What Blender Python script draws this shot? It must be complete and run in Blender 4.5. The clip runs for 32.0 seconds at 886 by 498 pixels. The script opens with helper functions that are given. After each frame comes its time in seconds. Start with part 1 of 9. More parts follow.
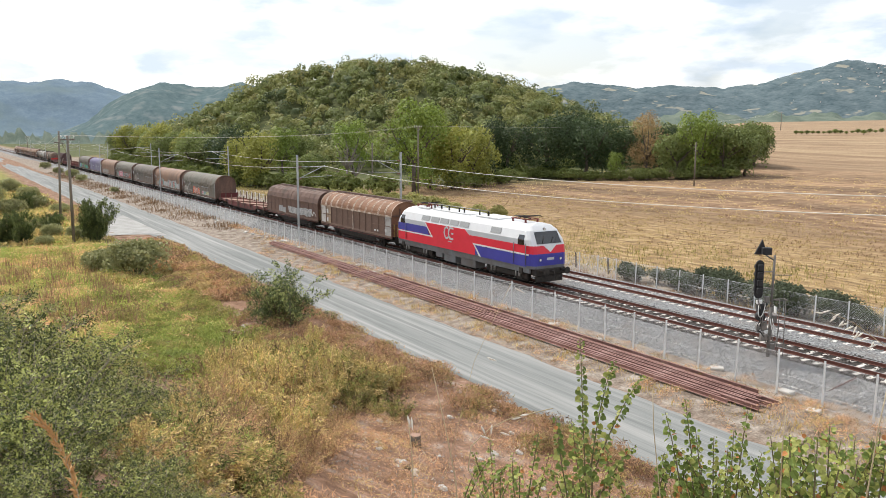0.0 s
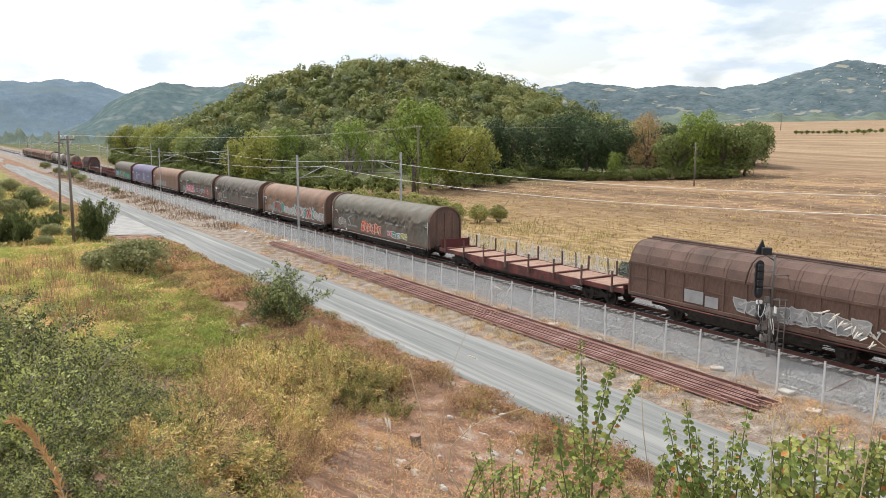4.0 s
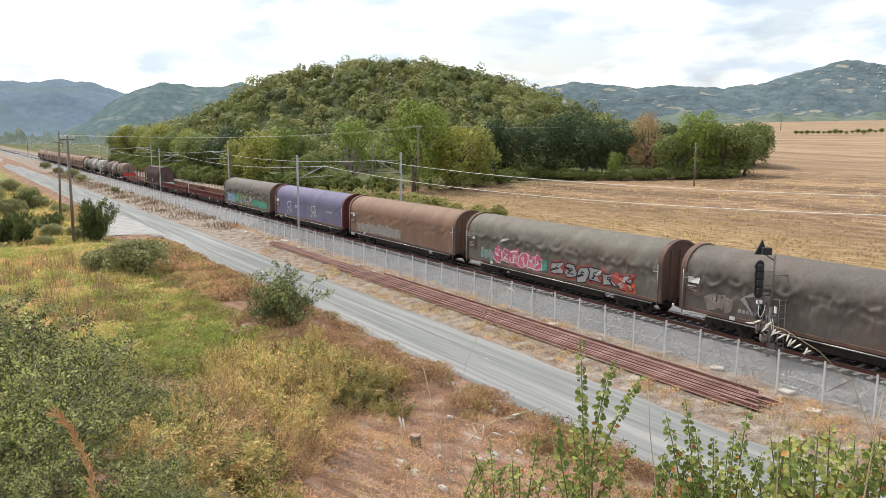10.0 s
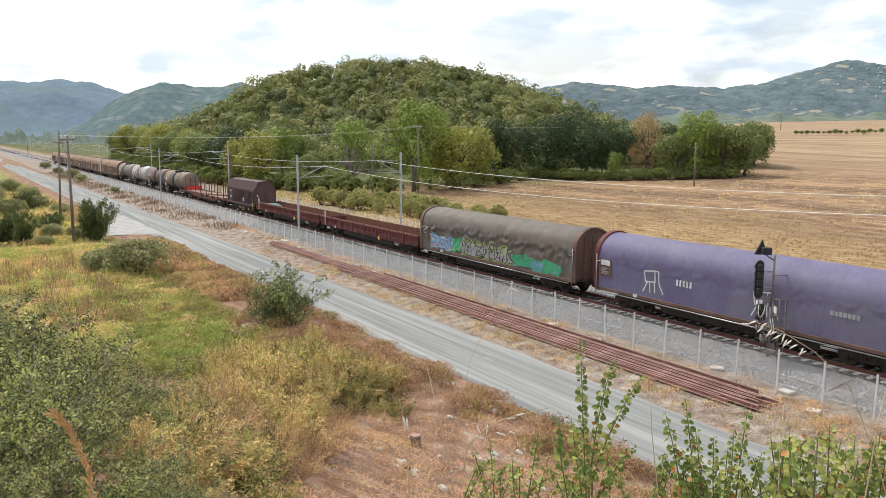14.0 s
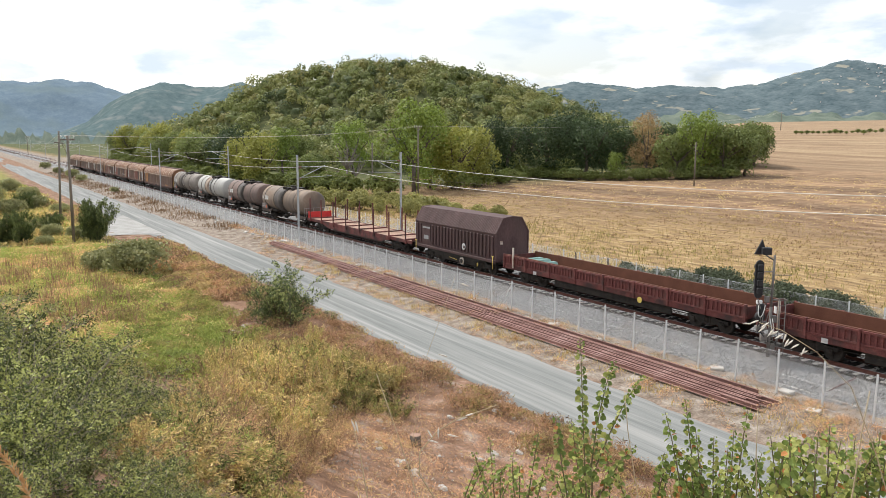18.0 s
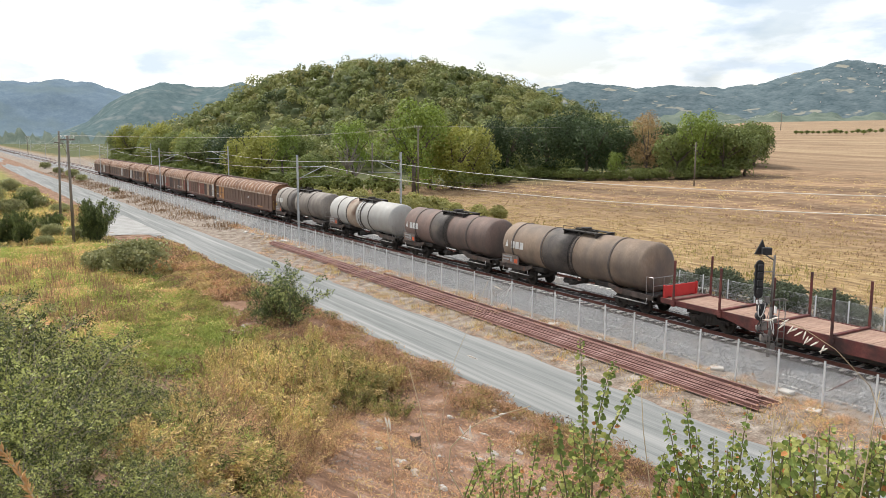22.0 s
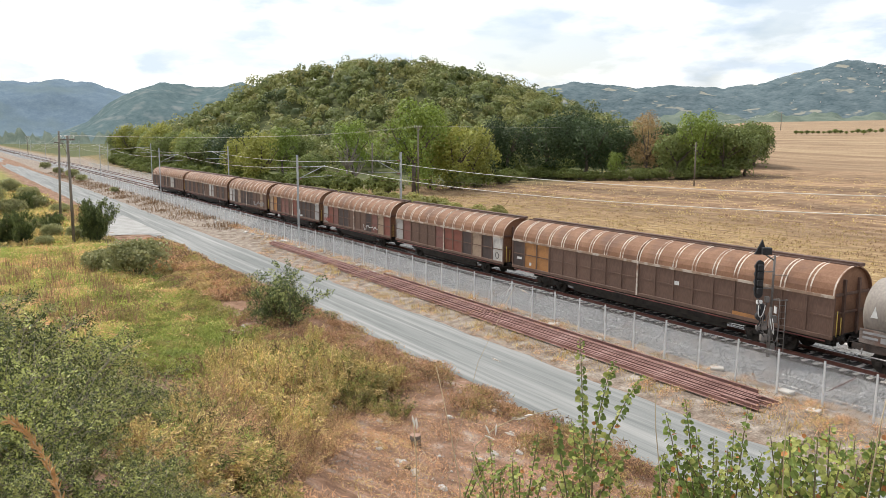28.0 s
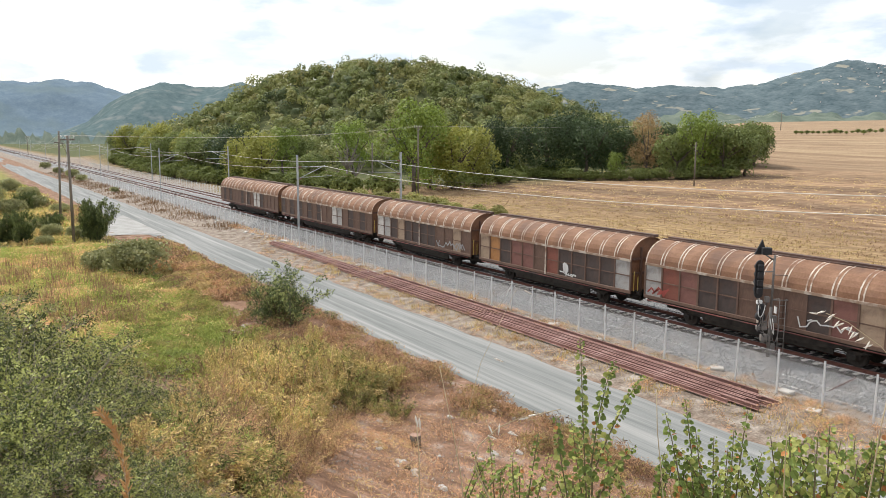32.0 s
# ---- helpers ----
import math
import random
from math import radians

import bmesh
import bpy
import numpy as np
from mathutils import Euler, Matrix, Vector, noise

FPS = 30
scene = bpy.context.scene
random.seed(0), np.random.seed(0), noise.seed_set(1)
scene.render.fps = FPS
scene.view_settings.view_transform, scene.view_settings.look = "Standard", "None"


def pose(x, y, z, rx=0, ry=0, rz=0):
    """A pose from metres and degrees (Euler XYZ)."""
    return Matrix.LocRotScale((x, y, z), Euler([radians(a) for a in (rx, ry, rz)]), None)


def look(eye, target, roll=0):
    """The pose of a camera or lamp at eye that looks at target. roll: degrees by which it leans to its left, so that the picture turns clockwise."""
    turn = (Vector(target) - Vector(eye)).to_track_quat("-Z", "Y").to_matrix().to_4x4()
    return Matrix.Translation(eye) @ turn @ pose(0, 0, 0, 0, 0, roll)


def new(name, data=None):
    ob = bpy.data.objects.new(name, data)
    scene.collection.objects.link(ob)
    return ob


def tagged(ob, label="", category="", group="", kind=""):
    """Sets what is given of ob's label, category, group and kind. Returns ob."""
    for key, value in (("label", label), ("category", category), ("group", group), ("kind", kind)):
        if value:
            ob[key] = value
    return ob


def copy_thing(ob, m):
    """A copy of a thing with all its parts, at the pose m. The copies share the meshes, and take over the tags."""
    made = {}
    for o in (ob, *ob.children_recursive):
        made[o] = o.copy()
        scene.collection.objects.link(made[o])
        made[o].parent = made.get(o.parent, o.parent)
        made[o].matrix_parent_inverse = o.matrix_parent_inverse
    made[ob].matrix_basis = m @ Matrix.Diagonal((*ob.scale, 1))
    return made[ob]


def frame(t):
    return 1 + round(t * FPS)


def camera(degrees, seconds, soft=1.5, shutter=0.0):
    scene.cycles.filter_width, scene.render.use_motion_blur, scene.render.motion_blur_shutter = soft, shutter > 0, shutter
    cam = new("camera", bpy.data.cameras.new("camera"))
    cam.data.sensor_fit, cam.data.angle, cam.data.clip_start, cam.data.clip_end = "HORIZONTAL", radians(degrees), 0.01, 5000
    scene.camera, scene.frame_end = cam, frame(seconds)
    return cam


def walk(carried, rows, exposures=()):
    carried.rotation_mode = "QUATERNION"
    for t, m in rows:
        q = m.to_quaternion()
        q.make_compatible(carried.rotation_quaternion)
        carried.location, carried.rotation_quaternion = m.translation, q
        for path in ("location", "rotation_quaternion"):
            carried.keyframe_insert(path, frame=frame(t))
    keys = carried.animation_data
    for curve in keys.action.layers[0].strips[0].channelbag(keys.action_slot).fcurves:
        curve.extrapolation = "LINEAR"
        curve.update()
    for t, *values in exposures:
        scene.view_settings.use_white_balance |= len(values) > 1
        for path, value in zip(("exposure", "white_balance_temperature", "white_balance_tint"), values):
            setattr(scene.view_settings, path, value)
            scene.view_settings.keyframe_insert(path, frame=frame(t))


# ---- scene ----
# ---- camera ----
RAIL_Y = 32.67            # centre of the near track; x runs along the track, z = 0 is the rail top
FAR_Y = 36.99             # centre of the far track
EYE = 9.54
cam = camera(59.2, 32.0, soft=0.8)
STAND = pose(0, 0, EYE, 90 - 8.08, 0, 57.895) @ pose(0, 0, 0, 0, 0, 0.2)


def run(t):
    """How far the train has gone after t seconds (it slows down)."""
    return 14.855 * t - 0.06815 * t * t


# ---- world, sun ----
SUN_TO = Vector((-0.70, -0.11, 0.88)).normalized()
world = bpy.data.worlds.new("sky")
scene.world = world
world.use_nodes = True
wt = world.node_tree
wt.nodes.clear()
w_out = wt.nodes.new("ShaderNodeOutputWorld")
w_bg = wt.nodes.new("ShaderNodeBackground")
w_sky = wt.nodes.new("ShaderNodeTexSky")
w_sky.sky_type = "NISHITA"
w_sky.sun_disc = False
w_sky.sun_elevation = math.asin(SUN_TO.z)
w_sky.sun_rotation = math.atan2(SUN_TO.x, SUN_TO.y)
w_sky.dust_density = 3.0
w_sky.air_density = 1.0
w_bg.inputs["Strength"].default_value = 0.17
# thin cloud over the blue: two layers of noise on the direction of view
w_tc = wt.nodes.new("ShaderNodeTexCoord")
w_map = wt.nodes.new("ShaderNodeMapping")
w_map.inputs["Scale"].default_value = (1.0, 1.0, 3.0)
w_map.inputs["Location"].default_value = (0.35, 0.1, 0.0)
w_n1 = wt.nodes.new("ShaderNodeTexNoise")
w_n1.inputs["Scale"].default_value = 5.0
w_n1.inputs["Detail"].default_value = 9
w_n1.inputs["Roughness"].default_value = 0.55
w_r1 = wt.nodes.new("ShaderNodeValToRGB")
w_r1.color_ramp.elements[0].position = 0.38
w_r1.color_ramp.elements[0].color = (0.30, 0.30, 0.30, 1)
w_r1.color_ramp.elements[1].position = 0.56
w_mix = wt.nodes.new("ShaderNodeMix")
w_mix.data_type = "RGBA"
# the cloud's own light: bright tops, grey-blue undersides
w_n2 = wt.nodes.new("ShaderNodeTexNoise")
w_n2.inputs["Scale"].default_value = 9.0
w_n2.inputs["Detail"].default_value = 7
w_r2 = wt.nodes.new("ShaderNodeValToRGB")
w_r2.color_ramp.elements[0].position = 0.36
w_r2.color_ramp.elements[0].color = (4.7, 5.35, 6.3, 1)
w_r2.color_ramp.elements[1].position = 0.52
w_r2.color_ramp.elements[1].color = (7.7, 7.75, 7.8, 1)
wt.links.new(w_map.outputs["Vector"], w_n2.inputs["Vector"])
wt.links.new(w_n2.outputs["Fac"], w_r2.inputs["Fac"])
wt.links.new(w_r2.outputs["Color"], w_mix.inputs[7])
wt.links.new(w_tc.outputs["Generated"], w_map.inputs["Vector"])
wt.links.new(w_map.outputs["Vector"], w_n1.inputs["Vector"])
wt.links.new(w_n1.outputs["Fac"], w_r1.inputs["Fac"])
wt.links.new(w_r1.outputs["Color"], w_mix.inputs[0])
wt.links.new(w_sky.outputs["Color"], w_mix.inputs[6])
wt.links.new(w_mix.outputs[2], w_bg.inputs["Color"])
wt.links.new(w_bg.outputs["Background"], w_out.inputs["Surface"])

sun = new("sun", bpy.data.lights.new("sun", "SUN"))
sun.data.energy = 3.75
sun.data.angle = radians(0.6)
sun.data.color = (1.0, 0.95, 0.87)
sun.matrix_world = look(SUN_TO * 100, (0, 0, 0))


# ---- materials ----
def shade(name, stops, scale=3.0, rough=0.8, metal=0.0, bump=0.0, fine=12.0, spread=0.0, stretch=(1, 1, 1), coords="Object",
          dirt=None, dirt_at=(0.5, 0.7), dirt_scale=0.7, leaf=0.0, spec=0.3):
    """A surface whose colour runs through the stops by two scales of noise; dirt is a second colour in larger patches;
    spread varies the brightness from object to object or from piece to piece; leaf lets light through."""
    m = bpy.data.materials.new(name)
    m.use_nodes = True
    t = m.node_tree
    n, l = t.nodes, t.links
    b = n["Principled BSDF"]
    b.inputs["Roughness"].default_value = rough
    b.inputs["Metallic"].default_value = metal
    b.inputs["Specular IOR Level"].default_value = spec
    tc = n.new("ShaderNodeTexCoord")
    mp = n.new("ShaderNodeMapping")
    mp.inputs["Scale"].default_value = stretch
    if coords == "World":
        geo = n.new("ShaderNodeNewGeometry")
        l.new(geo.outputs["Position"], mp.inputs["Vector"])
    else:
        l.new(tc.outputs[coords], mp.inputs["Vector"])
    big = n.new("ShaderNodeTexNoise")
    big.inputs["Scale"].default_value = scale
    big.inputs["Detail"].default_value = 6
    small = n.new("ShaderNodeTexNoise")
    small.inputs["Scale"].default_value = scale * fine
    small.inputs["Detail"].default_value = 4
    for q in (big, small):
        l.new(mp.outputs["Vector"], q.inputs["Vector"])
    mixf = n.new("ShaderNodeMix")
    mixf.data_type = "FLOAT"
    mixf.inputs[0].default_value = 0.4
    l.new(big.outputs["Fac"], mixf.inputs[2])
    l.new(small.outputs["Fac"], mixf.inputs[3])
    ramp = n.new("ShaderNodeValToRGB")
    els = ramp.color_ramp.elements
    while len(els) < len(stops):
        els.new(0.5)
    for i, c in enumerate(stops):
        els[i].position = 0.32 + 0.36 * i / max(1, len(stops) - 1)
        els[i].color = (*c, 1)
    l.new(mixf.outputs[0], ramp.inputs["Fac"])
    col = ramp.outputs["Color"]
    if dirt:
        d = n.new("ShaderNodeTexNoise")
        d.inputs["Scale"].default_value = dirt_scale
        d.inputs["Detail"].default_value = 8
        l.new(mp.outputs["Vector"], d.inputs["Vector"])
        dr = n.new("ShaderNodeMapRange")
        dr.inputs[1].default_value, dr.inputs[2].default_value = dirt_at
        l.new(d.outputs["Fac"], dr.inputs[0])
        dm = n.new("ShaderNodeMix")
        dm.data_type = "RGBA"
        dm.inputs[7].default_value = (*dirt, 1)
        l.new(dr.outputs[0], dm.inputs[0])
        l.new(col, dm.inputs[6])
        col = dm.outputs[2]
    if spread:
        geo2 = n.new("ShaderNodeNewGeometry")
        oi = n.new("ShaderNodeObjectInfo")
        add = n.new("ShaderNodeMath")
        add.operation = "ADD"
        l.new(geo2.outputs["Random Per Island"], add.inputs[0])
        l.new(oi.outputs["Random"], add.inputs[1])
        mr = n.new("ShaderNodeMapRange")
        mr.inputs[2].default_value = 2.0
        mr.inputs[3].default_value, mr.inputs[4].default_value = 1 - spread, 1 + spread
        l.new(add.outputs[0], mr.inputs[0])
        hs = n.new("ShaderNodeHueSaturation")
        l.new(mr.outputs[0], hs.inputs["Value"])
        l.new(col, hs.inputs["Color"])
        col = hs.outputs["Color"]
    l.new(col, b.inputs["Base Color"])
    if bump:
        bp = n.new("ShaderNodeBump")
        bp.inputs["Strength"].default_value = min(1.0, bump)
        bp.inputs["Distance"].default_value = 0.02
        l.new(small.outputs["Fac"], bp.inputs["Height"])
        l.new(bp.outputs["Normal"], b.inputs["Normal"])
    if leaf:
        tr = n.new("ShaderNodeBsdfTranslucent")
        l.new(col, tr.inputs["Color"])
        ms = n.new("ShaderNodeMixShader")
        ms.inputs[0].default_value = leaf
        l.new(b.outputs[0], ms.inputs[1])
        l.new(tr.outputs[0], ms.inputs[2])
        l.new(ms.outputs[0], n["Material Output"].inputs["Surface"])
    return m


# ---- mesh helpers ----
def mesh_of(name, verts, faces, materials=(), slots=None, smooth=False):
    me = bpy.data.meshes.new(name)
    me.from_pydata([tuple(v) for v in verts], [], [tuple(f) for f in faces])
    for m in materials:
        me.materials.append(m)
    if slots is not None:
        me.polygons.foreach_set("material_index", np.asarray(slots, dtype=np.int32))
    if smooth:
        me.polygons.foreach_set("use_smooth", np.ones(len(me.polygons), dtype=bool))
    me.update()
    return me


def quads_mesh(name, corners, materials=(), slots=None):
    """A mesh of loose quads: corners has the shape (n, 4, 3)."""
    n = len(corners)
    me = bpy.data.meshes.new(name)
    me.vertices.add(4 * n)
    me.loops.add(4 * n)
    me.polygons.add(n)
    me.vertices.foreach_set("co", np.asarray(corners, dtype=np.float32).ravel())
    me.loops.foreach_set("vertex_index", np.arange(4 * n, dtype=np.int32))
    me.polygons.foreach_set("loop_start", np.arange(0, 4 * n, 4, dtype=np.int32))
    for m in materials:
        me.materials.append(m)
    if slots is not None:
        me.polygons.foreach_set("material_index", np.asarray(slots, dtype=np.int32))
    me.update(calc_edges=True)
    return me


def part(name, bm, material, parent, label=""):
    """Links a bmesh (or a ready mesh) as one mesh object under a thing or a part."""
    if isinstance(bm, bpy.types.Mesh):
        me = bm
    else:
        me = bpy.data.meshes.new(name)
        bm.to_mesh(me)
        bm.free()
    if material is not None and not me.materials:
        for m in (material if isinstance(material, (list, tuple)) else [material]):
            me.materials.append(m)
    ob = new(name, me)
    ob.parent = parent
    if label:
        ob["label"] = label
    return ob


def thing(name, m, label, category, group="", kind=""):
    ob = new(name)
    ob.matrix_basis = m
    ob.empty_display_size = 0.3
    return tagged(ob, label, category, group, kind)


def box(bm, x0, x1, y0, y1, z0, z1, bevel=0.0, slot=0):
    """A box in bm, its edges bevelled."""
    v = [bm.verts.new((x, y, z)) for x in (x0, x1) for y in (y0, y1) for z in (z0, z1)]
    fs = [bm.faces.new([v[i] for i in q]) for q in ((0, 1, 3, 2), (4, 6, 7, 5), (0, 4, 5, 1), (2, 3, 7, 6), (0, 2, 6, 4), (1, 5, 7, 3))]
    for f in fs:
        f.material_index = slot
    if bevel:
        es = list({e for f in fs for e in f.edges})
        bmesh.ops.bevel(bm, geom=es, offset=bevel, segments=1, affect="EDGES")
    return bm


def boxes(*specs, bevel=0.0):
    bm = bmesh.new()
    for q in specs:
        box(bm, *q, bevel=bevel)
    return bm


def tube(bm, a, b, r0, r1=None, n=8, slot=0):
    """A round bar from a to b, tapering from r0 to r1, with closed ends."""
    a, b = Vector(a), Vector(b)
    r1 = r0 if r1 is None else r1
    d = (b - a).normalized()
    u = d.orthogonal().normalized()
    w = d.cross(u)
    ring = []
    for c, r in ((a, r0), (b, r1)):
        ring.append([bm.verts.new(c + (u * math.cos(2 * math.pi * i / n) + w * math.sin(2 * math.pi * i / n)) * r) for i in range(n)])
    for i in range(n):
        f = bm.faces.new((ring[0][i], ring[0][(i + 1) % n], ring[1][(i + 1) % n], ring[1][i]))
        f.smooth = n > 6
        f.material_index = slot
    for rg in (ring[0][::-1], ring[1]):
        f = bm.faces.new(rg)
        f.material_index = slot
    return bm


def path_tube(bm, pts, r0, r1=None, n=5):
    """One round bar through all the points."""
    r1 = r0 if r1 is None else r1
    pts = [Vector(p) for p in pts]
    prev = None
    u = None
    for i, p in enumerate(pts):
        d = (pts[min(i + 1, len(pts) - 1)] - pts[max(i - 1, 0)]).normalized()
        u = d.orthogonal().normalized() if u is None else (u - d * u.dot(d)).normalized()
        w = d.cross(u)
        r = r0 + (r1 - r0) * i / (len(pts) - 1)
        cur = [bm.verts.new(p + (u * math.cos(2 * math.pi * k / n) + w * math.sin(2 * math.pi * k / n)) * r) for k in range(n)]
        if prev:
            for k in range(n):
                bm.faces.new((prev[k], prev[(k + 1) % n], cur[(k + 1) % n], cur[k])).smooth = True
        else:
            bm.faces.new(cur[::-1])
        prev = cur
    bm.faces.new(prev)
    return bm


def tubes(*specs, n=8):
    bm = bmesh.new()
    for q in specs:
        tube(bm, *q, n=n)
    return bm


def extrude_profile(bm, prof, x0, x1, closed=True, caps=True, slot=0):
    """Sweeps a profile of (y, z) pairs along x."""
    a = [bm.verts.new((x0, y, z)) for y, z in prof]
    b = [bm.verts.new((x1, y, z)) for y, z in prof]
    n = len(prof)
    for i in range(n if closed else n - 1):
        f = bm.faces.new((a[i], a[(i + 1) % n], b[(i + 1) % n], b[i]))
        f.material_index = slot
    if caps and closed:
        bm.faces.new(a[::-1]).material_index = slot
        bm.faces.new(b).material_index = slot
    bmesh.ops.recalc_face_normals(bm, faces=bm.faces)
    return bm
# ---- the lie of the land ----
def sstep(a, b, v):
    t = np.clip((np.asarray(v, dtype=float) - a) / (b - a), 0, 1)
    return t * t * (3 - 2 * t)


def wob(x, y, s, k=0.0):
    """Smooth uneven ground, about -1 to 1."""
    return (np.sin(x / s + k) * np.cos(y / s * 1.3 + k * 2) + 0.5 * np.sin(x / s * 2.3 + y / s * 1.9 + k) + 0.3 * np.cos(x / s * 4.1 - y / s * 3.7)) / 1.8


def land(x, y):
    """Height of the ground."""
    x, y = np.asarray(x, dtype=float), np.asarray(y, dtype=float)
    z = np.full(np.broadcast(x, y).shape, -1.15)
    # the bank on which the camera stands
    up = np.clip((18.0 - y) / 18.0, 0, 1.4)
    bank = 9.05 * np.minimum(up, 1.0) ** 1.5 * sstep(-50, 0, x)
    z = z + bank + (0.10 * wob(x, y, 2.1) + 0.05 * wob(x, y, 0.7, 2)) * sstep(18.4, 15, y)
    z = z + 0.25 * sstep(18.6, 17.2, y) * sstep(10, 16, y) * sstep(-105, -75, x)
    z = z + 0.45 * wob(x, y, 17, 1) * sstep(14, 4, y) * sstep(-45, -70, x) * sstep(-400, -200, x)
    # railway bed, then fields that rise away from it
    z = z + 0.25 * sstep(23.8, 27.5, y)
    rise = 0.0215 * np.clip(y - 90, 0, 700) + 0.052 * np.clip(y - 205, 0, 140) * sstep(205, 260, y) + 0.017 * np.clip(y - 345, 0, 450)
    z = z + 0.15 * sstep(40, 44, y) + rise * sstep(0.85, 1.35, y / np.maximum(20, -x))
    # wooded hill beyond the line
    u, v = -0.908 * (x + 306) - 0.419 * (y - 158), -0.419 * (x + 306) + 0.908 * (y - 158)
    z = z + 36.6 * np.exp(-np.abs(u / np.where(u > 0, 92, 98)) ** 2.6 - np.abs(v / 60) ** 2.5) * (1 + 0.04 * wob(x, y, 31))
    return z


def spaced(*runs):
    out = []
    for a, b, n in runs:
        out += list(np.linspace(a, b, n, endpoint=False))
    return np.array(out + [runs[-1][1]])


gx = spaced((-4800, -1200, 10), (-1200, -520, 20), (-520, -120, 70), (-120, -60, 40), (-60, 6, 132), (6, 60, 12), (60, 400, 12), (400, 4800, 10))
gy = spaced((-4800, -300, 10), (-300, -30, 10), (-30, 0, 20), (0, 20, 44), (20, 46, 22), (46, 320, 70), (320, 900, 14), (900, 4800, 10))
GX, GY = np.meshgrid(gx, gy, indexing="ij")
GZ = land(GX, GY)
idx = np.arange(GX.size).reshape(GX.shape)
ground_me = mesh_of("ground", np.stack([GX, GY, GZ], -1).reshape(-1, 3),
                    np.stack([idx[:-1, :-1], idx[1:, :-1], idx[1:, 1:], idx[:-1, 1:]], -1).reshape(-1, 4), smooth=True)


def ground_material():
    """Earth, dry grass and stubble, told apart by where they lie."""
    m = bpy.data.materials.new("earth")
    m.use_nodes = True
    n, l = m.node_tree.nodes, m.node_tree.links
    b = n["Principled BSDF"]
    b.inputs["Roughness"].default_value = 0.95
    b.inputs["Specular IOR Level"].default_value = 0.1
    geo = n.new("ShaderNodeNewGeometry")
    sep = n.new("ShaderNodeSeparateXYZ")
    l.new(geo.outputs["Position"], sep.inputs[0])

    def tex(scale, detail=6, stretch=None):
        q = n.new("ShaderNodeTexNoise")
        q.inputs["Scale"].default_value = scale
        q.inputs["Detail"].default_value = detail
        if stretch:
            mp = n.new("ShaderNodeMapping")
            mp.inputs["Scale"].default_value = stretch[:3]
            mp.inputs["Rotation"].default_value = (0, 0, radians(stretch[3]))
            l.new(geo.outputs["Position"], mp.inputs["Vector"])
            l.new(mp.outputs[0], q.inputs["Vector"])
        else:
            l.new(geo.outputs["Position"], q.inputs["Vector"])
        return q.outputs["Fac"]

    def ramp(fac, *stops):
        r = n.new("ShaderNodeValToRGB")
        els = r.color_ramp.elements
        while len(els) < len(stops):
            els.new(0.5)
        for e, (p, c) in zip(els, stops):
            e.position, e.color = p, (*c, 1)
        l.new(fac, r.inputs["Fac"])
        return r.outputs["Color"]

    def mix(fac, a, c):
        q = n.new("ShaderNodeMix")
        q.data_type = "RGBA"
        l.new(fac, q.inputs[0])
        l.new(a, q.inputs[6])
        l.new(c, q.inputs[7])
        return q.outputs[2]

    def between(sock, a, c, jitter=0.0, js=0.2):
        r = n.new("ShaderNodeMapRange")
        r.inputs[1].default_value, r.inputs[2].default_value = a, c
        if jitter:
            ad = n.new("ShaderNodeMath")
            ad.operation = "MULTIPLY_ADD"
            ad.inputs[1].default_value = jitter
            l.new(tex(js, 3), ad.inputs[0])
            l.new(sock, ad.inputs[2])
            sock = ad.outputs[0]
        l.new(sock, r.inputs[0])
        return r.outputs[0]

    fine = tex(9, 8)
    dry = ramp(tex(1.1, 10), (0.30, (0.12, 0.07, 0.046)), (0.46, (0.215, 0.128, 0.084)), (0.58, (0.28, 0.175, 0.122)), (0.72, (0.35, 0.285, 0.235)))
    meadow = ramp(tex(0.35, 10), (0.30, (0.11, 0.12, 0.035)), (0.45, (0.19, 0.20, 0.055)), (0.56, (0.28, 0.24, 0.09)), (0.70, (0.31, 0.20, 0.10)))
    stub = ramp(tex(1.3, 14, (0.35, 1.0, 1.0, 8)), (0.32, (0.12, 0.078, 0.045)), (0.44, (0.245, 0.163, 0.083)), (0.55, (0.325, 0.225, 0.112)), (0.68, (0.44, 0.335, 0.185)))
    soil = ramp(tex(0.7, 14, (0.4, 1.0, 1.0, -6)), (0.32, (0.14, 0.088, 0.055)), (0.5, (0.235, 0.155, 0.098)), (0.68, (0.33, 0.235, 0.15)))
    bands = ramp(tex(0.06, 4, (0.25, 1.0, 1.0, 20)), (0.38, (0.34, 0.34, 0.34)), (0.62, (0.66, 0.64, 0.60)))
    bm_ = n.new("ShaderNodeMix")
    bm_.data_type = "RGBA"
    bm_.blend_type = "OVERLAY"
    bm_.inputs[0].default_value = 0.8
    l.new(soil, bm_.inputs[6])
    l.new(bands, bm_.inputs[7])
    soil = bm_.outputs[2]
    plain = ramp(tex(0.25, 12, (0.12, 1.0, 1.0, 33)), (0.34, (0.225, 0.15, 0.095)), (0.5, (0.295, 0.208, 0.13)), (0.66, (0.36, 0.265, 0.165)))
    wood = ramp(tex(0.4, 6), (0.35, (0.06, 0.075, 0.03)), (0.65, (0.12, 0.125, 0.055)))
    c = mix(between(sep.outputs["Y"], 13.5, 16.0, 3, 0.3), mix(between(sep.outputs["X"], -38, -52, 12, 0.15), dry, meadow), dry)
    bed = ramp(tex(1.6, 10), (0.30, (0.15, 0.115, 0.09)), (0.5, (0.255, 0.21, 0.17)), (0.70, (0.36, 0.32, 0.275)))
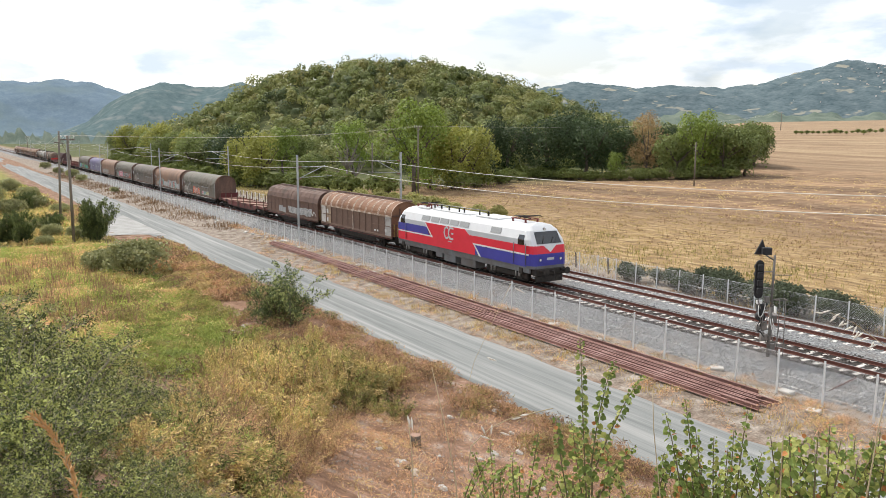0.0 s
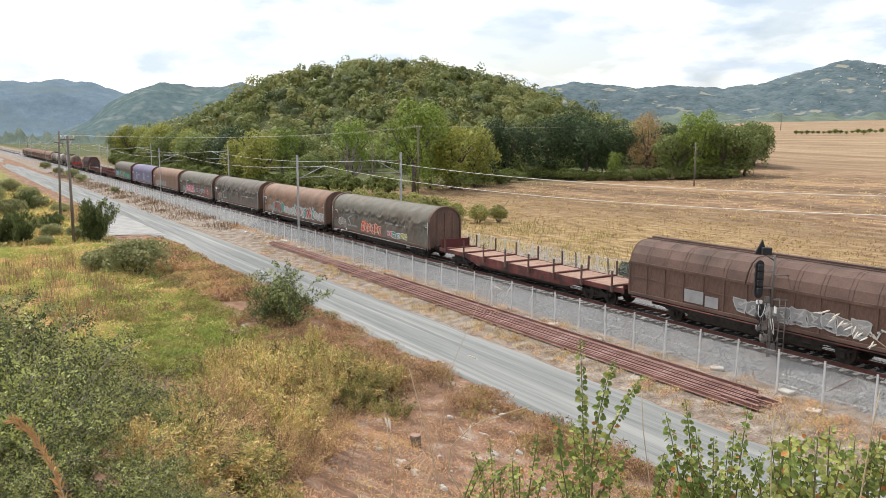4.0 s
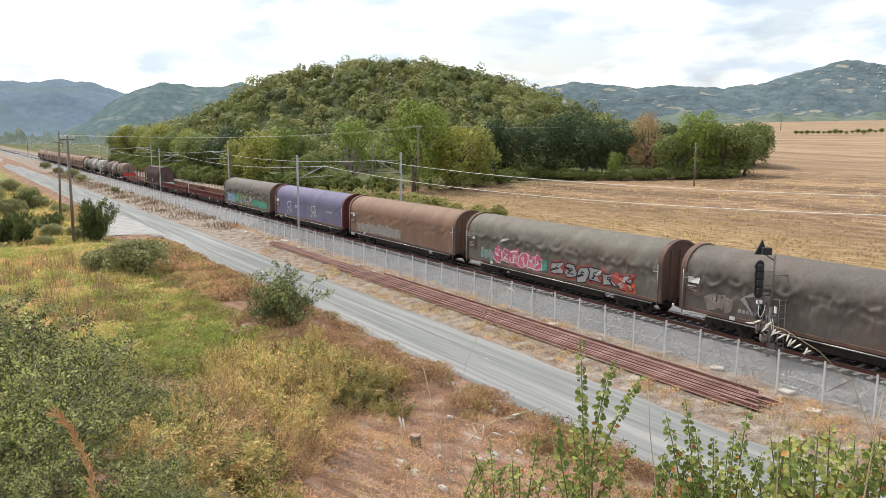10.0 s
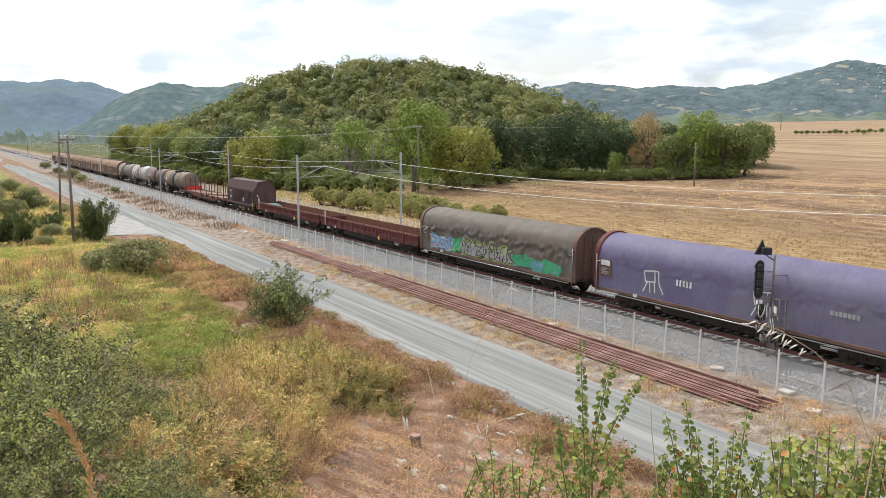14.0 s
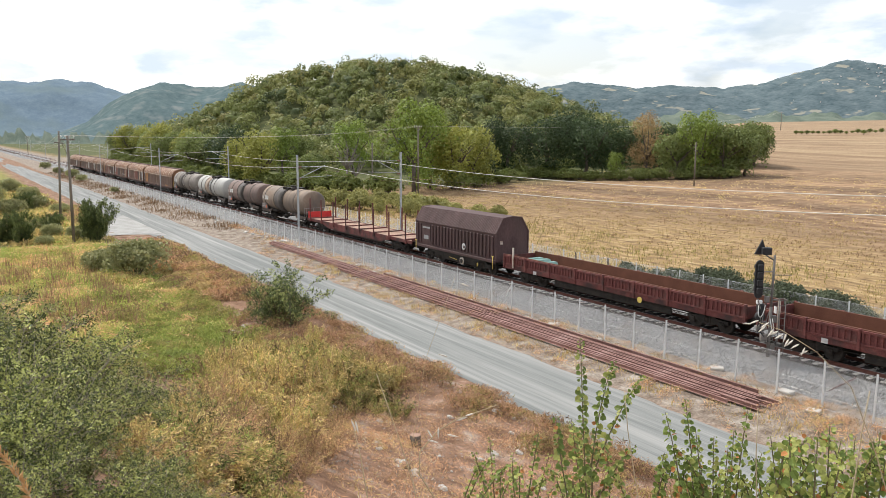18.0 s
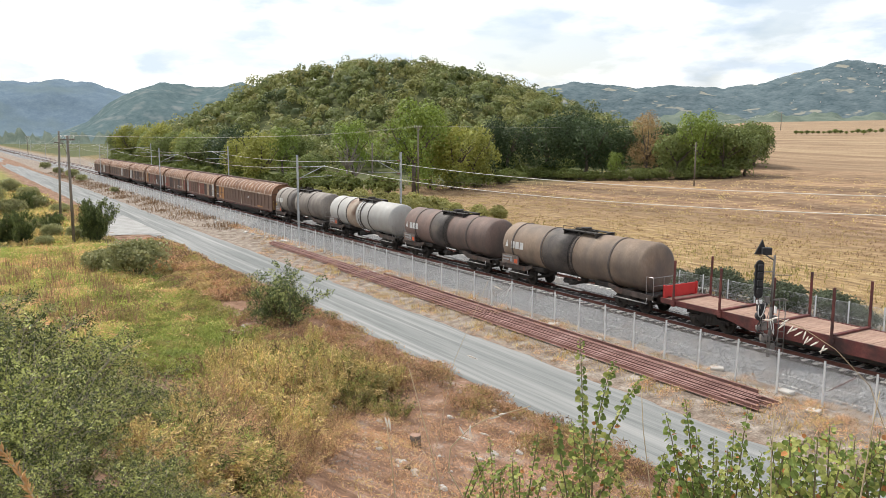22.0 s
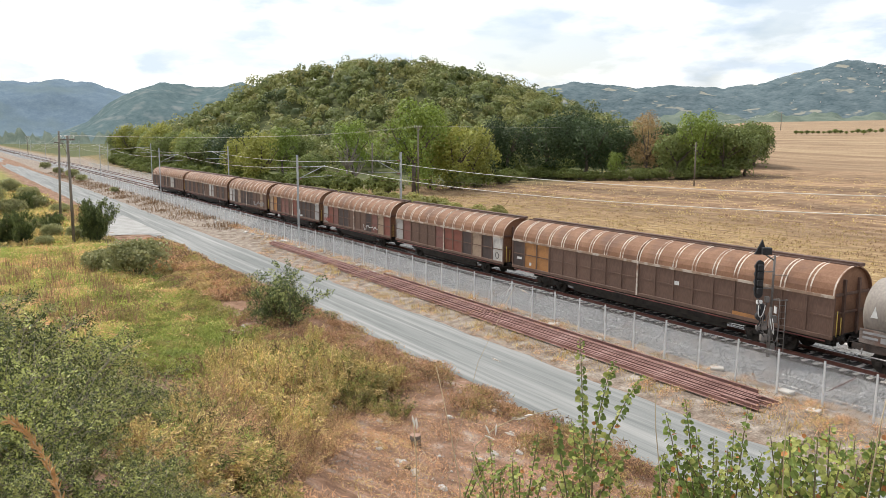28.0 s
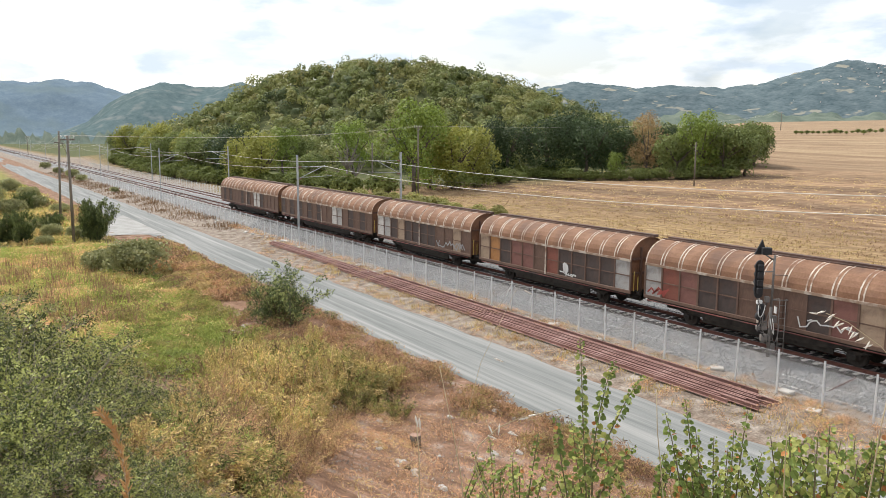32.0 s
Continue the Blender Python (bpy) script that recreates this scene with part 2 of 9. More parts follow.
    c = mix(between(sep.outputs["Y"], 23.0, 24.0), c, bed)
    c = mix(between(sep.outputs["Y"], 46.5, 52.0, 5, 0.25), c, stub)
    c = mix(between(sep.outputs["Y"], 82, 110, 40, 0.03), c, soil)
    c = mix(between(sep.outputs["Y"], 200, 260, 60, 0.02), c, plain)
    lean = n.new("ShaderNodeMath")
    lean.operation = "MULTIPLY_ADD"
    lean.inputs[1].default_value = 1.25
    l.new(sep.outputs["X"], lean.inputs[0])
    l.new(sep.outputs["Y"], lean.inputs[2])
    c = mix(between(sep.outputs["X"], -125, -150, 20, 0.05), c, mix(between(lean.outputs[0], 10, -10), c, mix(between(sep.outputs["Y"], 52, 62, 14, 0.1), c, wood)))
    spk = n.new("ShaderNodeMix")
    spk.data_type = "RGBA"
    spk.blend_type = "OVERLAY"
    spk.inputs[0].default_value = 0.55
    l.new(c, spk.inputs[6])
    l.new(ramp(fine, (0.3, (0.2, 0.2, 0.2)), (0.7, (0.8, 0.8, 0.8))), spk.inputs[7])
    l.new(spk.outputs[2], b.inputs["Base Color"])
    bp = n.new("ShaderNodeBump")
    bp.inputs["Distance"].default_value = 0.06
    bp.inputs["Strength"].default_value = 0.8
    l.new(fine, bp.inputs["Height"])
    l.new(bp.outputs["Normal"], b.inputs["Normal"])
    return m


ground_me.materials.append(ground_material())
ground = tagged(new("ground", ground_me), "dry grassy earth with stubble fields beyond the railway", "ground", kind="structure")

# ---- gravel road beside the railway ----
m_gravel = shade("road_gravel", [(0.14, 0.150, 0.145), (0.215, 0.223, 0.216), (0.29, 0.293, 0.282)], 2.4, 0.95, bump=0.6, fine=9, coords="World",
                 stretch=(0.02, 1.0, 1.0), spec=0.1, dirt=(0.345, 0.343, 0.33), dirt_at=(0.49, 0.72), dirt_scale=2.0)
rx = spaced((-900, -300, 12), (-300, -60, 60), (-60, 20, 100), (20, 120, 10))
ry = np.linspace(0, 1, 15)
RX, RT = np.meshgrid(rx, ry, indexing="ij")
lo = 18.75 + 0.22 * wob(RX, RX * 0, 1.7) - 1.6 * sstep(-60, -110, RX) - 1.5 * sstep(-110, -330, RX)
hi = 23.55 + 0.18 * wob(RX, RX * 0 + 9, 1.3, 3) - 2.2 * sstep(-140, -330, RX)
RY = lo + (hi - lo) * RT
RZ = -1.03 + 0.035 * np.cos((RT - 0.5) * 4 * math.pi) - 0.14 * (np.abs(RT - 0.5) * 2) ** 8
ridx = np.arange(RX.size).reshape(RX.shape)
road = new("road", mesh_of("road", np.stack([RX, RY, RZ], -1).reshape(-1, 3),
           np.stack([ridx[:-1, :-1], ridx[1:, :-1], ridx[1:, 1:], ridx[:-1, 1:]], -1).reshape(-1, 4), [m_gravel], smooth=True))
tagged(road, "grey gravel service road with pale wheel tracks", "road", kind="structure")

m_lane = shade("lane_gravel", [(0.25, 0.245, 0.23), (0.33, 0.325, 0.31), (0.40, 0.395, 0.38)], 0.8, 0.95, bump=0.5, fine=14, coords="World", spec=0.1)
# side lane that leaves it towards the fields
sx = np.linspace(0, 1, 26)
SX, ST = np.meshgrid(sx, np.linspace(-1, 1, 7), indexing="ij")
lane_x = -100.5 + 28 * SX * (1 - 0.3 * SX) + ST * (1.9 + 11 * (1 - SX) ** 6)
lane_y = 19.4 - 34 * SX
lane_z = land(lane_x, lane_y) + 0.05 - 0.06 * ST ** 2
lane_z = np.where(SX < 0.15, np.maximum(-1.02, lane_z), lane_z)
lidx = np.arange(SX.size).reshape(SX.shape)
lane = new("road", mesh_of("lane", np.stack([lane_x, lane_y, lane_z], -1).reshape(-1, 3),
           np.stack([lidx[:-1, :-1], lidx[1:, :-1], lidx[1:, 1:], lidx[:-1, 1:]], -1).reshape(-1, 4), [m_lane], smooth=True))
tagged(lane, "pale gravel side lane joining the service road", "road", kind="structure")
# ---- ballast ----
m_ballast = shade("ballast", [(0.035, 0.035, 0.036), (0.205, 0.207, 0.208), (0.39, 0.392, 0.388)], 9.0, 0.9, bump=1.0, fine=1.9, coords="World", spec=0.2,
                  dirt=(0.19, 0.165, 0.145), dirt_at=(0.52, 0.75), dirt_scale=0.5)
# near track's bed: the train's shade is put into this darker ballast colour
m_ballast_shade = shade("shaded_ballast", [(0.018, 0.016, 0.015), (0.055, 0.048, 0.043), (0.10, 0.088, 0.078)], 4.0, 0.85, bump=1.0, fine=3.2, coords="World", spec=0.2)
prof = [(28.9, -0.98), (29.5, -0.82), (30.75, -0.24), (31.4, -0.21), (33.95, -0.21), (34.85, -0.27), (35.7, -0.21), (38.3, -0.21), (38.95, -0.25), (40.2, -0.85), (40.5, -1.0)]
bx = spaced((-1200, -520, 12), (-520, -120, 120), (-120, 20, 200), (20, 400, 20))
py = np.concatenate([np.linspace(prof[i][0], prof[i + 1][0], 4, endpoint=False) for i in range(len(prof) - 1)] + [[prof[-1][0]]])
pz = np.interp(py, [q[0] for q in prof], [q[1] for q in prof])
BX, BY = np.meshgrid(bx, py, indexing="ij")
BZ = np.broadcast_to(pz, BX.shape) + 0.03 * wob(BX, BY, 0.45) + 0.02 * np.random.rand(*BX.shape)
bidx = np.arange(BX.size).reshape(BX.shape)
ballast = new("ballast", mesh_of("ballast", np.stack([BX, BY, BZ], -1).reshape(-1, 3),
              np.stack([bidx[:-1, :-1], bidx[1:, :-1], bidx[1:, 1:], bidx[:-1, 1:]], -1).reshape(-1, 4), [m_ballast, m_ballast_shade]))
# the strip under the near track takes the shaded colour
mid_y = (BY[:-1, :-1] + BY[1:, 1:]).ravel() / 2
ballast.data.polygons.foreach_set("material_index", ((mid_y > 31.0) & (mid_y < 34.5)).astype(np.int32))
tagged(ballast, "grey crushed-stone ballast bed under both tracks", "ballast", kind="stuff")

# single stones on the near shoulder and between the rails
rs = np.random.RandomState(4)
n_st = 30000
st_x = -2 - 88 * rs.rand(n_st) ** 1.3
st_y = np.where(rs.rand(n_st) < 0.62, 29.2 + 1.9 * rs.rand(n_st), 30.9 + 7.6 * rs.rand(n_st))
st_z = np.interp(st_y, [q[0] for q in prof], [q[1] for q in prof]) + 0.03
r = 0.025 + 0.04 * rs.rand(n_st)
tri = np.array([(1, 0, 0), (-0.5, 0.85, 0), (-0.5, -0.85, 0), (0.1, 0.1, 0.9)])
a = rs.rand(n_st) * 6.28
ca, sa = np.cos(a), np.sin(a)
off = np.stack([ca[:, None] * tri[:, 0] - sa[:, None] * tri[:, 1], sa[:, None] * tri[:, 0] + ca[:, None] * tri[:, 1], np.broadcast_to(tri[:, 2], (n_st, 4))], -1) * r[:, None, None]
sv = (np.stack([st_x, st_y, st_z], -1)[:, None, :] + off).reshape(-1, 3)
k4 = (np.arange(n_st) * 4)[:, None]
sf = (k4[:, None, :] + np.array([(0, 1, 3), (1, 2, 3), (2, 0, 3)])[None]).reshape(-1, 3)
m_stone = shade("ballast_stone", [(0.14, 0.14, 0.14), (0.33, 0.33, 0.325), (0.52, 0.52, 0.51)], 5, 0.9, spread=0.7, spec=0.2)
stones_me = mesh_of("ballast_stones", sv, sf, [m_stone, m_ballast_shade])
stones_me.polygons.foreach_set("material_index", np.repeat((st_y > 30.95) & (st_y < 34.5), 3).astype(np.int32))
tagged(new("ballast_stones", stones_me), "loose grey crushed stones on the ballast", "stones", kind="stuff")

# ---- the two tracks ----
m_rail = shade("rail_rust", [(0.085, 0.035, 0.03), (0.15, 0.06, 0.045), (0.22, 0.10, 0.07)], 8, 0.75, bump=0.2, spec=0.3)
m_head = shade("rail_head", [(0.30, 0.27, 0.25), (0.42, 0.40, 0.38)], 6, 0.35, metal=0.8)
m_sleeper = shade("sleeper_concrete", [(0.48, 0.45, 0.42), (0.60, 0.57, 0.53), (0.70, 0.67, 0.62)], 4, 0.9, bump=0.3, spread=0.15, dirt=(0.30, 0.22, 0.17), dirt_at=(0.50, 0.8), dirt_scale=2.5)
m_clip = shade("clip_iron", [(0.06, 0.035, 0.03), (0.11, 0.06, 0.05)], 20, 0.8)
RAIL = [(-0.075, -0.172), (0.075, -0.172), (0.075, -0.160), (0.012, -0.142), (0.010, -0.045), (0.036, -0.036), (0.036, -0.004), (0.030, 0.0),
        (-0.030, 0.0), (-0.036, -0.004), (-0.036, -0.036), (-0.010, -0.045), (-0.012, -0.142), (-0.075, -0.160)]


def sleeper_mesh():
    bm = bmesh.new()
    for y0, y1, z in ((-1.30, -0.42, -0.175), (-0.42, 0.42, -0.205), (0.42, 1.30, -0.175)):
        v = [bm.verts.new((x, y, q)) for y in (y0, y1) for x, q in ((-0.14, -0.36), (0.14, -0.36), (0.105, z), (-0.105, z))]
        for q in ((0, 1, 5, 4), (1, 2, 6, 5), (2, 3, 7, 6), (3, 0, 4, 7), (3, 2, 1, 0), (4, 5, 6, 7)):
            bm.faces.new([v[i] for i in q])
    for y in (-0.7525, 0.7525):
        for s in (-0.12, 0.12):
            box(bm, -0.05, 0.05, y + s - 0.035, y + s + 0.035, -0.18, -0.135, slot=1)
    me = bpy.data.meshes.new("sleeper")
    bm.to_mesh(me)
    bm.free()
    me.materials.append(m_sleeper)
    me.materials.append(m_clip)
    return me


SLEEPER = sleeper_mesh()
SLEEPER_X0 = -34.397


def track(y, label):
    tr = thing("railway_track", pose(0, y, 0), label, "track", group="tracks", kind="structure")
    for side in (-0.7525, 0.7525):
        bm = bmesh.new()
        extrude_profile(bm, [(p + side, q) for p, q in RAIL], -1200, 400)
        bm.faces.ensure_lookup_table()
        for f in bm.faces:
            if f.normal.z > 0.95 and f.calc_center_median().z > -0.002:
                f.material_index = 1
        part("rail", bm, [m_rail, m_head], tr, "rusty steel rail with a worn running top")
    return tr


def lay_sleepers(tr):
    for i in range(-190, 65):
        ob = new("sleeper", SLEEPER)
        ob.parent = tr
        ob.location.x = SLEEPER_X0 + 0.6 * i
    vs, fs = [], []
    src = [v.co for v in SLEEPER.vertices]
    sfc = [tuple(p.vertices) for p in SLEEPER.polygons]
    for i in range(-800, -190):
        k = len(vs)
        vs += [(c.x + SLEEPER_X0 + 0.6 * i, c.y, c.z) for c in src]
        fs += [tuple(q + k for q in f) for f in sfc]
    part("far_sleepers", mesh_of("far_sleepers", vs, fs, [m_sleeper]), None, tr)["kind"] = "stuff"


near_track = track(RAIL_Y, "rusty railway track on pale concrete sleepers")
far_track = track(FAR_Y, "rusty railway track on pale concrete sleepers")
# ---- distant mountains ----
def range_of(name, label, material, dist, az0, az1, n_az, height, depth=900, seed=0, base=-3.0):
    """A mountain range: a strip of real relief round the eye between two bearings (degrees from the track's far direction)."""
    az = np.radians(np.linspace(az0, az1, n_az))
    rr = np.linspace(0, 1, 40)
    A, T = np.meshgrid(az, rr, indexing="ij")
    dd = dist + depth * (T - 0.6)
    X, Y = -np.cos(A) * dd, np.sin(A) * dd
    H = height(np.degrees(A))
    prof = np.sin(np.clip(T / 0.6, 0, 1) * math.pi / 2) ** 1.3 * np.where(T > 0.6, 1 - (T - 0.6), 1)
    ridge = np.zeros_like(X)
    for i in range(X.shape[0]):
        for j in range(X.shape[1]):
            ridge[i, j] = noise.fractal(Vector((X[i, j] / 420 + seed, Y[i, j] / 420, 0)), 0.8, 2.1, 7)
    Z = base + H * prof * (1 + 0.10 * ridge) + 26 * ridge * prof
    k = np.arange(X.size).reshape(X.shape)
    ob = new(name, mesh_of(name, np.stack([X, Y, Z], -1).reshape(-1, 3), np.stack([k[:-1, :-1], k[1:, :-1], k[1:, 1:], k[:-1, 1:]], -1).reshape(-1, 4), [material], smooth=True))
    tagged(ob, label, "mountains", kind="structure")
    return X, Y, Z


# distance haze is put into the base colours of these hills and tree lines
m_far_blue = shade("far_hills_blue_haze", [(0.125, 0.172, 0.222), (0.152, 0.205, 0.252), (0.185, 0.242, 0.282)], 0.035, 1.0, coords="World", fine=5, spec=0.0, dirt=(0.155, 0.200, 0.205), dirt_at=(0.45, 0.7), dirt_scale=0.006)
m_far_green = shade("far_hills_green_haze", [(0.072, 0.105, 0.118), (0.115, 0.152, 0.164), (0.165, 0.202, 0.212)], 0.022, 1.0, coords="World", fine=4, spec=0.0, stretch=(1, 1, 3),
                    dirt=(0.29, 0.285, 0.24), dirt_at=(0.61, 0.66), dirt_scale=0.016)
m_far_mid = shade("far_hills_rock_haze", [(0.080, 0.118, 0.128), (0.108, 0.150, 0.155), (0.145, 0.188, 0.185)], 0.06, 1.0, coords="World", fine=3, spec=0.0, dirt=(0.19, 0.215, 0.21), dirt_at=(0.52, 0.70), dirt_scale=0.03)
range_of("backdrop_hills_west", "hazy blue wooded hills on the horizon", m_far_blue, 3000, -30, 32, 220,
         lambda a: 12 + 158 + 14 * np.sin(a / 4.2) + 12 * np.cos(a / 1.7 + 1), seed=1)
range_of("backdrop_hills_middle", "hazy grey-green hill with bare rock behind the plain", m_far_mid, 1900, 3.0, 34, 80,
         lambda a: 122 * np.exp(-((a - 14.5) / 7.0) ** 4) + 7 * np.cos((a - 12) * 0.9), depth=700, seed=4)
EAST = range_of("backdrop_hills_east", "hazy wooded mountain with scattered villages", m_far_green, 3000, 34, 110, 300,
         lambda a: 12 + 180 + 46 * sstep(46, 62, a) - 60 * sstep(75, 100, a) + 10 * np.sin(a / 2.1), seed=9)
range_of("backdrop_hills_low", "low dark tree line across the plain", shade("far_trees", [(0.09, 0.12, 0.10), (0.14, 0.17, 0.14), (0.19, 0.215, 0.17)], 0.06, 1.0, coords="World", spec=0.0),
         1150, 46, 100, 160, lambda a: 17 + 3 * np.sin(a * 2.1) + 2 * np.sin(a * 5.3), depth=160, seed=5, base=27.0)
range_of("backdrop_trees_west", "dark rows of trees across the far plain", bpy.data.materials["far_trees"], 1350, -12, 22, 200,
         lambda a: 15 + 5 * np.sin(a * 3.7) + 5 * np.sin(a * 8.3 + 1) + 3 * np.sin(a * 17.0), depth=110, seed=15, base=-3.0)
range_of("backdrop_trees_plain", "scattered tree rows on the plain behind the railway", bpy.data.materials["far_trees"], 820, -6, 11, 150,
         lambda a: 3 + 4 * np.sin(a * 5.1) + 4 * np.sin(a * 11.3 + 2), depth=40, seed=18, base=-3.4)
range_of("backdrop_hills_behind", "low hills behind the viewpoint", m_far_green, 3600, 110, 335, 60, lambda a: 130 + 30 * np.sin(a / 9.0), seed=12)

# a village on the far slope: small pale houses
m_house = shade("village_wall", [(0.46, 0.46, 0.46), (0.56, 0.555, 0.55)], 0.5, 0.9, spread=0.3)
m_tile = shade("village_roof", [(0.52, 0.42, 0.38), (0.62, 0.52, 0.47)], 0.5, 0.9)


def village():
    rv = random.Random(3)
    body, lid = None, None
    bm = boxes((-6, 6, -5, 5, -4, 6))
    body = bpy.data.meshes.new("house_wall")
    bm.to_mesh(body)
    bm.free()
    body.materials.append(m_house)
    bm = bmesh.new()
    extrude_profile(bm, [(-5.6, 6.0), (5.6, 6.0), (0, 9.0)], -6.6, 6.6)
    lid = bpy.data.meshes.new("house_roof")
    bm.to_mesh(lid)
    bm.free()
    lid.materials.append(m_tile)
    for k in range(190):
        i = min(126, int(rv.triangular(92, 128, 122))) if k < 180 else rv.randrange(70, 128)
        j = rv.randrange(14, 20) if k < 180 else rv.randrange(10, 15)
        x, y, z = EAST[0][i, j] + rv.uniform(-14, 14), EAST[1][i, j] + rv.uniform(-14, 14), EAST[2][i, j] + 1
        hs = thing("village_house", pose(x, y, z, 0, 0, rv.uniform(0, 180)) @ Matrix.Scale(rv.uniform(0.2, 0.36), 4), "small pale house with a tiled roof on the far slope", "house", group="village")
        for nm, me in (("wall", body), ("roof", lid)):
            o = new(nm, me)
            o.parent = hs


village()

# ---- leaves ----
leafy = {}


def leaf_mat(name, *stops, leaf=0.32, rough=0.6):
    leafy[name] = shade("leaf_" + name, list(stops), 0.6, rough, spread=0.38, leaf=leaf, spec=0.25)
    return leafy[name]


L_OAK = [leaf_mat("oak_a", (0.190, 0.222, 0.080), (0.285, 0.320, 0.120)), leaf_mat("oak_b", (0.225, 0.255, 0.088), (0.330, 0.360, 0.130)),
         leaf_mat("oak_c", (0.275, 0.285, 0.098), (0.395, 0.392, 0.148)), leaf_mat("oak_d", (0.130, 0.165, 0.075), (0.195, 0.235, 0.105)),
         leaf_mat("oak_e", (0.270, 0.262, 0.092), (0.380, 0.355, 0.138))]
L_DARK = leaf_mat("dark", (0.045, 0.070, 0.032), (0.084, 0.119, 0.049))
L_BRIGHT = leaf_mat("bright", (0.175, 0.245, 0.049), (0.298, 0.367, 0.079))
L_YELLOW = leaf_mat("yellow", (0.235, 0.255, 0.055), (0.390, 0.380, 0.095))
L_MID = leaf_mat("mid", (0.155, 0.190, 0.060), (0.245, 0.285, 0.095))
L_AUTUMN = leaf_mat("autumn", (0.27, 0.185, 0.085), (0.42, 0.29, 0.135))
L_GREY = shade("leaf_grey_green", [(0.13, 0.175, 0.045), (0.24, 0.29, 0.09), (0.42, 0.44, 0.19)], 1.6, 0.55, spread=0.6, leaf=0.3, spec=0.3)
m_bark = shade("bark", [(0.07, 0.055, 0.045), (0.13, 0.105, 0.085), (0.19, 0.16, 0.13)], 5, 0.95, bump=0.6, stretch=(1, 1, 0.25))
m_deadbark = shade("dead_bark", [(0.16, 0.14, 0.12), (0.26, 0.23, 0.20)], 5, 0.95, bump=0.4, stretch=(1, 1, 0.25))


def leaf_cards(rs, centres, outward, size, tilt=0.9, aspect=1.0):
    """Quads at the centres, facing roughly outward: (n, 4, 3)."""
    n = len(centres)
    nr = outward + rs.normal(0, tilt, (n, 3))
    nr /= np.linalg.norm(nr, axis=1)[:, None] + 1e-9
    t = rs.normal(0, 1, (n, 3))
    u = np.cross(nr, t)
    u /= np.linalg.norm(u, axis=1)[:, None] + 1e-9
    v = np.cross(nr, u)
    s = size * rs.uniform(0.6, 1.35, n)
    a, b = u * (s * aspect)[:, None] * 0.5, v * s[:, None] * 0.5
    k = rs.uniform(0.5, 1.0, (n, 1))
    return np.stack([centres - a - b * k, centres + a * k - b, centres + a + b * k, centres - a * k + b], 1)


def crown_points(rs, n, r, clumps, squash=0.8, hollow=0.55):
    """Leaf places and outward directions for a crown of uneven clumps with gaps between them."""
    c = rs.normal(0, 1, (clumps, 3))
    c /= np.linalg.norm(c, axis=1)[:, None]
    c *= (rs.uniform(hollow, 1.0, clumps) * r)[:, None] * np.array([0.72, 0.72, 0.72 * squash])
    c[:, 2] += r * squash * 0.15
    cr = r * rs.uniform(0.22, 0.46, clumps)
    w = cr ** 2 / np.sum(cr ** 2)
    k = rs.choice(clumps, n, p=w)
    d = rs.normal(0, 1, (n, 3))
    d /= np.linalg.norm(d, axis=1)[:, None]
    d[:, 2] = np.where(d[:, 2] < -0.35, -d[:, 2], d[:, 2])
    p = c[k] + d * (cr[k] * rs.uniform(0.75, 1.05, n))[:, None]
    out = d * 0.65 + p / r * 0.5
    return p, out


# ---- woods on the hill: far trees that nobody could count ----
def in_wood(x, y):
    """Where trees stand beyond the line."""
    edge = np.interp(x, [-700, -420, -340, -300, -180, -150, -128], [110, 92, 64, 54, 52, 62, 84])
    right = np.interp(y, [50, 84, 110, 140, 165, 185, 210, 330], [-128, -130, -152, -176, -168, -140, -132, -150])
    return (y > edge) & (x < right)


def woods():
    rs = np.random.RandomState(21)
    n = 16000
    x, y = rs.uniform(-560, -125, n), rs.uniform(58, 330, n)
    u, v = -0.908 * (x + 306) - 0.419 * (y - 158), -0.419 * (x + 306) + 0.908 * (y - 158)
    keep = in_wood(x, y) & (np.abs(u / np.where(u > 0, 158, 200)) ** 2 + np.abs(v / 108) ** 2 < 1) & (v < 42) & (y < -1.30 * x + 4)
    x, y = x[keep], y[keep]
    # thin out trees that stand too close together
    cell = {}
    ok = []
    for i in range(len(x)):
        c = (int(x[i] // 5.0), int(y[i] // 5.0))
        if c not in cell:
            cell[c] = i
            ok.append(i)
    x, y = x[ok], y[ok]
    z = land(x, y)
    corners, slots = [], []
    per = 240
    for i in range(len(x)):
        r = rs.uniform(2.6, 4.9) if rs.rand() < 0.86 else rs.uniform(4.8, 6.6)
        p, out = crown_points(rs, per, r, 7, squash=rs.uniform(0.75, 1.0), hollow=0.35)
        out = out + p / r * 0.8
        p = p + np.array([x[i], y[i], z[i] + r * 0.62])
        corners.append(leaf_cards(rs, p, out, 0.62, tilt=0.34, aspect=0.85))
        dry = 0.5 + 0.5 * math.sin(x[i] / 23 + y[i] / 17)
        slots.append(np.full(per, rs.choice(5, p=[0.30, 0.28, 0.20 + 0.05 * dry, 0.10, 0.12 - 0.05 * dry])))
    me = quads_mesh("hill_woods", np.concatenate(corners), L_OAK, np.concatenate(slots))
    tagged(new("hill_woods", me), "dense green oak scrub covering the round hill", "woods", kind="stuff")


woods()


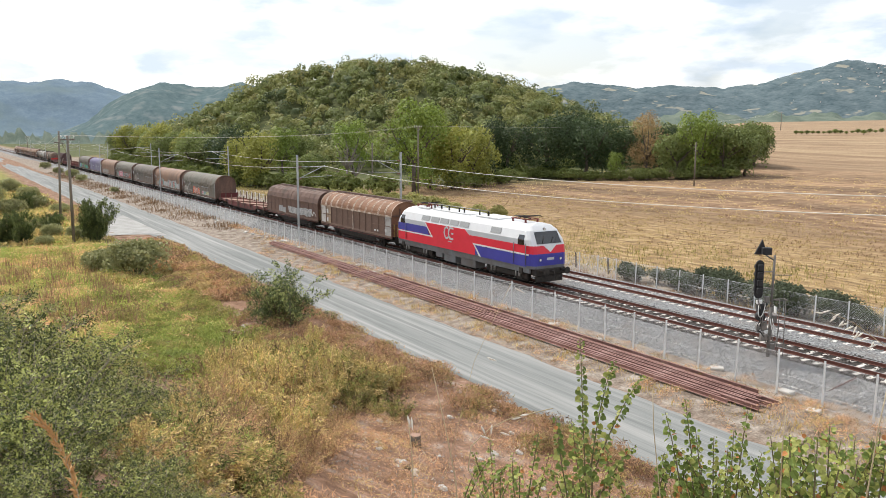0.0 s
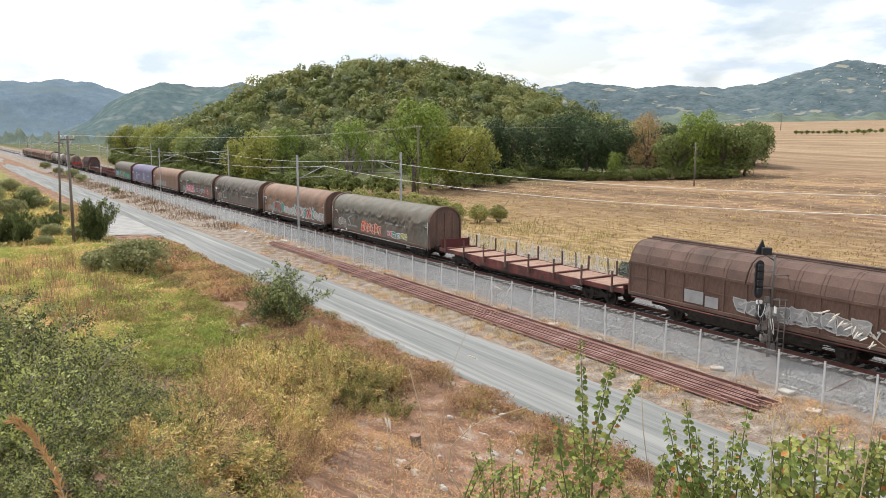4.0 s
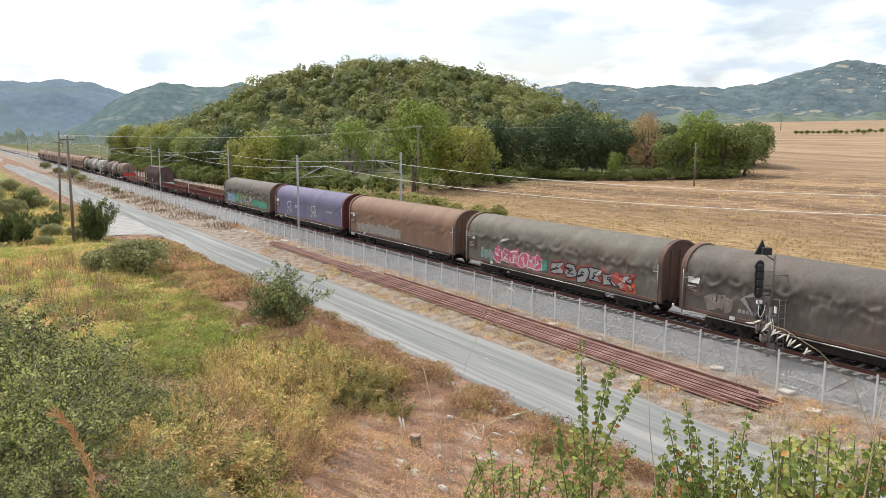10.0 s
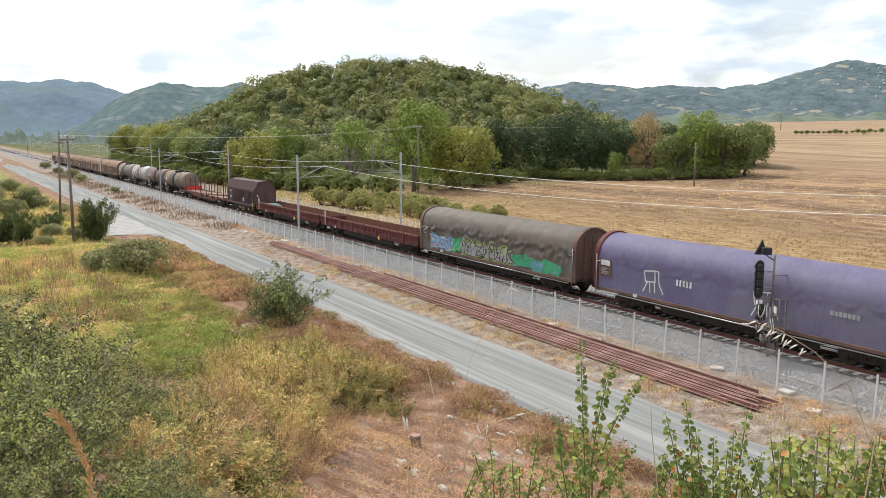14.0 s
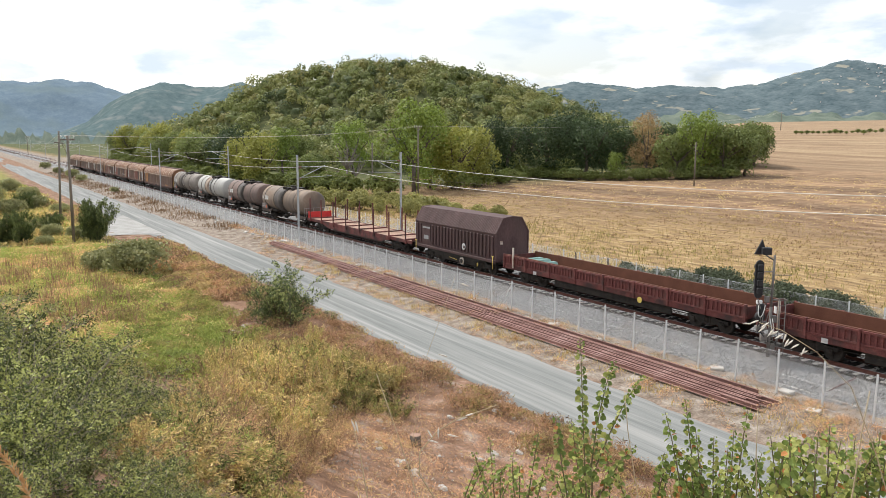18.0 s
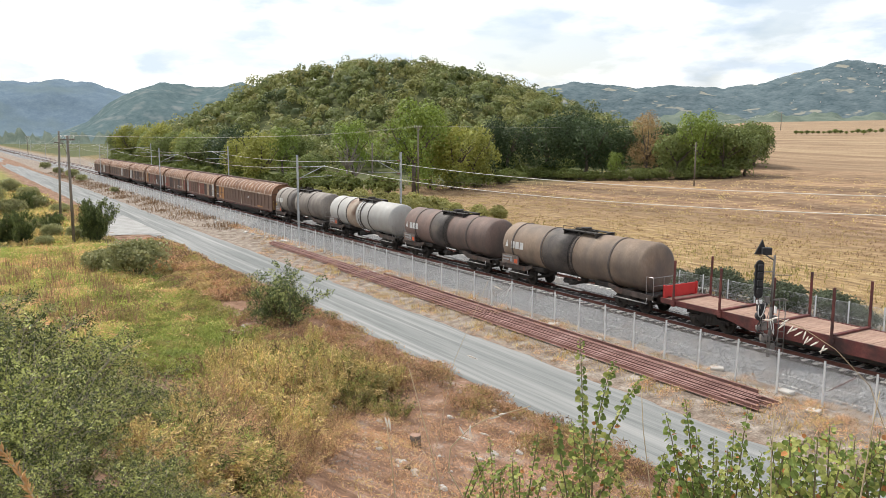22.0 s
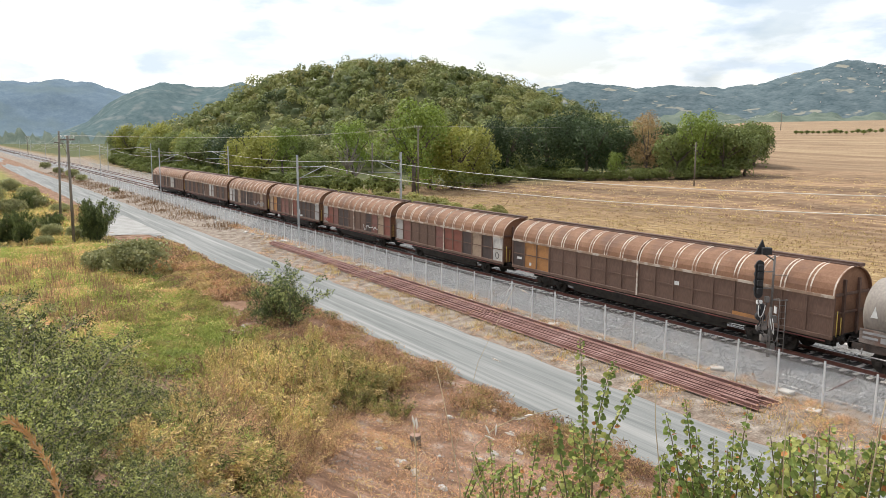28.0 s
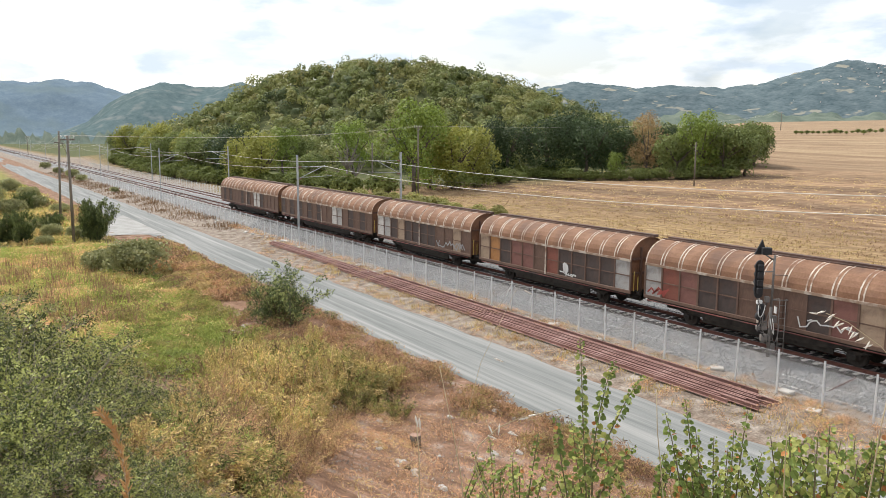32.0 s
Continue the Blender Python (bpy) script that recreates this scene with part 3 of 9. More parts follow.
# ---- single trees along the foot of the hill ----
def tree_model(name, seed, r, h, mat, label, leaves=3900, size=0.33, bare=False, squash=0.85):
    rs = np.random.RandomState(seed)
    rd = random.Random(seed)
    ob = thing(name, pose(0, 0, -400), label, "tree", group="trees at the wood's edge")
    bm = bmesh.new()
    base = Vector((0, 0, -0.3))
    fork = Vector((rd.uniform(-0.3, 0.3), rd.uniform(-0.3, 0.3), h * 0.30))
    tube(bm, base, fork, 0.05 * r + 0.08, 0.035 * r + 0.06)
    for k in range(7 if not bare else 12):
        a = k * 2.4 + rd.uniform(-0.4, 0.4)
        mid = fork + Vector((math.cos(a) * r * 0.35, math.sin(a) * r * 0.35, h * rd.uniform(0.12, 0.25)))
        tip = mid + Vector((math.cos(a) * r * 0.35, math.sin(a) * r * 0.35, h * rd.uniform(0.10, 0.30)))
        tube(bm, fork, mid, 0.03 * r + 0.03, 0.02 * r + 0.02, n=6)
        tube(bm, mid, tip, 0.02 * r + 0.02, 0.02, n=6)
        if bare:
            for q in range(6):
                b2 = mid.lerp(tip, rd.random())
                tube(bm, b2, b2 + Vector((rd.uniform(-1, 1), rd.uniform(-1, 1), rd.uniform(0.2, 1.4))), 0.035, 0.008, n=5)
    part("trunk", bm, m_deadbark if bare else m_bark, ob)
    if not bare:
        p, out = crown_points(rs, leaves, r, 24, squash=squash, hollow=0.35)
        lo, hi = p[:, 2].min(), p[:, 2].max()
        p[:, 2] = 0.2 + (p[:, 2] - lo) / (hi - lo) * (h - 0.2)
        part("crown", quads_mesh("crown", leaf_cards(rs, p, out, size * 0.92, tilt=0.6, aspect=0.8), [mat]), None, ob)
    return ob


TREES = {"bright": tree_model("broadleaf_tree", 1, 5.0, 12.5, L_BRIGHT, "tall broadleaf tree with bright green foliage", squash=1.15),
         "yellow": tree_model("broadleaf_tree", 2, 5.2, 10.5, L_YELLOW, "broadleaf tree with yellowing green foliage"),
         "dark": tree_model("broadleaf_tree", 3, 6.5, 12.0, L_DARK, "broad dark green tree with dense foliage", leaves=6200),
         "mid": tree_model("broadleaf_tree", 4, 5.0, 9.0, L_MID, "round green tree at the edge of the wood", leaves=4200),
         "autumn": tree_model("broadleaf_tree", 5, 5.0, 11.5, L_AUTUMN, "thin tree with rusty autumn foliage", leaves=2600, size=0.26),
         "bare": tree_model("dead_tree", 6, 3.4, 11.0, None, "bare dead tree with pale branches", bare=True)}
SPOTS = [("bright", -131, 75.5, 1.10, 10), ("bright", -139, 84, 1.05, 150), ("yellow", -134, 86, 1.0, 40), ("yellow", -140, 96, 0.95, 210), ("mid", -146, 99, 0.95, 90),
         ("dark", -163, 122, 1.0, 0), ("dark", -158, 131, 1.1, 120), ("dark", -151, 138, 1.05, 250), ("dark", -148, 145, 0.95, 33), ("dark", -178, 158, 1.0, 60), ("mid", -158, 108, 0.9, 10),
         ("autumn", -139, 147, 1.05, 0), ("autumn", -146, 154, 1.1, 160), ("bright", -139, 136.5, 0.42, 75), ("mid", -130, 148, 1.0, 75), ("bright", -125, 150, 0.98, 190), ("yellow", -128, 156, 0.9, 280), ("mid", -121, 154, 1.08, 20), ("mid", -120, 160, 0.95, 140), ("dark", -126, 164, 0.7, 60), ("mid", -160, 178, 1.0, 75), ("mid", -147, 182, 1.1, 190), ("dark", -143, 194, 0.75, 20), ("mid", -138, 188, 1.1, 300),
         ("mid", -150, 200, 1.0, 130), ("bare", -150, 70, 0.85, 30), ("bare", -143, 69, 0.6, 120), ("mid", -299, 148, 0.62, 40), ("mid", -286, 160, 0.5, 170), ("dark", -272, 179, 0.55, 70), ("mid", -322, 133, 0.45, 10), ("dark", -263, 188, 0.5, 260), ("mid", -164, 69, 0.62, 10), ("mid", -158, 64, 0.55, 110), ("mid", -176, 56, 0.75, 220),
         ("mid", -192, 55, 0.85, 310), ("bright", -187, 70, 0.8, 45), ("mid", -208, 56, 0.9, 150), ("yellow", -224, 57, 0.9, 15), ("mid", -240, 58, 0.9, 85), ("dark", -262, 58, 0.75, 175),
         ("mid", -284, 60, 0.95, 265), ("yellow", -306, 61, 0.9, 35), ("mid", -330, 66, 0.85, 95), ("mid", -345, 70, 0.7, 205),
         ("mid", -200, 78, 1.0, 12), ("bright", -172, 82, 0.9, 222), ("dark", -155, 90, 0.9, 111), ("mid", -180, 160, 1.0, 55), ("dark", -152, 165, 0.7, 5), ("mid", -166, 166, 0.85, 25), ("dark", -157, 172, 0.8, 100), ("mid", -172, 162, 0.9, 200), ("mid", -142, 180, 0.8, 250), ("mid", -152, 190, 0.9, 20)]
rt = random.Random(17)
for k in range(19):
    SPOTS.append((rt.choice(("mid", "mid", "bright", "dark", "yellow")), -158 - 9.5 * k + rt.uniform(-3, 3), 53 + 0.25 * k + rt.uniform(-2, 9), rt.uniform(0.7, 1.05), rt.uniform(0, 360)))
for key, x, y, s, turn in SPOTS:
    key = "mid" if key == "dark" and x < -190 else key
    s *= 1 - 0.42 * float(sstep(-290, -360, x))
    copy_thing(TREES[key], pose(x, y, float(land(x, y)), 0, 0, turn) @ Matrix.Scale(s * (1.32 if y > 66 else 1.4), 4))
for q in TREES.values():
    for o in (*q.children_recursive, q):
        bpy.data.objects.remove(o)


# ---- bushes ----
def bush_model(name, seed, r, mat, label, leaves, size, aspect=0.55, squash=0.8, stems=9, tilt=0.8, clumps=26):
    rs = np.random.RandomState(seed)
    rd = random.Random(seed)
    ob = thing(name, pose(0, 0, -400), label, "bush", group="bushes")
    bm = bmesh.new()
    for k in range(stems):
        a = k * 2.4
        tip = Vector((math.cos(a) * r * rd.uniform(0.3, 0.9), math.sin(a) * r * rd.uniform(0.3, 0.9), r * squash * rd.uniform(1.0, 1.7)))
        mid = tip * 0.5 + Vector((rd.uniform(-0.1, 0.1), rd.uniform(-0.1, 0.1), r * 0.15))
        tube(bm, (math.cos(a) * 0.06, math.sin(a) * 0.06, -0.3), mid, 0.022 * r + 0.008, 0.012 * r + 0.006, n=6)
        tube(bm, mid, tip, 0.012 * r + 0.006, 0.004, n=5)
    part("branching_stem", bm, m_bark, ob)
    p, out = crown_points(rs, leaves, r, clumps, squash=squash, hollow=0.3)
    p[:, 2] += r * squash * 0.85
    p[:, 2] = np.maximum(p[:, 2], 0.02 + 0.1 * rs.rand(len(p)))
    part("foliage", quads_mesh("foliage", leaf_cards(rs, p, out, size, tilt=tilt, aspect=aspect), [mat]), None, ob)
    return ob


def put_bush(model, x, y, s, turn=0, dz=0.0, label=""):
    ob = copy_thing(model, pose(x, y, float(land(x, y)) + dz, 0, 0, turn) @ Matrix.Scale(s, 4))
    return tagged(ob, label)


def drop_model(*models):
    for q in models:
        for o in (*q.children_recursive, q):
            bpy.data.objects.remove(o)


b_wide = bush_model("bramble_bush", 35, 2.6, leaf_mat("bramble", (0.24, 0.25, 0.11), (0.42, 0.41, 0.20)), "wide low bramble bush in the meadow", 6500, 0.19, 0.6, squash=0.45, tilt=1.1, clumps=60)
put_bush(b_wide, -62.5, 11.2, 1.05, 15)
put_bush(b_wide, -66, 9.6, 0.7, 100)
for x, y, s, turn in ((-120, 6, 0.9, 0), (-128, 10, 0.8, 60), (-140, 5, 1.1, 120), (-150, 11, 0.8, 200), (-118, 12, 0.6, 33), (-92, 8.5, 0.55, 70), (-90, 10.6, 0.5, 20), (-94, 6.2, 0.6, 130), (-99, 8.2, 0.6, 10), (-86.5, 7.4, 0.4, 220), (-170, 9, 1.0, 90), (-205, 26, 0.6, 10), (-225, 26.5, 0.8, 50), (-250, 26, 0.7, 90), (-160, 26.2, 0.4, 160), (-290, 26, 0.8, 5)):
    put_bush(b_wide, x, y, s, turn, label="green scrub beside the track" if y > 20 else "")
b_edge = bush_model("field_edge_shrub", 36, 2.2, leaf_mat("edge", (0.135, 0.17, 0.048), (0.25, 0.275, 0.085)), "yellow-green shrub at the foot of the trees", 1150, 0.33, 0.6, squash=0.5)
rb = random.Random(5)
for k in range(34):
    t = k / 33
    x, y = (-128 - 60 * t + rb.uniform(-3, 3), 66 - 6 * t + rb.uniform(-3, 3)) if k < 20 else (-133 - 40 * (t - 0.6) / 0.4, 84 + 75 * (t - 0.6) / 0.4 + rb.uniform(-3, 3))
    put_bush(b_edge, x, y, rb.uniform(0.9, 1.6), rb.uniform(0, 360))
for k in range(46):
    t = k / 45
    put_bush(b_edge, -163 + 46 * t + rb.uniform(-1.5, 1.5), 121 + 33 * t - 3.5 * math.sin(3.1 * t) + rb.uniform(-1.5, 2.5), rb.uniform(0.7, 1.25), rb.uniform(0, 360), label="dark thicket under the trees at the field's edge")
for k in range(16):
    az, d = radians(56.2 + 0.33 * k), 400 + 25 * rb.random()
    put_bush(b_edge, -math.cos(az) * d, math.sin(az) * d, rb.uniform(0.45, 0.9), rb.uniform(0, 360), label="scrubby hedge between the fields")
for k in range(64):
    x = -140 - 205 * (k / 63) ** 1.1
    put_bush(b_edge, x + rb.uniform(-2, 2), float(np.interp(x, [-440, -345, -300, -180, -140], [70, 62, 50, 48, 58])) + rb.uniform(-1.5, 2.5), rb.uniform(0.9, 1.7), rb.uniform(0, 360), label="dense green thicket at the foot of the wooded hill")
b_field = bush_model("thicket_bush", 39, 1.9, leaf_mat("thicket", (0.25, 0.25, 0.08), (0.42, 0.39, 0.15)), "yellow-green thicket between the railway and the field", 2000, 0.21, 0.6, squash=0.6, clumps=40)
for k in range(34):
    t = k / 33
    put_bush(b_field, -116 + 38 * t + rb.uniform(-2, 2), 47.0 + 8 * rb.random() + 3.0 * t, rb.uniform(0.65, 1.25) * (1 - 0.25 * t), rb.uniform(0, 360))
b_creep = bush_model("fence_creeper", 38, 1.5, leaf_mat("creeper", (0.075, 0.095, 0.055), (0.135, 0.155, 0.09)), "grey-green creeper grown through the far fence", 2300, 0.15, 0.7, squash=0.62, clumps=44)
for k in range(26):
    x = -41.5 + 22.5 * (k / 25) + rb.uniform(-0.4, 0.4)
    put_bush(b_creep, x, 42.1 + rb.uniform(-0.5, 0.7), (0.55 + 0.40 * math.sin(math.pi * k / 25)) * rb.uniform(0.75, 1.1), rb.uniform(0, 360))
drop_model(b_wide, b_edge, b_creep, b_field)


# ---- grass and weeds ----
def blades(rs, x, y, h, w, lean=0.35, dz=-0.03):
    """Bent blades of two quads each, rooted on the ground."""
    n = len(x)
    z = land(x, y) + dz
    a = rs.uniform(0, 2 * math.pi, n)
    f = rs.uniform(0, 2 * math.pi, n)
    k = rs.uniform(0.1, lean, n) * h
    base = np.stack([x, y, z], -1)
    mid = base + np.stack([np.cos(a) * k * 0.35, np.sin(a) * k * 0.35, h * 0.55], -1)
    tip = base + np.stack([np.cos(a) * k, np.sin(a) * k, h], -1)
    s = np.stack([np.cos(f), np.sin(f), 0 * f], -1) * (w * rs.uniform(0.7, 1.3, n))[:, None] * 0.5
    lo = np.stack([base - s, base + s, mid + s * 0.8, mid - s * 0.8], 1)
    hi = np.stack([mid - s * 0.8, mid + s * 0.8, tip + s * 0.25, tip - s * 0.25], 1)
    return np.concatenate([lo, hi])


def clumped(rs, n, x0, x1, y0, y1, clumps, spread):
    cx, cy = rs.uniform(x0, x1, clumps), rs.uniform(y0, y1, clumps)
    k = rs.randint(0, clumps, n)
    return np.clip(cx[k] + rs.normal(0, spread, n), x0 - 1, x1 + 1), np.clip(cy[k] + rs.normal(0, spread, n), y0 - 1, min(y1 + 0.6, 18.6) if y1 < 20 else y1 + 0.3)


G = {k: shade("grass_" + k, list(c), 2.0, 0.75, spread=0.6, leaf=0.3, spec=0.2) for k, c in dict(
    straw=((0.52, 0.36, 0.13), (0.68, 0.56, 0.26)), gold=((0.60, 0.43, 0.17), (0.78, 0.62, 0.32)), rust=((0.55, 0.30, 0.165), (0.72, 0.47, 0.28)), olive=((0.36, 0.31, 0.10), (0.54, 0.47, 0.18)),
    green=((0.22, 0.28, 0.07), (0.37, 0.42, 0.12)), lime=((0.29, 0.34, 0.075), (0.46, 0.50, 0.14)), brown=((0.22, 0.135, 0.08), (0.38, 0.25, 0.15)), pale=((0.66, 0.60, 0.42), (0.70, 0.66, 0.54)), dull=((0.060, 0.075, 0.025), (0.125, 0.14, 0.05))).items()}


def sward(name, label, mat, seed, count, box4, clumps, spread, h, w, lean=0.45, hmin=0.4):
    rs = np.random.RandomState(seed)
    x, y = clumped(rs, count, *box4, clumps, spread)
    tagged(new(name, quads_mesh(name, blades(rs, x, y, h * rs.uniform(hmin, 1.0, count), w, lean), [mat])), label, "grass", kind="stuff")


def tangle(name, label, mats, weights, seed, spots_, per, size, aspect=0.2, flat=0.9, up=0.7):
    """Matted weeds: mounds of narrow leaves and stalks lying every way. spots_: rows of x, y, radius, height."""
    rs = np.random.RandomState(seed)
    out, slots = [], []
    for x, y, r, h in spots_:
        n = int(per * (r / 0.6) ** 2)
        d = rs.normal(0, 0.45, (n, 2))
        q = np.sqrt(np.clip(1 - (d ** 2).sum(1) / 1.6, 0.02, 1))
        px_, py_ = x + d[:, 0] * r, y + d[:, 1] * r
        z = land(px_, py_) + h * q * rs.beta(2.2, 1.3, n)
        c = np.stack([px_, py_, z], -1)
        o = np.stack([d[:, 0], d[:, 1], np.full(n, 0.7)], -1)
        nr = o + rs.normal(0, flat, (n, 3))
        nr /= np.linalg.norm(nr, axis=1)[:, None]
        t = rs.normal(0, 1, (n, 3)) + np.array([0, 0, up])
        v = t - nr * (t * nr).sum(1)[:, None]
        v /= np.linalg.norm(v, axis=1)[:, None] + 1e-9
        u = np.cross(nr, v)
        s = size * rs.uniform(0.5, 1.5, n)
        a, b = u * (s * aspect)[:, None] * 0.5, v * s[:, None] * 0.5
        out.append(np.stack([c - a - b, c + a - b, c + a * 0.5 + b, c - a * 0.5 + b], 1))
        main = rs.choice(len(mats), p=weights)
        slots.append(np.where(rs.rand(n) < 0.62, main, rs.choice(len(mats), n, p=weights)))
    tagged(new(name, quads_mesh(name, np.concatenate(out), mats, np.concatenate(slots))), label, "weeds", kind="stuff")


def mounds(seed, n, x0, x1, y0, y1, r0, r1, h0, h1, ymax=18.5):
    r = random.Random(seed)
    return [(r.uniform(x0, x1), min(ymax, r.uniform(y0, y1)), r.uniform(r0, r1), r.uniform(h0, h1)) for _ in range(n)]


def bank_band(seed, n, x0, x1, t0, t1, r0, r1, h0, h1):
    """Spots on the overgrown part of the bank, between its bare slope and the shrubs."""
    r = random.Random(seed)
    out = []
    for _ in range(n):
        x, t = r.uniform(x0, x1), r.uniform(t0, t1)
        lo_, hi_ = 2.1 + 0.30 * (-9 - x), 3.5 + 0.53 * (-10 - x)
        out.append((x, lo_ + (hi_ - lo_) * t, r.uniform(r0, r1), r.uniform(h0, h1)))
    return out


def weed_model(seed, label, mats, weights, stems=42, per=30, leaf=0.062, aspect=0.42, spread=0.45, droop=0.5):
    """A standing weed about a metre high: thin stems that fan out of one root, with small narrow leaves and seed tufts on them."""
    rs = np.random.RandomState(seed)
    ob = thing("weed_clump", pose(0, 0, -400), label, "weed", group="weeds on the bank")
    a = rs.uniform(0, 2 * math.pi, stems)
    reach, top = spread * rs.uniform(0.1, 1.0, stems) ** 0.7, rs.uniform(0.55, 1.08, stems)
    p0 = np.stack([np.cos(a) * 0.12 * rs.rand(stems), np.sin(a) * 0.12 * rs.rand(stems), np.full(stems, -0.12)], -1)
    out = np.stack([np.cos(a), np.sin(a), 0 * a], -1)
    p1 = p0 + out * (reach * 0.25)[:, None] + np.array([0, 0, 0.72]) * top[:, None]
    p2 = p0 + out * reach[:, None] + np.array([0, 0, 1.0]) * (top * (1 - 0.25 * droop * reach / spread))[:, None]

    def at(t):
        t = np.asarray(t)[..., None]
        return p0 * (1 - t) ** 2 + p1 * 2 * t * (1 - t) + p2 * t * t
    side = np.stack([-np.sin(a), np.cos(a), 0 * a], -1) * 0.0045
    knots = [at(np.full(stems, t)) for t in np.linspace(0, 1, 6)]
    stalk = np.concatenate([np.stack([u - side, u + side, v + side, v - side], 1) for u, v in zip(knots, knots[1:])])
    part("stalk", quads_mesh("stalk", stalk, [G["brown"]]), None, ob)["kind"] = "stuff"
    k = np.repeat(np.arange(stems), per)
    n = len(k)
    t = rs.uniform(0.22, 1.0, n)[:, None] ** 0.75
    c = p0[k] * (1 - t) ** 2 + p1[k] * 2 * t * (1 - t) + p2[k] * t * t + rs.normal(0, 0.022, (n, 3))
    v = out[k] * rs.uniform(0.1, 1.0, (n, 1)) + rs.normal(0, 0.7, (n, 3)) + np.stack([0 * k, 0 * k, rs.uniform(-1.0, 0.8, n)], -1)
    v /= np.linalg.norm(v, axis=1)[:, None]
    u = np.cross(v, rs.normal(0, 1, (n, 3)))
    u /= np.linalg.norm(u, axis=1)[:, None] + 1e-9
    sz = leaf * rs.uniform(0.5, 1.5, n)
    w, h = u * (sz * aspect)[:, None] * 0.5, v * sz[:, None]
    c[:, 2] = np.maximum(c[:, 2], 0.0)
    own = rs.choice(len(mats), stems, p=weights)[k]
    slots = np.where(rs.rand(n) < 0.7, own, rs.choice(len(mats), n, p=weights))
    part("foliage", quads_mesh("foliage", np.stack([c - w * 0.6, c + w * 0.6, c + h + w * 0.4, c + h - w * 0.4], 1), mats, slots), None, ob)["kind"] = "stuff"
    return ob


W_GOLD = [weed_model(301, "tall golden weeds standing on the bank", [G["gold"], G["straw"], G["olive"], G["brown"]], [0.40, 0.22, 0.24, 0.14]),
          weed_model(302, "tall yellowing weeds standing on the bank", [G["olive"], G["gold"], G["green"], G["straw"]], [0.34, 0.34, 0.12, 0.20], leaf=0.066, spread=0.5)]
W_RUST = [weed_model(303, "withered rusty weeds on the bank", [G["rust"], G["brown"], G["gold"], G["straw"]], [0.45, 0.25, 0.20, 0.10], leaf=0.045, spread=0.6)]
W_GREEN = [weed_model(304, "olive green weeds on the bank", [G["green"], G["olive"], G["dull"], G["gold"]], [0.24, 0.34, 0.22, 0.20], leaf=0.058, spread=0.55),
           weed_model(305, "dark green weeds with dry tops on the bank", [G["dull"], G["green"], G["brown"], G["olive"]], [0.40, 0.2, 0.2, 0.20], leaf=0.055, spread=0.5)]
rw = random.Random(77)
WEEDS = [(q, 0) for q in bank_band(12, 84, -30, -21, 0.0, 0.92, 0.7, 1.15, 1.2, 2.1) + bank_band(1, 74, -23, -14.5, 0.0, 0.85, 0.5, 0.95, 0.8, 1.45) + mounds(307, 40, -34, -25, 11.0, 14.4, 0.7, 1.1, 0.9, 1.7, 15.0)]
WEEDS += [(q, 1) for q in bank_band(2, 74, -15.5, -8.2, -0.25, 0.85, 0.35, 0.6, 0.45, 0.85) + mounds(242, 16, -9, -6, 0.9, 3.2, 0.3, 0.5, 0.3, 0.6)]
WEEDS += [(q, 2) for q in bank_band(3, 22, -19, -11, 0.0, 0.4, 0.4, 0.7, 0.5, 1.0) + bank_band(31, 34, -28, -12, 0.78, 1.15, 0.4, 0.7, 0.4, 0.85)]
WEEDS += [(q, 3) for q in bank_band(4, 20, -13, -8, 0.2, 1.0, 0.25, 0.5, 0.3, 0.6) + mounds(309, 16, -27.2, -22.6, 10.6, 13.4, 0.5, 0.8, 0.8, 1.5)]
for (x, y, r_, h_), zone in WEEDS:
    pool = {0: W_GOLD + W_GOLD + W_GREEN[:1] if x < -25 else W_GOLD + W_GOLD + W_RUST, 1: W_GOLD + W_GREEN + W_RUST, 2: W_RUST, 3: W_GREEN}[zone]
    copy_thing(rw.choice(pool), pose(x, y, float(land(x, y)), rw.uniform(-10, 10), rw.uniform(-10, 10), rw.uniform(0, 360)) @ Matrix.Diagonal((r_ * 1.5, r_ * 1.5, h_ * 1.02, 1)))
drop_model(*W_GOLD, *W_RUST, *W_GREEN)
# withered litter between the standing plants
tangle("bank_weeds", "matted dry litter under the standing weeds", [G["brown"], G["olive"], G["straw"], G["dull"]], [0.38, 0.24, 0.14, 0.24], 41,
       bank_band(1, 60, -23, -14.5, 0.0, 0.85, 0.5, 0.95, 0.3, 0.6) + bank_band(12, 70, -30, -21, 0.0, 1.0, 0.7, 1.15, 0.4, 0.8) + bank_band(2, 40, -14.5, -8.2, -0.1, 0.8, 0.35, 0.6, 0.2, 0.4), 150, 0.09, 0.2, flat=1.2, up=0.3)
tangle("bank_weeds", "fresh green weeds below the bank", [G["lime"], G["green"], G["olive"]], [0.66, 0.22, 0.12], 42, mounds(3, 60, -40, -31, 7.4, 11.0, 0.6, 1.1, 0.4, 0.9), 240, 0.16, 0.25)
tangle("bank_weeds", "yellow-green weeds in the hollow", [G["lime"], G["olive"], G["green"], G["brown"]], [0.40, 0.38, 0.10, 0.12], 143, mounds(33, 46, -37, -25, 4.6, 8.0, 0.6, 1.1, 0.5, 1.0) + mounds(32, 80, -56, -38, 7.5, 13.0, 0.7, 1.3, 0.35, 0.8), 130, 0.15, 0.25)
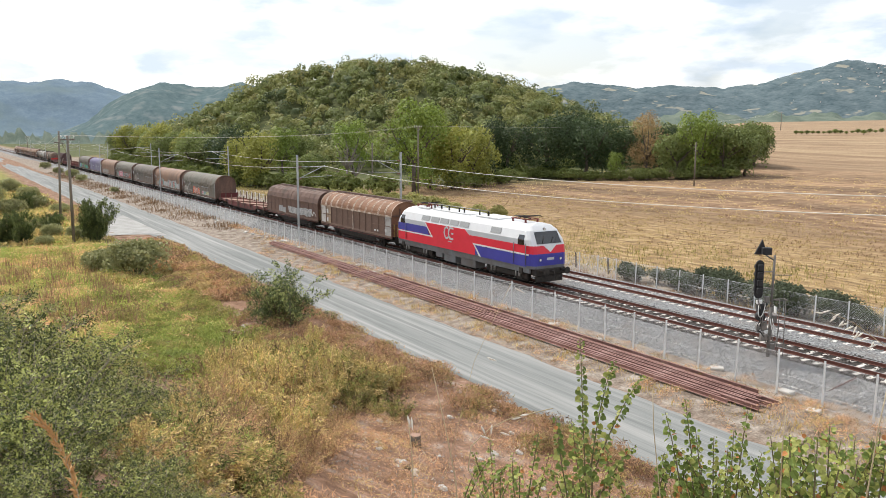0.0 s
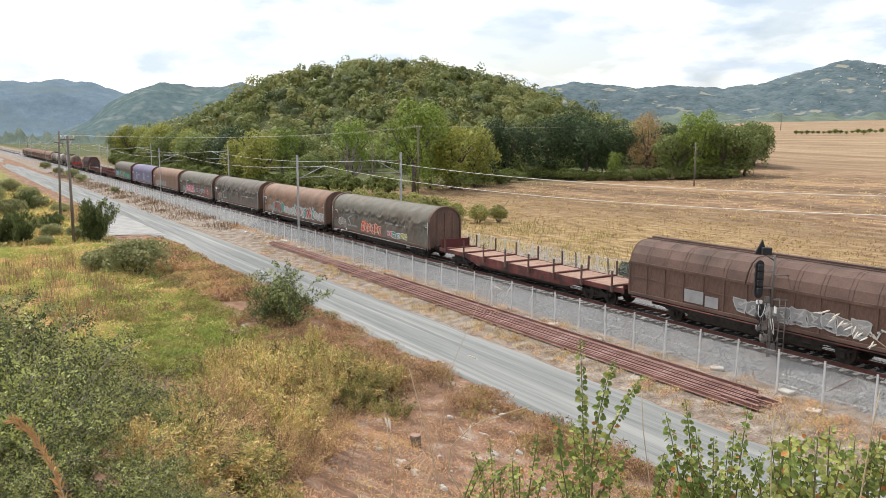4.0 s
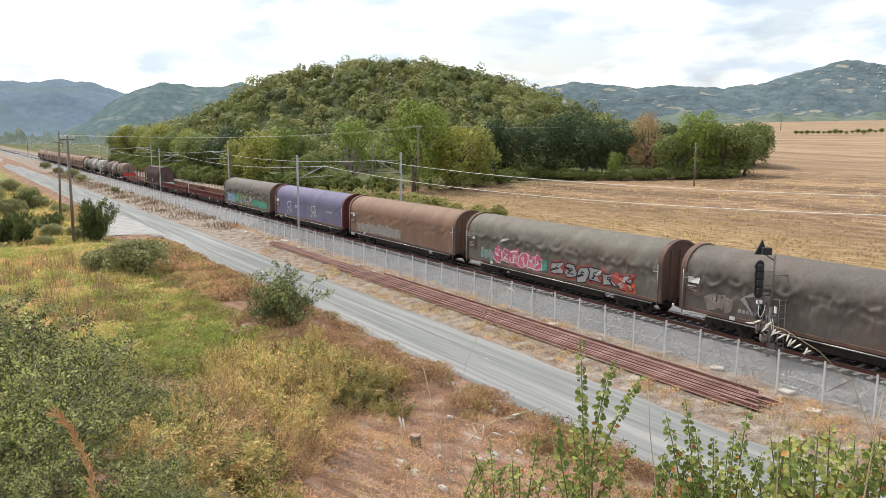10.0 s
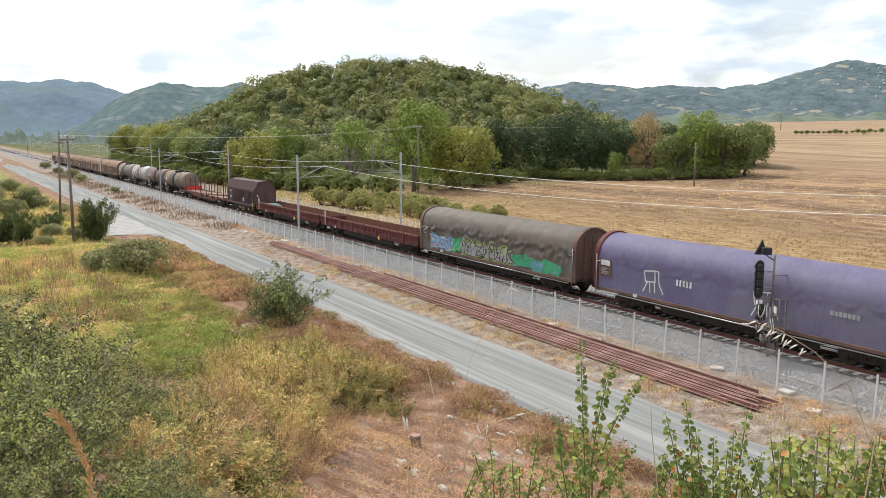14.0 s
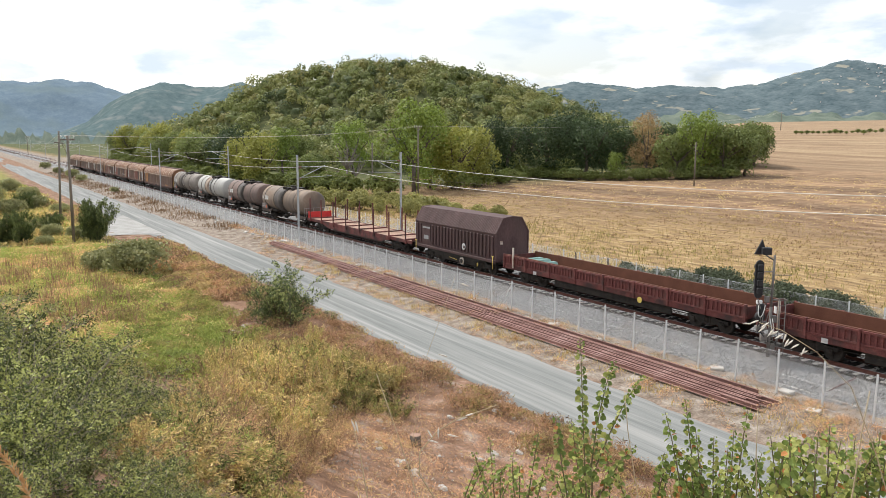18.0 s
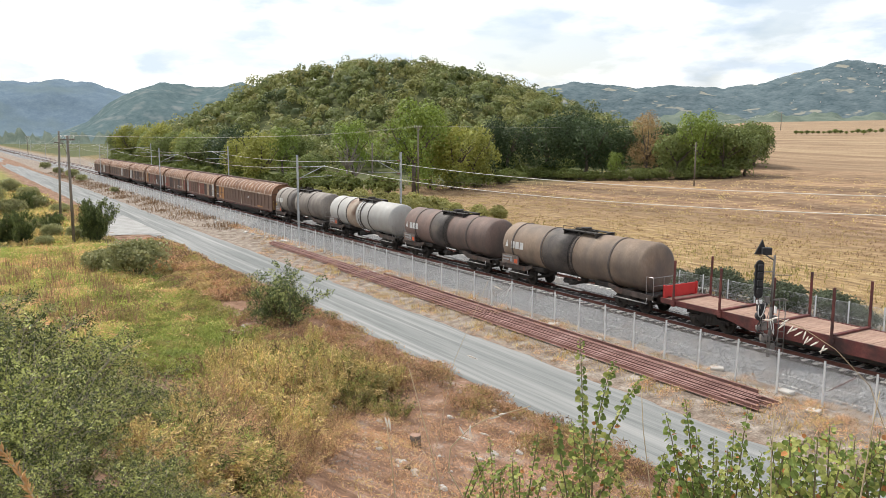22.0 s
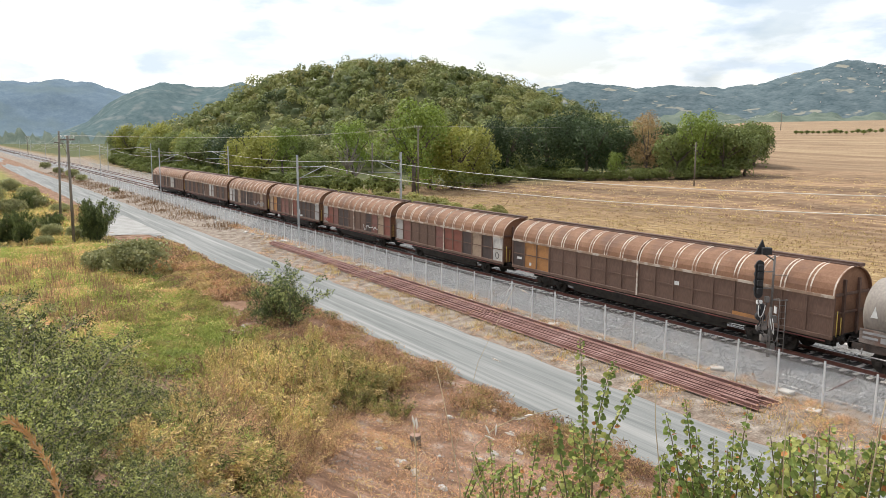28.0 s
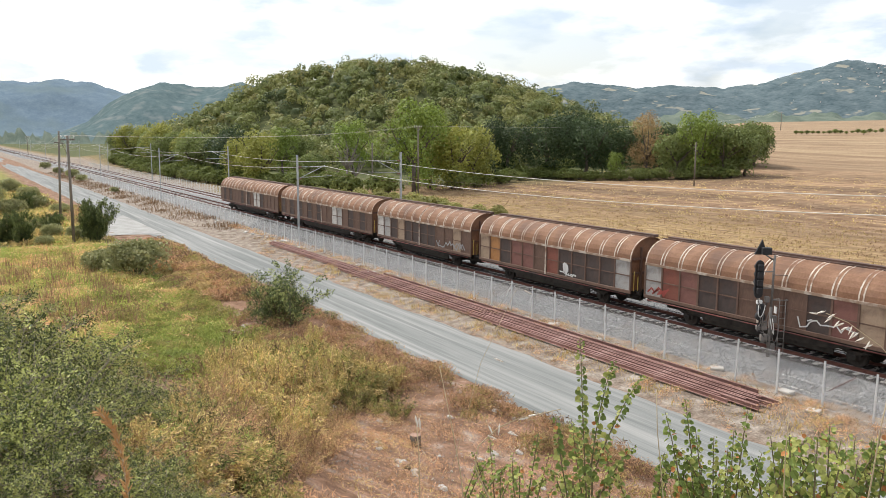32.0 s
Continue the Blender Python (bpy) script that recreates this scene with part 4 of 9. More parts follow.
tangle("verge_weeds", "dry rusty weeds along the road verge", [G["rust"], G["brown"], G["straw"], G["olive"]], [0.50, 0.20, 0.25, 0.05], 43,
       mounds(4, 230, -60, -13, 15.2, 18.3, 0.4, 0.85, 0.3, 0.8) + mounds(51, 70, -44, -27, 12.6, 15.6, 0.5, 0.9, 0.4, 0.9), 210, 0.13, 0.16)
tangle("slope_weeds", "thin rusty weeds on the bare slope", [G["rust"], G["straw"], G["brown"], G["pale"]], [0.44, 0.14, 0.38, 0.04], 144, mounds(5, 330, -27, -10, 7.5, 16.5, 0.35, 0.85, 0.12, 0.42) + mounds(52, 60, -15, -8, 3.6, 8.0, 0.3, 0.6, 0.08, 0.3), 150, 0.07, 0.13)
tangle("verge_weeds", "dry rusty weeds beside the road further off", [G["rust"], G["brown"], G["straw"], G["olive"]], [0.42, 0.25, 0.2, 0.13], 44, mounds(6, 170, -80, -50, 13.5, 17.4, 0.7, 1.4, 0.3, 0.8, 17.6) + mounds(61, 30, -140, -106, 12.0, 15.0, 1.0, 1.6, 0.3, 0.6, 15.5), 85, 0.26, 0.2)
tangle("meadow_weeds", "green and yellow weeds matted across the meadow", [G["lime"], G["green"], G["olive"], G["rust"], G["gold"]], [0.12, 0.26, 0.30, 0.22, 0.10], 45,
       mounds(7, 300, -84, -36, 0.5, 12.0, 0.8, 1.8, 0.25, 0.75), 58, 0.20, 0.2)
tangle("meadow_weeds", "pale dry weeds in the further meadow", [G["straw"], G["olive"], G["green"], G["brown"]], [0.4, 0.3, 0.15, 0.15], 46, mounds(8, 240, -190, -84, -6, 12.5, 1.2, 2.6, 0.3, 0.9), 40, 0.45, 0.25)
tangle("track_weeds", "dry rusty weeds along the fence", [G["rust"], G["brown"], G["straw"]], [0.5, 0.3, 0.2], 47, mounds(9, 260, -92, -8, 27.3, 28.9, 0.25, 0.5, 0.12, 0.38, 29.2) + mounds(10, 90, -70, -9, 23.7, 24.5, 0.2, 0.45, 0.1, 0.35, 25) + mounds(11, 26, -16.4, -9, 25.4, 27.4, 0.3, 0.6, 0.2, 0.5, 28) + [(-17.0, 26.3, 0.8, 0.7), (-16.4, 26.6, 0.8, 0.7), (-15.2, 26.9, 0.8, 0.6), (-17.6, 26.0, 0.7, 0.6), (-16.8, 27.0, 0.7, 0.6), (-15.8, 26.1, 0.7, 0.55), (-14.6, 26.4, 0.7, 0.5), (-14.2, 27.2, 0.6, 0.5), (-18.2, 27.4, 0.5, 0.4), (-20.5, 27.6, 0.5, 0.35), (-23, 27.7, 0.5, 0.4), (-21.5, 24.9, 0.5, 0.4), (-23, 24.8, 0.5, 0.35), (-25, 24.9, 0.4, 0.3), (-19.6, 25.0, 0.5, 0.4), (-29, 24.8, 0.6, 0.4), (-36, 24.8, 0.5, 0.4)], 130, 0.12, 0.12)
tangle("track_weeds", "rusty tufts between the stacked rails and the road", [G["rust"], G["brown"], G["gold"], G["straw"]], [0.46, 0.22, 0.16, 0.16], 147,
       mounds(91, 120, -76, -12, 24.5, 25.4, 0.2, 0.5, 0.12, 0.36, 26) + mounds(92, 90, -80, -36, 25.2, 27.6, 0.3, 0.6, 0.15, 0.42, 28) + mounds(93, 60, -60, -14, 27.2, 28.3, 0.25, 0.5, 0.2, 0.5, 29), 130, 0.11, 0.12)
sward("dry_weeds", "short straw litter on the slope", G["brown"], 63, 6000, (-30, -9, 6.0, 17.5), 260, 0.9, 0.10, 0.012, lean=1.8)
sward("meadow_weeds", "rusty dock stalks standing in the meadow", G["brown"], 51, 2600, (-74, -42, 1.0, 9.0), 90, 0.30, 1.30, 0.04, lean=0.25)
sward("meadow_grass", "dry olive grass in the meadow", G["olive"], 52, 9000, (-180, -60, -2.0, 13.0), 220, 1.6, 0.6, 0.08)
sward("field_grass", "dry grass at the field's edge", G["straw"], 53, 6000, (-120, -15, 42.5, 47.0), 160, 0.9, 0.42, 0.035)
sward("field_grass", "olive grass along the railway's far side", G["olive"], 54, 9000, (-160, -20, 41.4, 60.0), 130, 1.6, 0.45, 0.06)
sward("stubble", "stubble rows in the mown field", G["straw"], 55, 22000, (-120, -10, 46.0, 95.0), 2600, 0.5, 0.22, 0.07, lean=1.2)
sward("stubble", "brown stubble further out in the mown field", G["brown"], 155, 11000, (-150, -10, 58.0, 115.0), 1800, 0.6, 0.25, 0.09, lean=1.2)
sward("stubble", "straw lying in rows on the far field", G["straw"], 156, 10000, (-170, -10, 85.0, 170.0), 2200, 0.7, 0.22, 0.14, lean=2.0)
sward("track_weeds", "straw between the stacked rails", G["straw"], 58, 4000, (-60, -12, 24.2, 26.6), 90, 0.30, 0.28, 0.022)
sward("track_weeds", "dry weeds beside the far ballast", G["brown"], 60, 7000, (-90, -8, 39.9, 41.2), 160, 0.4, 0.4, 0.025)
sward("track_weeds", "dry weeds along the fence further off", G["brown"], 61, 6000, (-260, -88, 24.0, 28.6), 200, 0.8, 0.5, 0.06)
# ---- paints of the train ----
m_white = shade("loco_white", [(0.60, 0.61, 0.62), (0.68, 0.69, 0.70)], 1.5, 0.4, spec=0.5, dirt=(0.55, 0.53, 0.50), dirt_at=(0.55, 0.9))
m_grey_p = shade("loco_grey", [(0.43, 0.45, 0.47), (0.50, 0.52, 0.54)], 1.5, 0.4, spec=0.5)
m_red = shade("loco_red", [(0.62, 0.012, 0.034), (0.70, 0.020, 0.045)], 1.5, 0.38, spec=0.5)
m_blue = shade("loco_blue", [(0.035, 0.035, 0.26), (0.05, 0.05, 0.33)], 1.5, 0.38, spec=0.5)
m_skirt = shade("loco_skirt", [(0.12, 0.125, 0.13), (0.19, 0.195, 0.20)], 2, 0.6, dirt=(0.10, 0.075, 0.06), dirt_at=(0.45, 0.8))
m_black = shade("running_gear", [(0.012, 0.011, 0.010), (0.035, 0.030, 0.026), (0.06, 0.05, 0.042)], 3, 0.8, bump=0.2)
m_steel = shade("bare_steel", [(0.25, 0.24, 0.23), (0.42, 0.41, 0.40)], 6, 0.4, metal=0.7)
m_glass = shade("dark_glass", [(0.012, 0.014, 0.016), (0.02, 0.022, 0.026)], 1, 0.06, spec=0.8)
m_lamp = shade("lamp_glass", [(0.75, 0.74, 0.70), (0.85, 0.84, 0.80)], 5, 0.15, spec=0.6)
m_grille = shade("vent_grille", [(0.26, 0.27, 0.27), (0.36, 0.37, 0.37)], 4, 0.5, stretch=(1, 1, 30))
m_panto = shade("pantograph_red", [(0.14, 0.03, 0.025), (0.22, 0.05, 0.04)], 5, 0.6)
m_van = shade("van_brown", [(0.1028, 0.0635, 0.04687), (0.1421, 0.0877, 0.06502), (0.1891, 0.1179, 0.0877)], 1.2, 0.75, bump=0.1, dirt=(0.1286, 0.08316, 0.0635), dirt_at=(0.45, 0.75), stretch=(1, 1, 0.35), spread=0.12)
m_vandark = shade("van_dark", [(0.09072, 0.05443, 0.04234), (0.1437, 0.0877, 0.06653), (0.1966, 0.121, 0.09072)], 1.2, 0.8, bump=0.1, dirt=(0.0756, 0.05292, 0.04536), dirt_at=(0.45, 0.75), stretch=(1, 1, 0.35), spread=0.10)
m_roof = shade("van_roof", [(0.165, 0.082, 0.046), (0.225, 0.117, 0.068), (0.295, 0.165, 0.10)], 1.0, 0.75, dirt=(0.13, 0.075, 0.055), dirt_at=(0.48, 0.75))
m_roofdark = shade("van_roof_dark", [(0.10, 0.06, 0.047), (0.16, 0.10, 0.08)], 1.0, 0.75, dirt=(0.07, 0.05, 0.04), dirt_at=(0.48, 0.75))
m_stripe = shade("pale_stripe", [(0.50, 0.43, 0.36), (0.68, 0.61, 0.53)], 3, 0.8, dirt=(0.26, 0.15, 0.10), dirt_at=(0.46, 0.66), dirt_scale=1.6)
m_eave = shade("worn_eave", [(0.24, 0.155, 0.105), (0.36, 0.26, 0.19)], 2, 0.8, dirt=(0.50, 0.43, 0.36), dirt_at=(0.50, 0.62), dirt_scale=1.5)
m_patch = {k: shade("panel_" + k, [tuple(0.85 * v for v in c), tuple(1.15 * v for v in c), tuple(min(0.8, 1.35 * v) for v in c)], 2.0, 0.75, dirt=(0.13, 0.075, 0.055), dirt_at=(0.50, 0.85), dirt_scale=1.6)
           for k, c in dict(grey=(0.32, 0.31, 0.295), white=(0.46, 0.44, 0.41), ochre=(0.33, 0.16, 0.06), red=(0.19, 0.07, 0.05), dark=(0.065, 0.05, 0.045),
                            buff=(0.30, 0.22, 0.155), rose=(0.18, 0.085, 0.07)).items()}
m_plumsteel = shade("plum_brown_steel", [(0.060, 0.034, 0.034), (0.092, 0.054, 0.053), (0.130, 0.080, 0.076)], 1.4, 0.7, bump=0.1, dirt=(0.075, 0.05, 0.045), dirt_at=(0.45, 0.75), stretch=(1, 1, 0.35))
m_wood = shade("deck_wood", [(0.20, 0.12, 0.085), (0.31, 0.20, 0.15), (0.40, 0.28, 0.21)], 2, 0.9, stretch=(6, 0.6, 1), bump=0.3, spread=0.2)
m_rust = shade("rust_frame", [(0.085, 0.026, 0.024), (0.150, 0.048, 0.043), (0.225, 0.085, 0.070)], 1.5, 0.8, bump=0.15, dirt=(0.060, 0.035, 0.032), dirt_at=(0.46, 0.66), dirt_scale=1.1)
m_rustdeep = shade("rust_orange", [(0.11, 0.045, 0.028), (0.17, 0.075, 0.046)], 1.5, 0.85, bump=0.15)
m_bulk = shade("bulkhead_red", [(0.50, 0.03, 0.03), (0.58, 0.05, 0.045)], 2, 0.6)
m_maroon = shade("bulkhead_maroon", [(0.09, 0.022, 0.022), (0.13, 0.033, 0.03)], 2, 0.7)
m_yellow = shade("yellow_paint", [(0.65, 0.48, 0.10), (0.72, 0.55, 0.15)], 4, 0.6)
m_sheet = shade("blue_green_sheet", [(0.12, 0.22, 0.20), (0.20, 0.32, 0.29)], 4, 0.7)
paint = {}


def colour(name, c, rough=0.7):
    """A thin sprayed or stencilled paint."""
    if name not in paint:
        paint[name] = shade("paint_" + name, [tuple(0.78 * v for v in c), c], 3.0, rough, dirt=tuple(0.45 * v for v in c), dirt_at=(0.52, 0.9), dirt_scale=2)
    return paint[name]


WHITE, BLACKP, PINK, TEAL = colour("white", (0.66, 0.66, 0.64)), colour("black", (0.03, 0.03, 0.03)), colour("pink", (0.55, 0.13, 0.20)), colour("teal", (0.11, 0.31, 0.27))
ORANGE, GREEN, SILVER, SKY = colour("orange", (0.70, 0.13, 0.05)), colour("green", (0.06, 0.42, 0.16)), colour("silver", (0.36, 0.36, 0.36)), colour("sky", (0.16, 0.30, 0.48))
RED = colour("red", (0.38, 0.085, 0.07))

# ---- running gear shared by all wagons ----
WHEEL_R = 0.46
TRAIN, WHEELS = [], []


def wheelset_mesh(r, shine):
    bm = bmesh.new()
    tube(bm, (0, -0.95, 0), (0, 0.95, 0), 0.08)
    for s in (-1, 1):
        tube(bm, (0, s * 0.69, 0), (0, s * 0.82, 0), r, r * 0.99, n=24)
        tube(bm, (0, s * 0.66, 0), (0, s * 0.69, 0), r + 0.03, n=24)
        tube(bm, (0, s * 0.815, 0), (0, s * 0.835, 0), r * 0.80, r * 0.78, n=20, slot=1)
        for k in range(6):
            a = k * math.pi / 3
            tube(bm, (0.12 * math.cos(a), s * 0.84, 0.12 * math.sin(a)), (0.33 * math.cos(a), s * 0.84, 0.33 * math.sin(a)), 0.025, n=5)
    me = bpy.data.meshes.new("wheelset")
    bm.to_mesh(me)
    bm.free()
    me.materials.append(m_black)
    me.materials.append(shine)
    return me


WHEEL_ME = wheelset_mesh(WHEEL_R, m_black)


def bogie_mesh():
    bm = bmesh.new()
    for s in (-1, 1):
        y0, y1 = (s * 0.92, s * 1.06) if s > 0 else (s * 1.06, s * 0.92)
        extr = [(-1.25, 0.52), (-1.25, 0.68), (-0.55, 0.70), (-0.40, 0.86), (0.40, 0.86), (0.55, 0.70), (1.25, 0.68), (1.25, 0.52), (0.5, 0.42), (0.35, 0.34), (-0.35, 0.34), (-0.5, 0.42)]
        a = [bm.verts.new((x, y0, z)) for x, z in extr]
        b = [bm.verts.new((x, y1, z)) for x, z in extr]
        for i in range(len(extr)):
            j = (i + 1) % len(extr)
            bm.faces.new((a[i], a[j], b[j], b[i]))
        bm.faces.new(a[::-1])
        bm.faces.new(b)
        for x in (-0.9, 0.9):
            box(bm, x - 0.14, x + 0.14, s * 1.0 - 0.12, s * 1.0 + 0.12, 0.34, 0.60, bevel=0.02)
            tube(bm, (x, s * 1.12, WHEEL_R), (x, s * 1.15, WHEEL_R), 0.09)
        for x in (-0.18, 0, 0.18):
            tube(bm, (x, s * 1.05, 0.44), (x, s * 1.05, 0.76), 0.07)
    box(bm, -0.2, 0.2, -0.95, 0.95, 0.55, 0.80)
    for x in (-1.2, 1.2):
        box(bm, x - 0.05, x + 0.05, -0.98, 0.98, 0.5, 0.62)
    bmesh.ops.recalc_face_normals(bm, faces=bm.faces)
    me = bpy.data.meshes.new("bogie")
    bm.to_mesh(me)
    bm.free()
    me.materials.append(m_black)
    return me


BOGIE_ME = bogie_mesh()


def axle(parent, x, z=WHEEL_R):
    w = new("wheelset", WHEEL_ME)
    w.parent = parent
    w.location = (x, 0, z)
    WHEELS.append((w, x, z))


def bogie(parent, x):
    b = new("bogie", BOGIE_ME)
    b.parent = parent
    b.location.x = x
    for dx in (-0.9, 0.9):
        axle(b, dx)


def buffers(parent, half, reach=0.55):
    """Two buffers and a coupling at each end."""
    for e in (-1, 1):
        for y in (-0.875, 0.875):
            bm = tubes(((e * half, y, 1.05), (e * (half + reach * 0.55), y, 1.05), 0.11), ((e * (half + reach * 0.5), y, 1.05), (e * (half + reach - 0.04), y, 1.05), 0.08))
            tube(bm, (e * (half + reach - 0.04), y, 1.05), (e * (half + reach), y, 1.05), 0.23, n=14)
            part("buffer", bm, m_black, parent)
        bm = boxes((min(e * half, e * (half + 0.35)), max(e * half, e * (half + 0.35)), -0.06, 0.06, 0.93, 1.05))
        tube(bm, (e * (half + 0.33), 0, 1.0), (e * (half + 0.50), 0, 0.55), 0.03)
        part("coupling", bm, m_black, parent)


def underframe(parent, half, deep=False):
    bm = boxes((-half, half, -1.25, -1.08, 0.92, 1.16), (-half, half, 1.08, 1.25, 0.92, 1.16), (-half, half, -0.3, 0.3, 0.85, 1.12),
               (-half, -half + 0.15, -1.3, 1.3, 0.85, 1.18), (half - 0.15, half, -1.3, 1.3, 0.85, 1.18))
    if deep:
        for y in (-1.22, 1.10):
            v = [bm.verts.new((x, yy, z)) for yy in (y, y + 0.12) for x, z in ((-half * 0.72, 0.95), (-half * 0.45, 0.62), (half * 0.45, 0.62), (half * 0.72, 0.95))]
            for q in ((0, 1, 2, 3), (7, 6, 5, 4), (0, 4, 5, 1), (1, 5, 6, 2), (2, 6, 7, 3)):
                bm.faces.new([v[i] for i in q])
    for x in np.linspace(-half * 0.5, half * 0.5, 5):
        box(bm, x - 0.05, x + 0.05, -1.1, 1.1, 0.88, 1.1)
    part("underframe", bm, m_black, parent)
    part("truss", boxes((-half * 0.5, half * 0.5, -1.02, -0.92, 0.36, 0.95), (-half * 0.5, half * 0.5, 0.92, 1.02, 0.36, 0.95), (-half * 0.95, half * 0.95, -0.12, 0.12, 0.45, 0.9)), m_black, parent)
    # brake gear and tanks slung below
    bm = tubes(((-0.9, -0.55, 0.72), (0.6, -0.55, 0.72), 0.20), ((1.2, 0.4, 0.7), (2.2, 0.4, 0.7), 0.16))
    box(bm, -2.3, -1.5, -0.9, -0.4, 0.55, 0.9, bevel=0.03)
    tube(bm, (-half * 0.7, -1.0, 0.62), (half * 0.7, -1.0, 0.62), 0.025)
    part("brake_gear", bm, m_black, parent)


def axleguards(parent, xs):
    for x in xs:
        for s in (-1, 1):
            bm = bmesh.new()
            box(bm, x - 0.16, x + 0.16, s * 1.02 - 0.12, s * 1.02 + 0.12, 0.33, 0.62, bevel=0.03)
            for d in (-1, 1):
                tube(bm, (x + d * 0.75, s * 1.02, 0.92), (x + d * 0.1, s * 1.02, 0.55), 0.05, n=6)
                box(bm, min(x + d * 0.2, x + d * 0.3), max(x + d * 0.2, x + d * 0.3), s * 1.0 - 0.02, s * 1.0 + 0.02, 0.4, 0.95)
            for k in range(5):
                hw = 0.75 - 0.13 * k
                box(bm, x - hw, x + hw, s * 1.02 - 0.06, s * 1.02 + 0.06, 0.72 - 0.03 * k, 0.745 - 0.03 * k)
            part("axle_guard", bm, m_black, parent)
        axle(parent, x)


def plate_on(parent, name, shapes, material, y=-1.47, z_to_y=None, label="", thick=0.006):
    """Flat paint: shapes are lists of (x, z) in the plane of the near side, each a polygon a little proud of it."""
    bm = bmesh.new()
    for i, sh in enumerate(shapes):
        lift = 0.0007 * (i % 5)
        f = bm.faces.new([bm.verts.new((x, (y if z_to_y is None else z_to_y(x, z)) + (lift if y > 0 else -lift), z)) for x, z in sh])
        if f.normal.y > 0:
            f.normal_flip()
    r = bmesh.ops.extrude_face_region(bm, geom=bm.faces[:])
    bmesh.ops.translate(bm, verts=[v for v in r["geom"] if isinstance(v, bmesh.types.BMVert)], vec=(0, -thick, 0))
    bmesh.ops.recalc_face_normals(bm, faces=bm.faces)
    return part(name, bm, material, parent, label)


def rect(x0, x1, z0, z1):
    return [(x0, z0), (x1, z0), (x1, z1), (x0, z1)]


def stroke(pts, w):
    """A line of quads of width w through the points."""
    out = []
    for (x0, z0), (x1, z1) in zip(pts, pts[1:]):
        d = math.hypot(x1 - x0, z1 - z0) or 1
        nx, nz = -(z1 - z0) / d * w / 2, (x1 - x0) / d * w / 2
        ex, ez = (x1 - x0) / d * w * 0.3, (z1 - z0) / d * w * 0.3
        out.append([(x0 - ex + nx, z0 - ez + nz), (x0 - ex - nx, z0 - ez - nz), (x1 + ex - nx, z1 + ez - nz), (x1 + ex + nx, z1 + ez + nz)])
    return out


def wagon(name, a, b, label, category="wagon", group=""):
    c = (a + b) / 2
    ob = thing(name, pose(c, RAIL_Y, 0), label, category, group)
    TRAIN.append((ob, c))
    return ob, (b - a) / 2


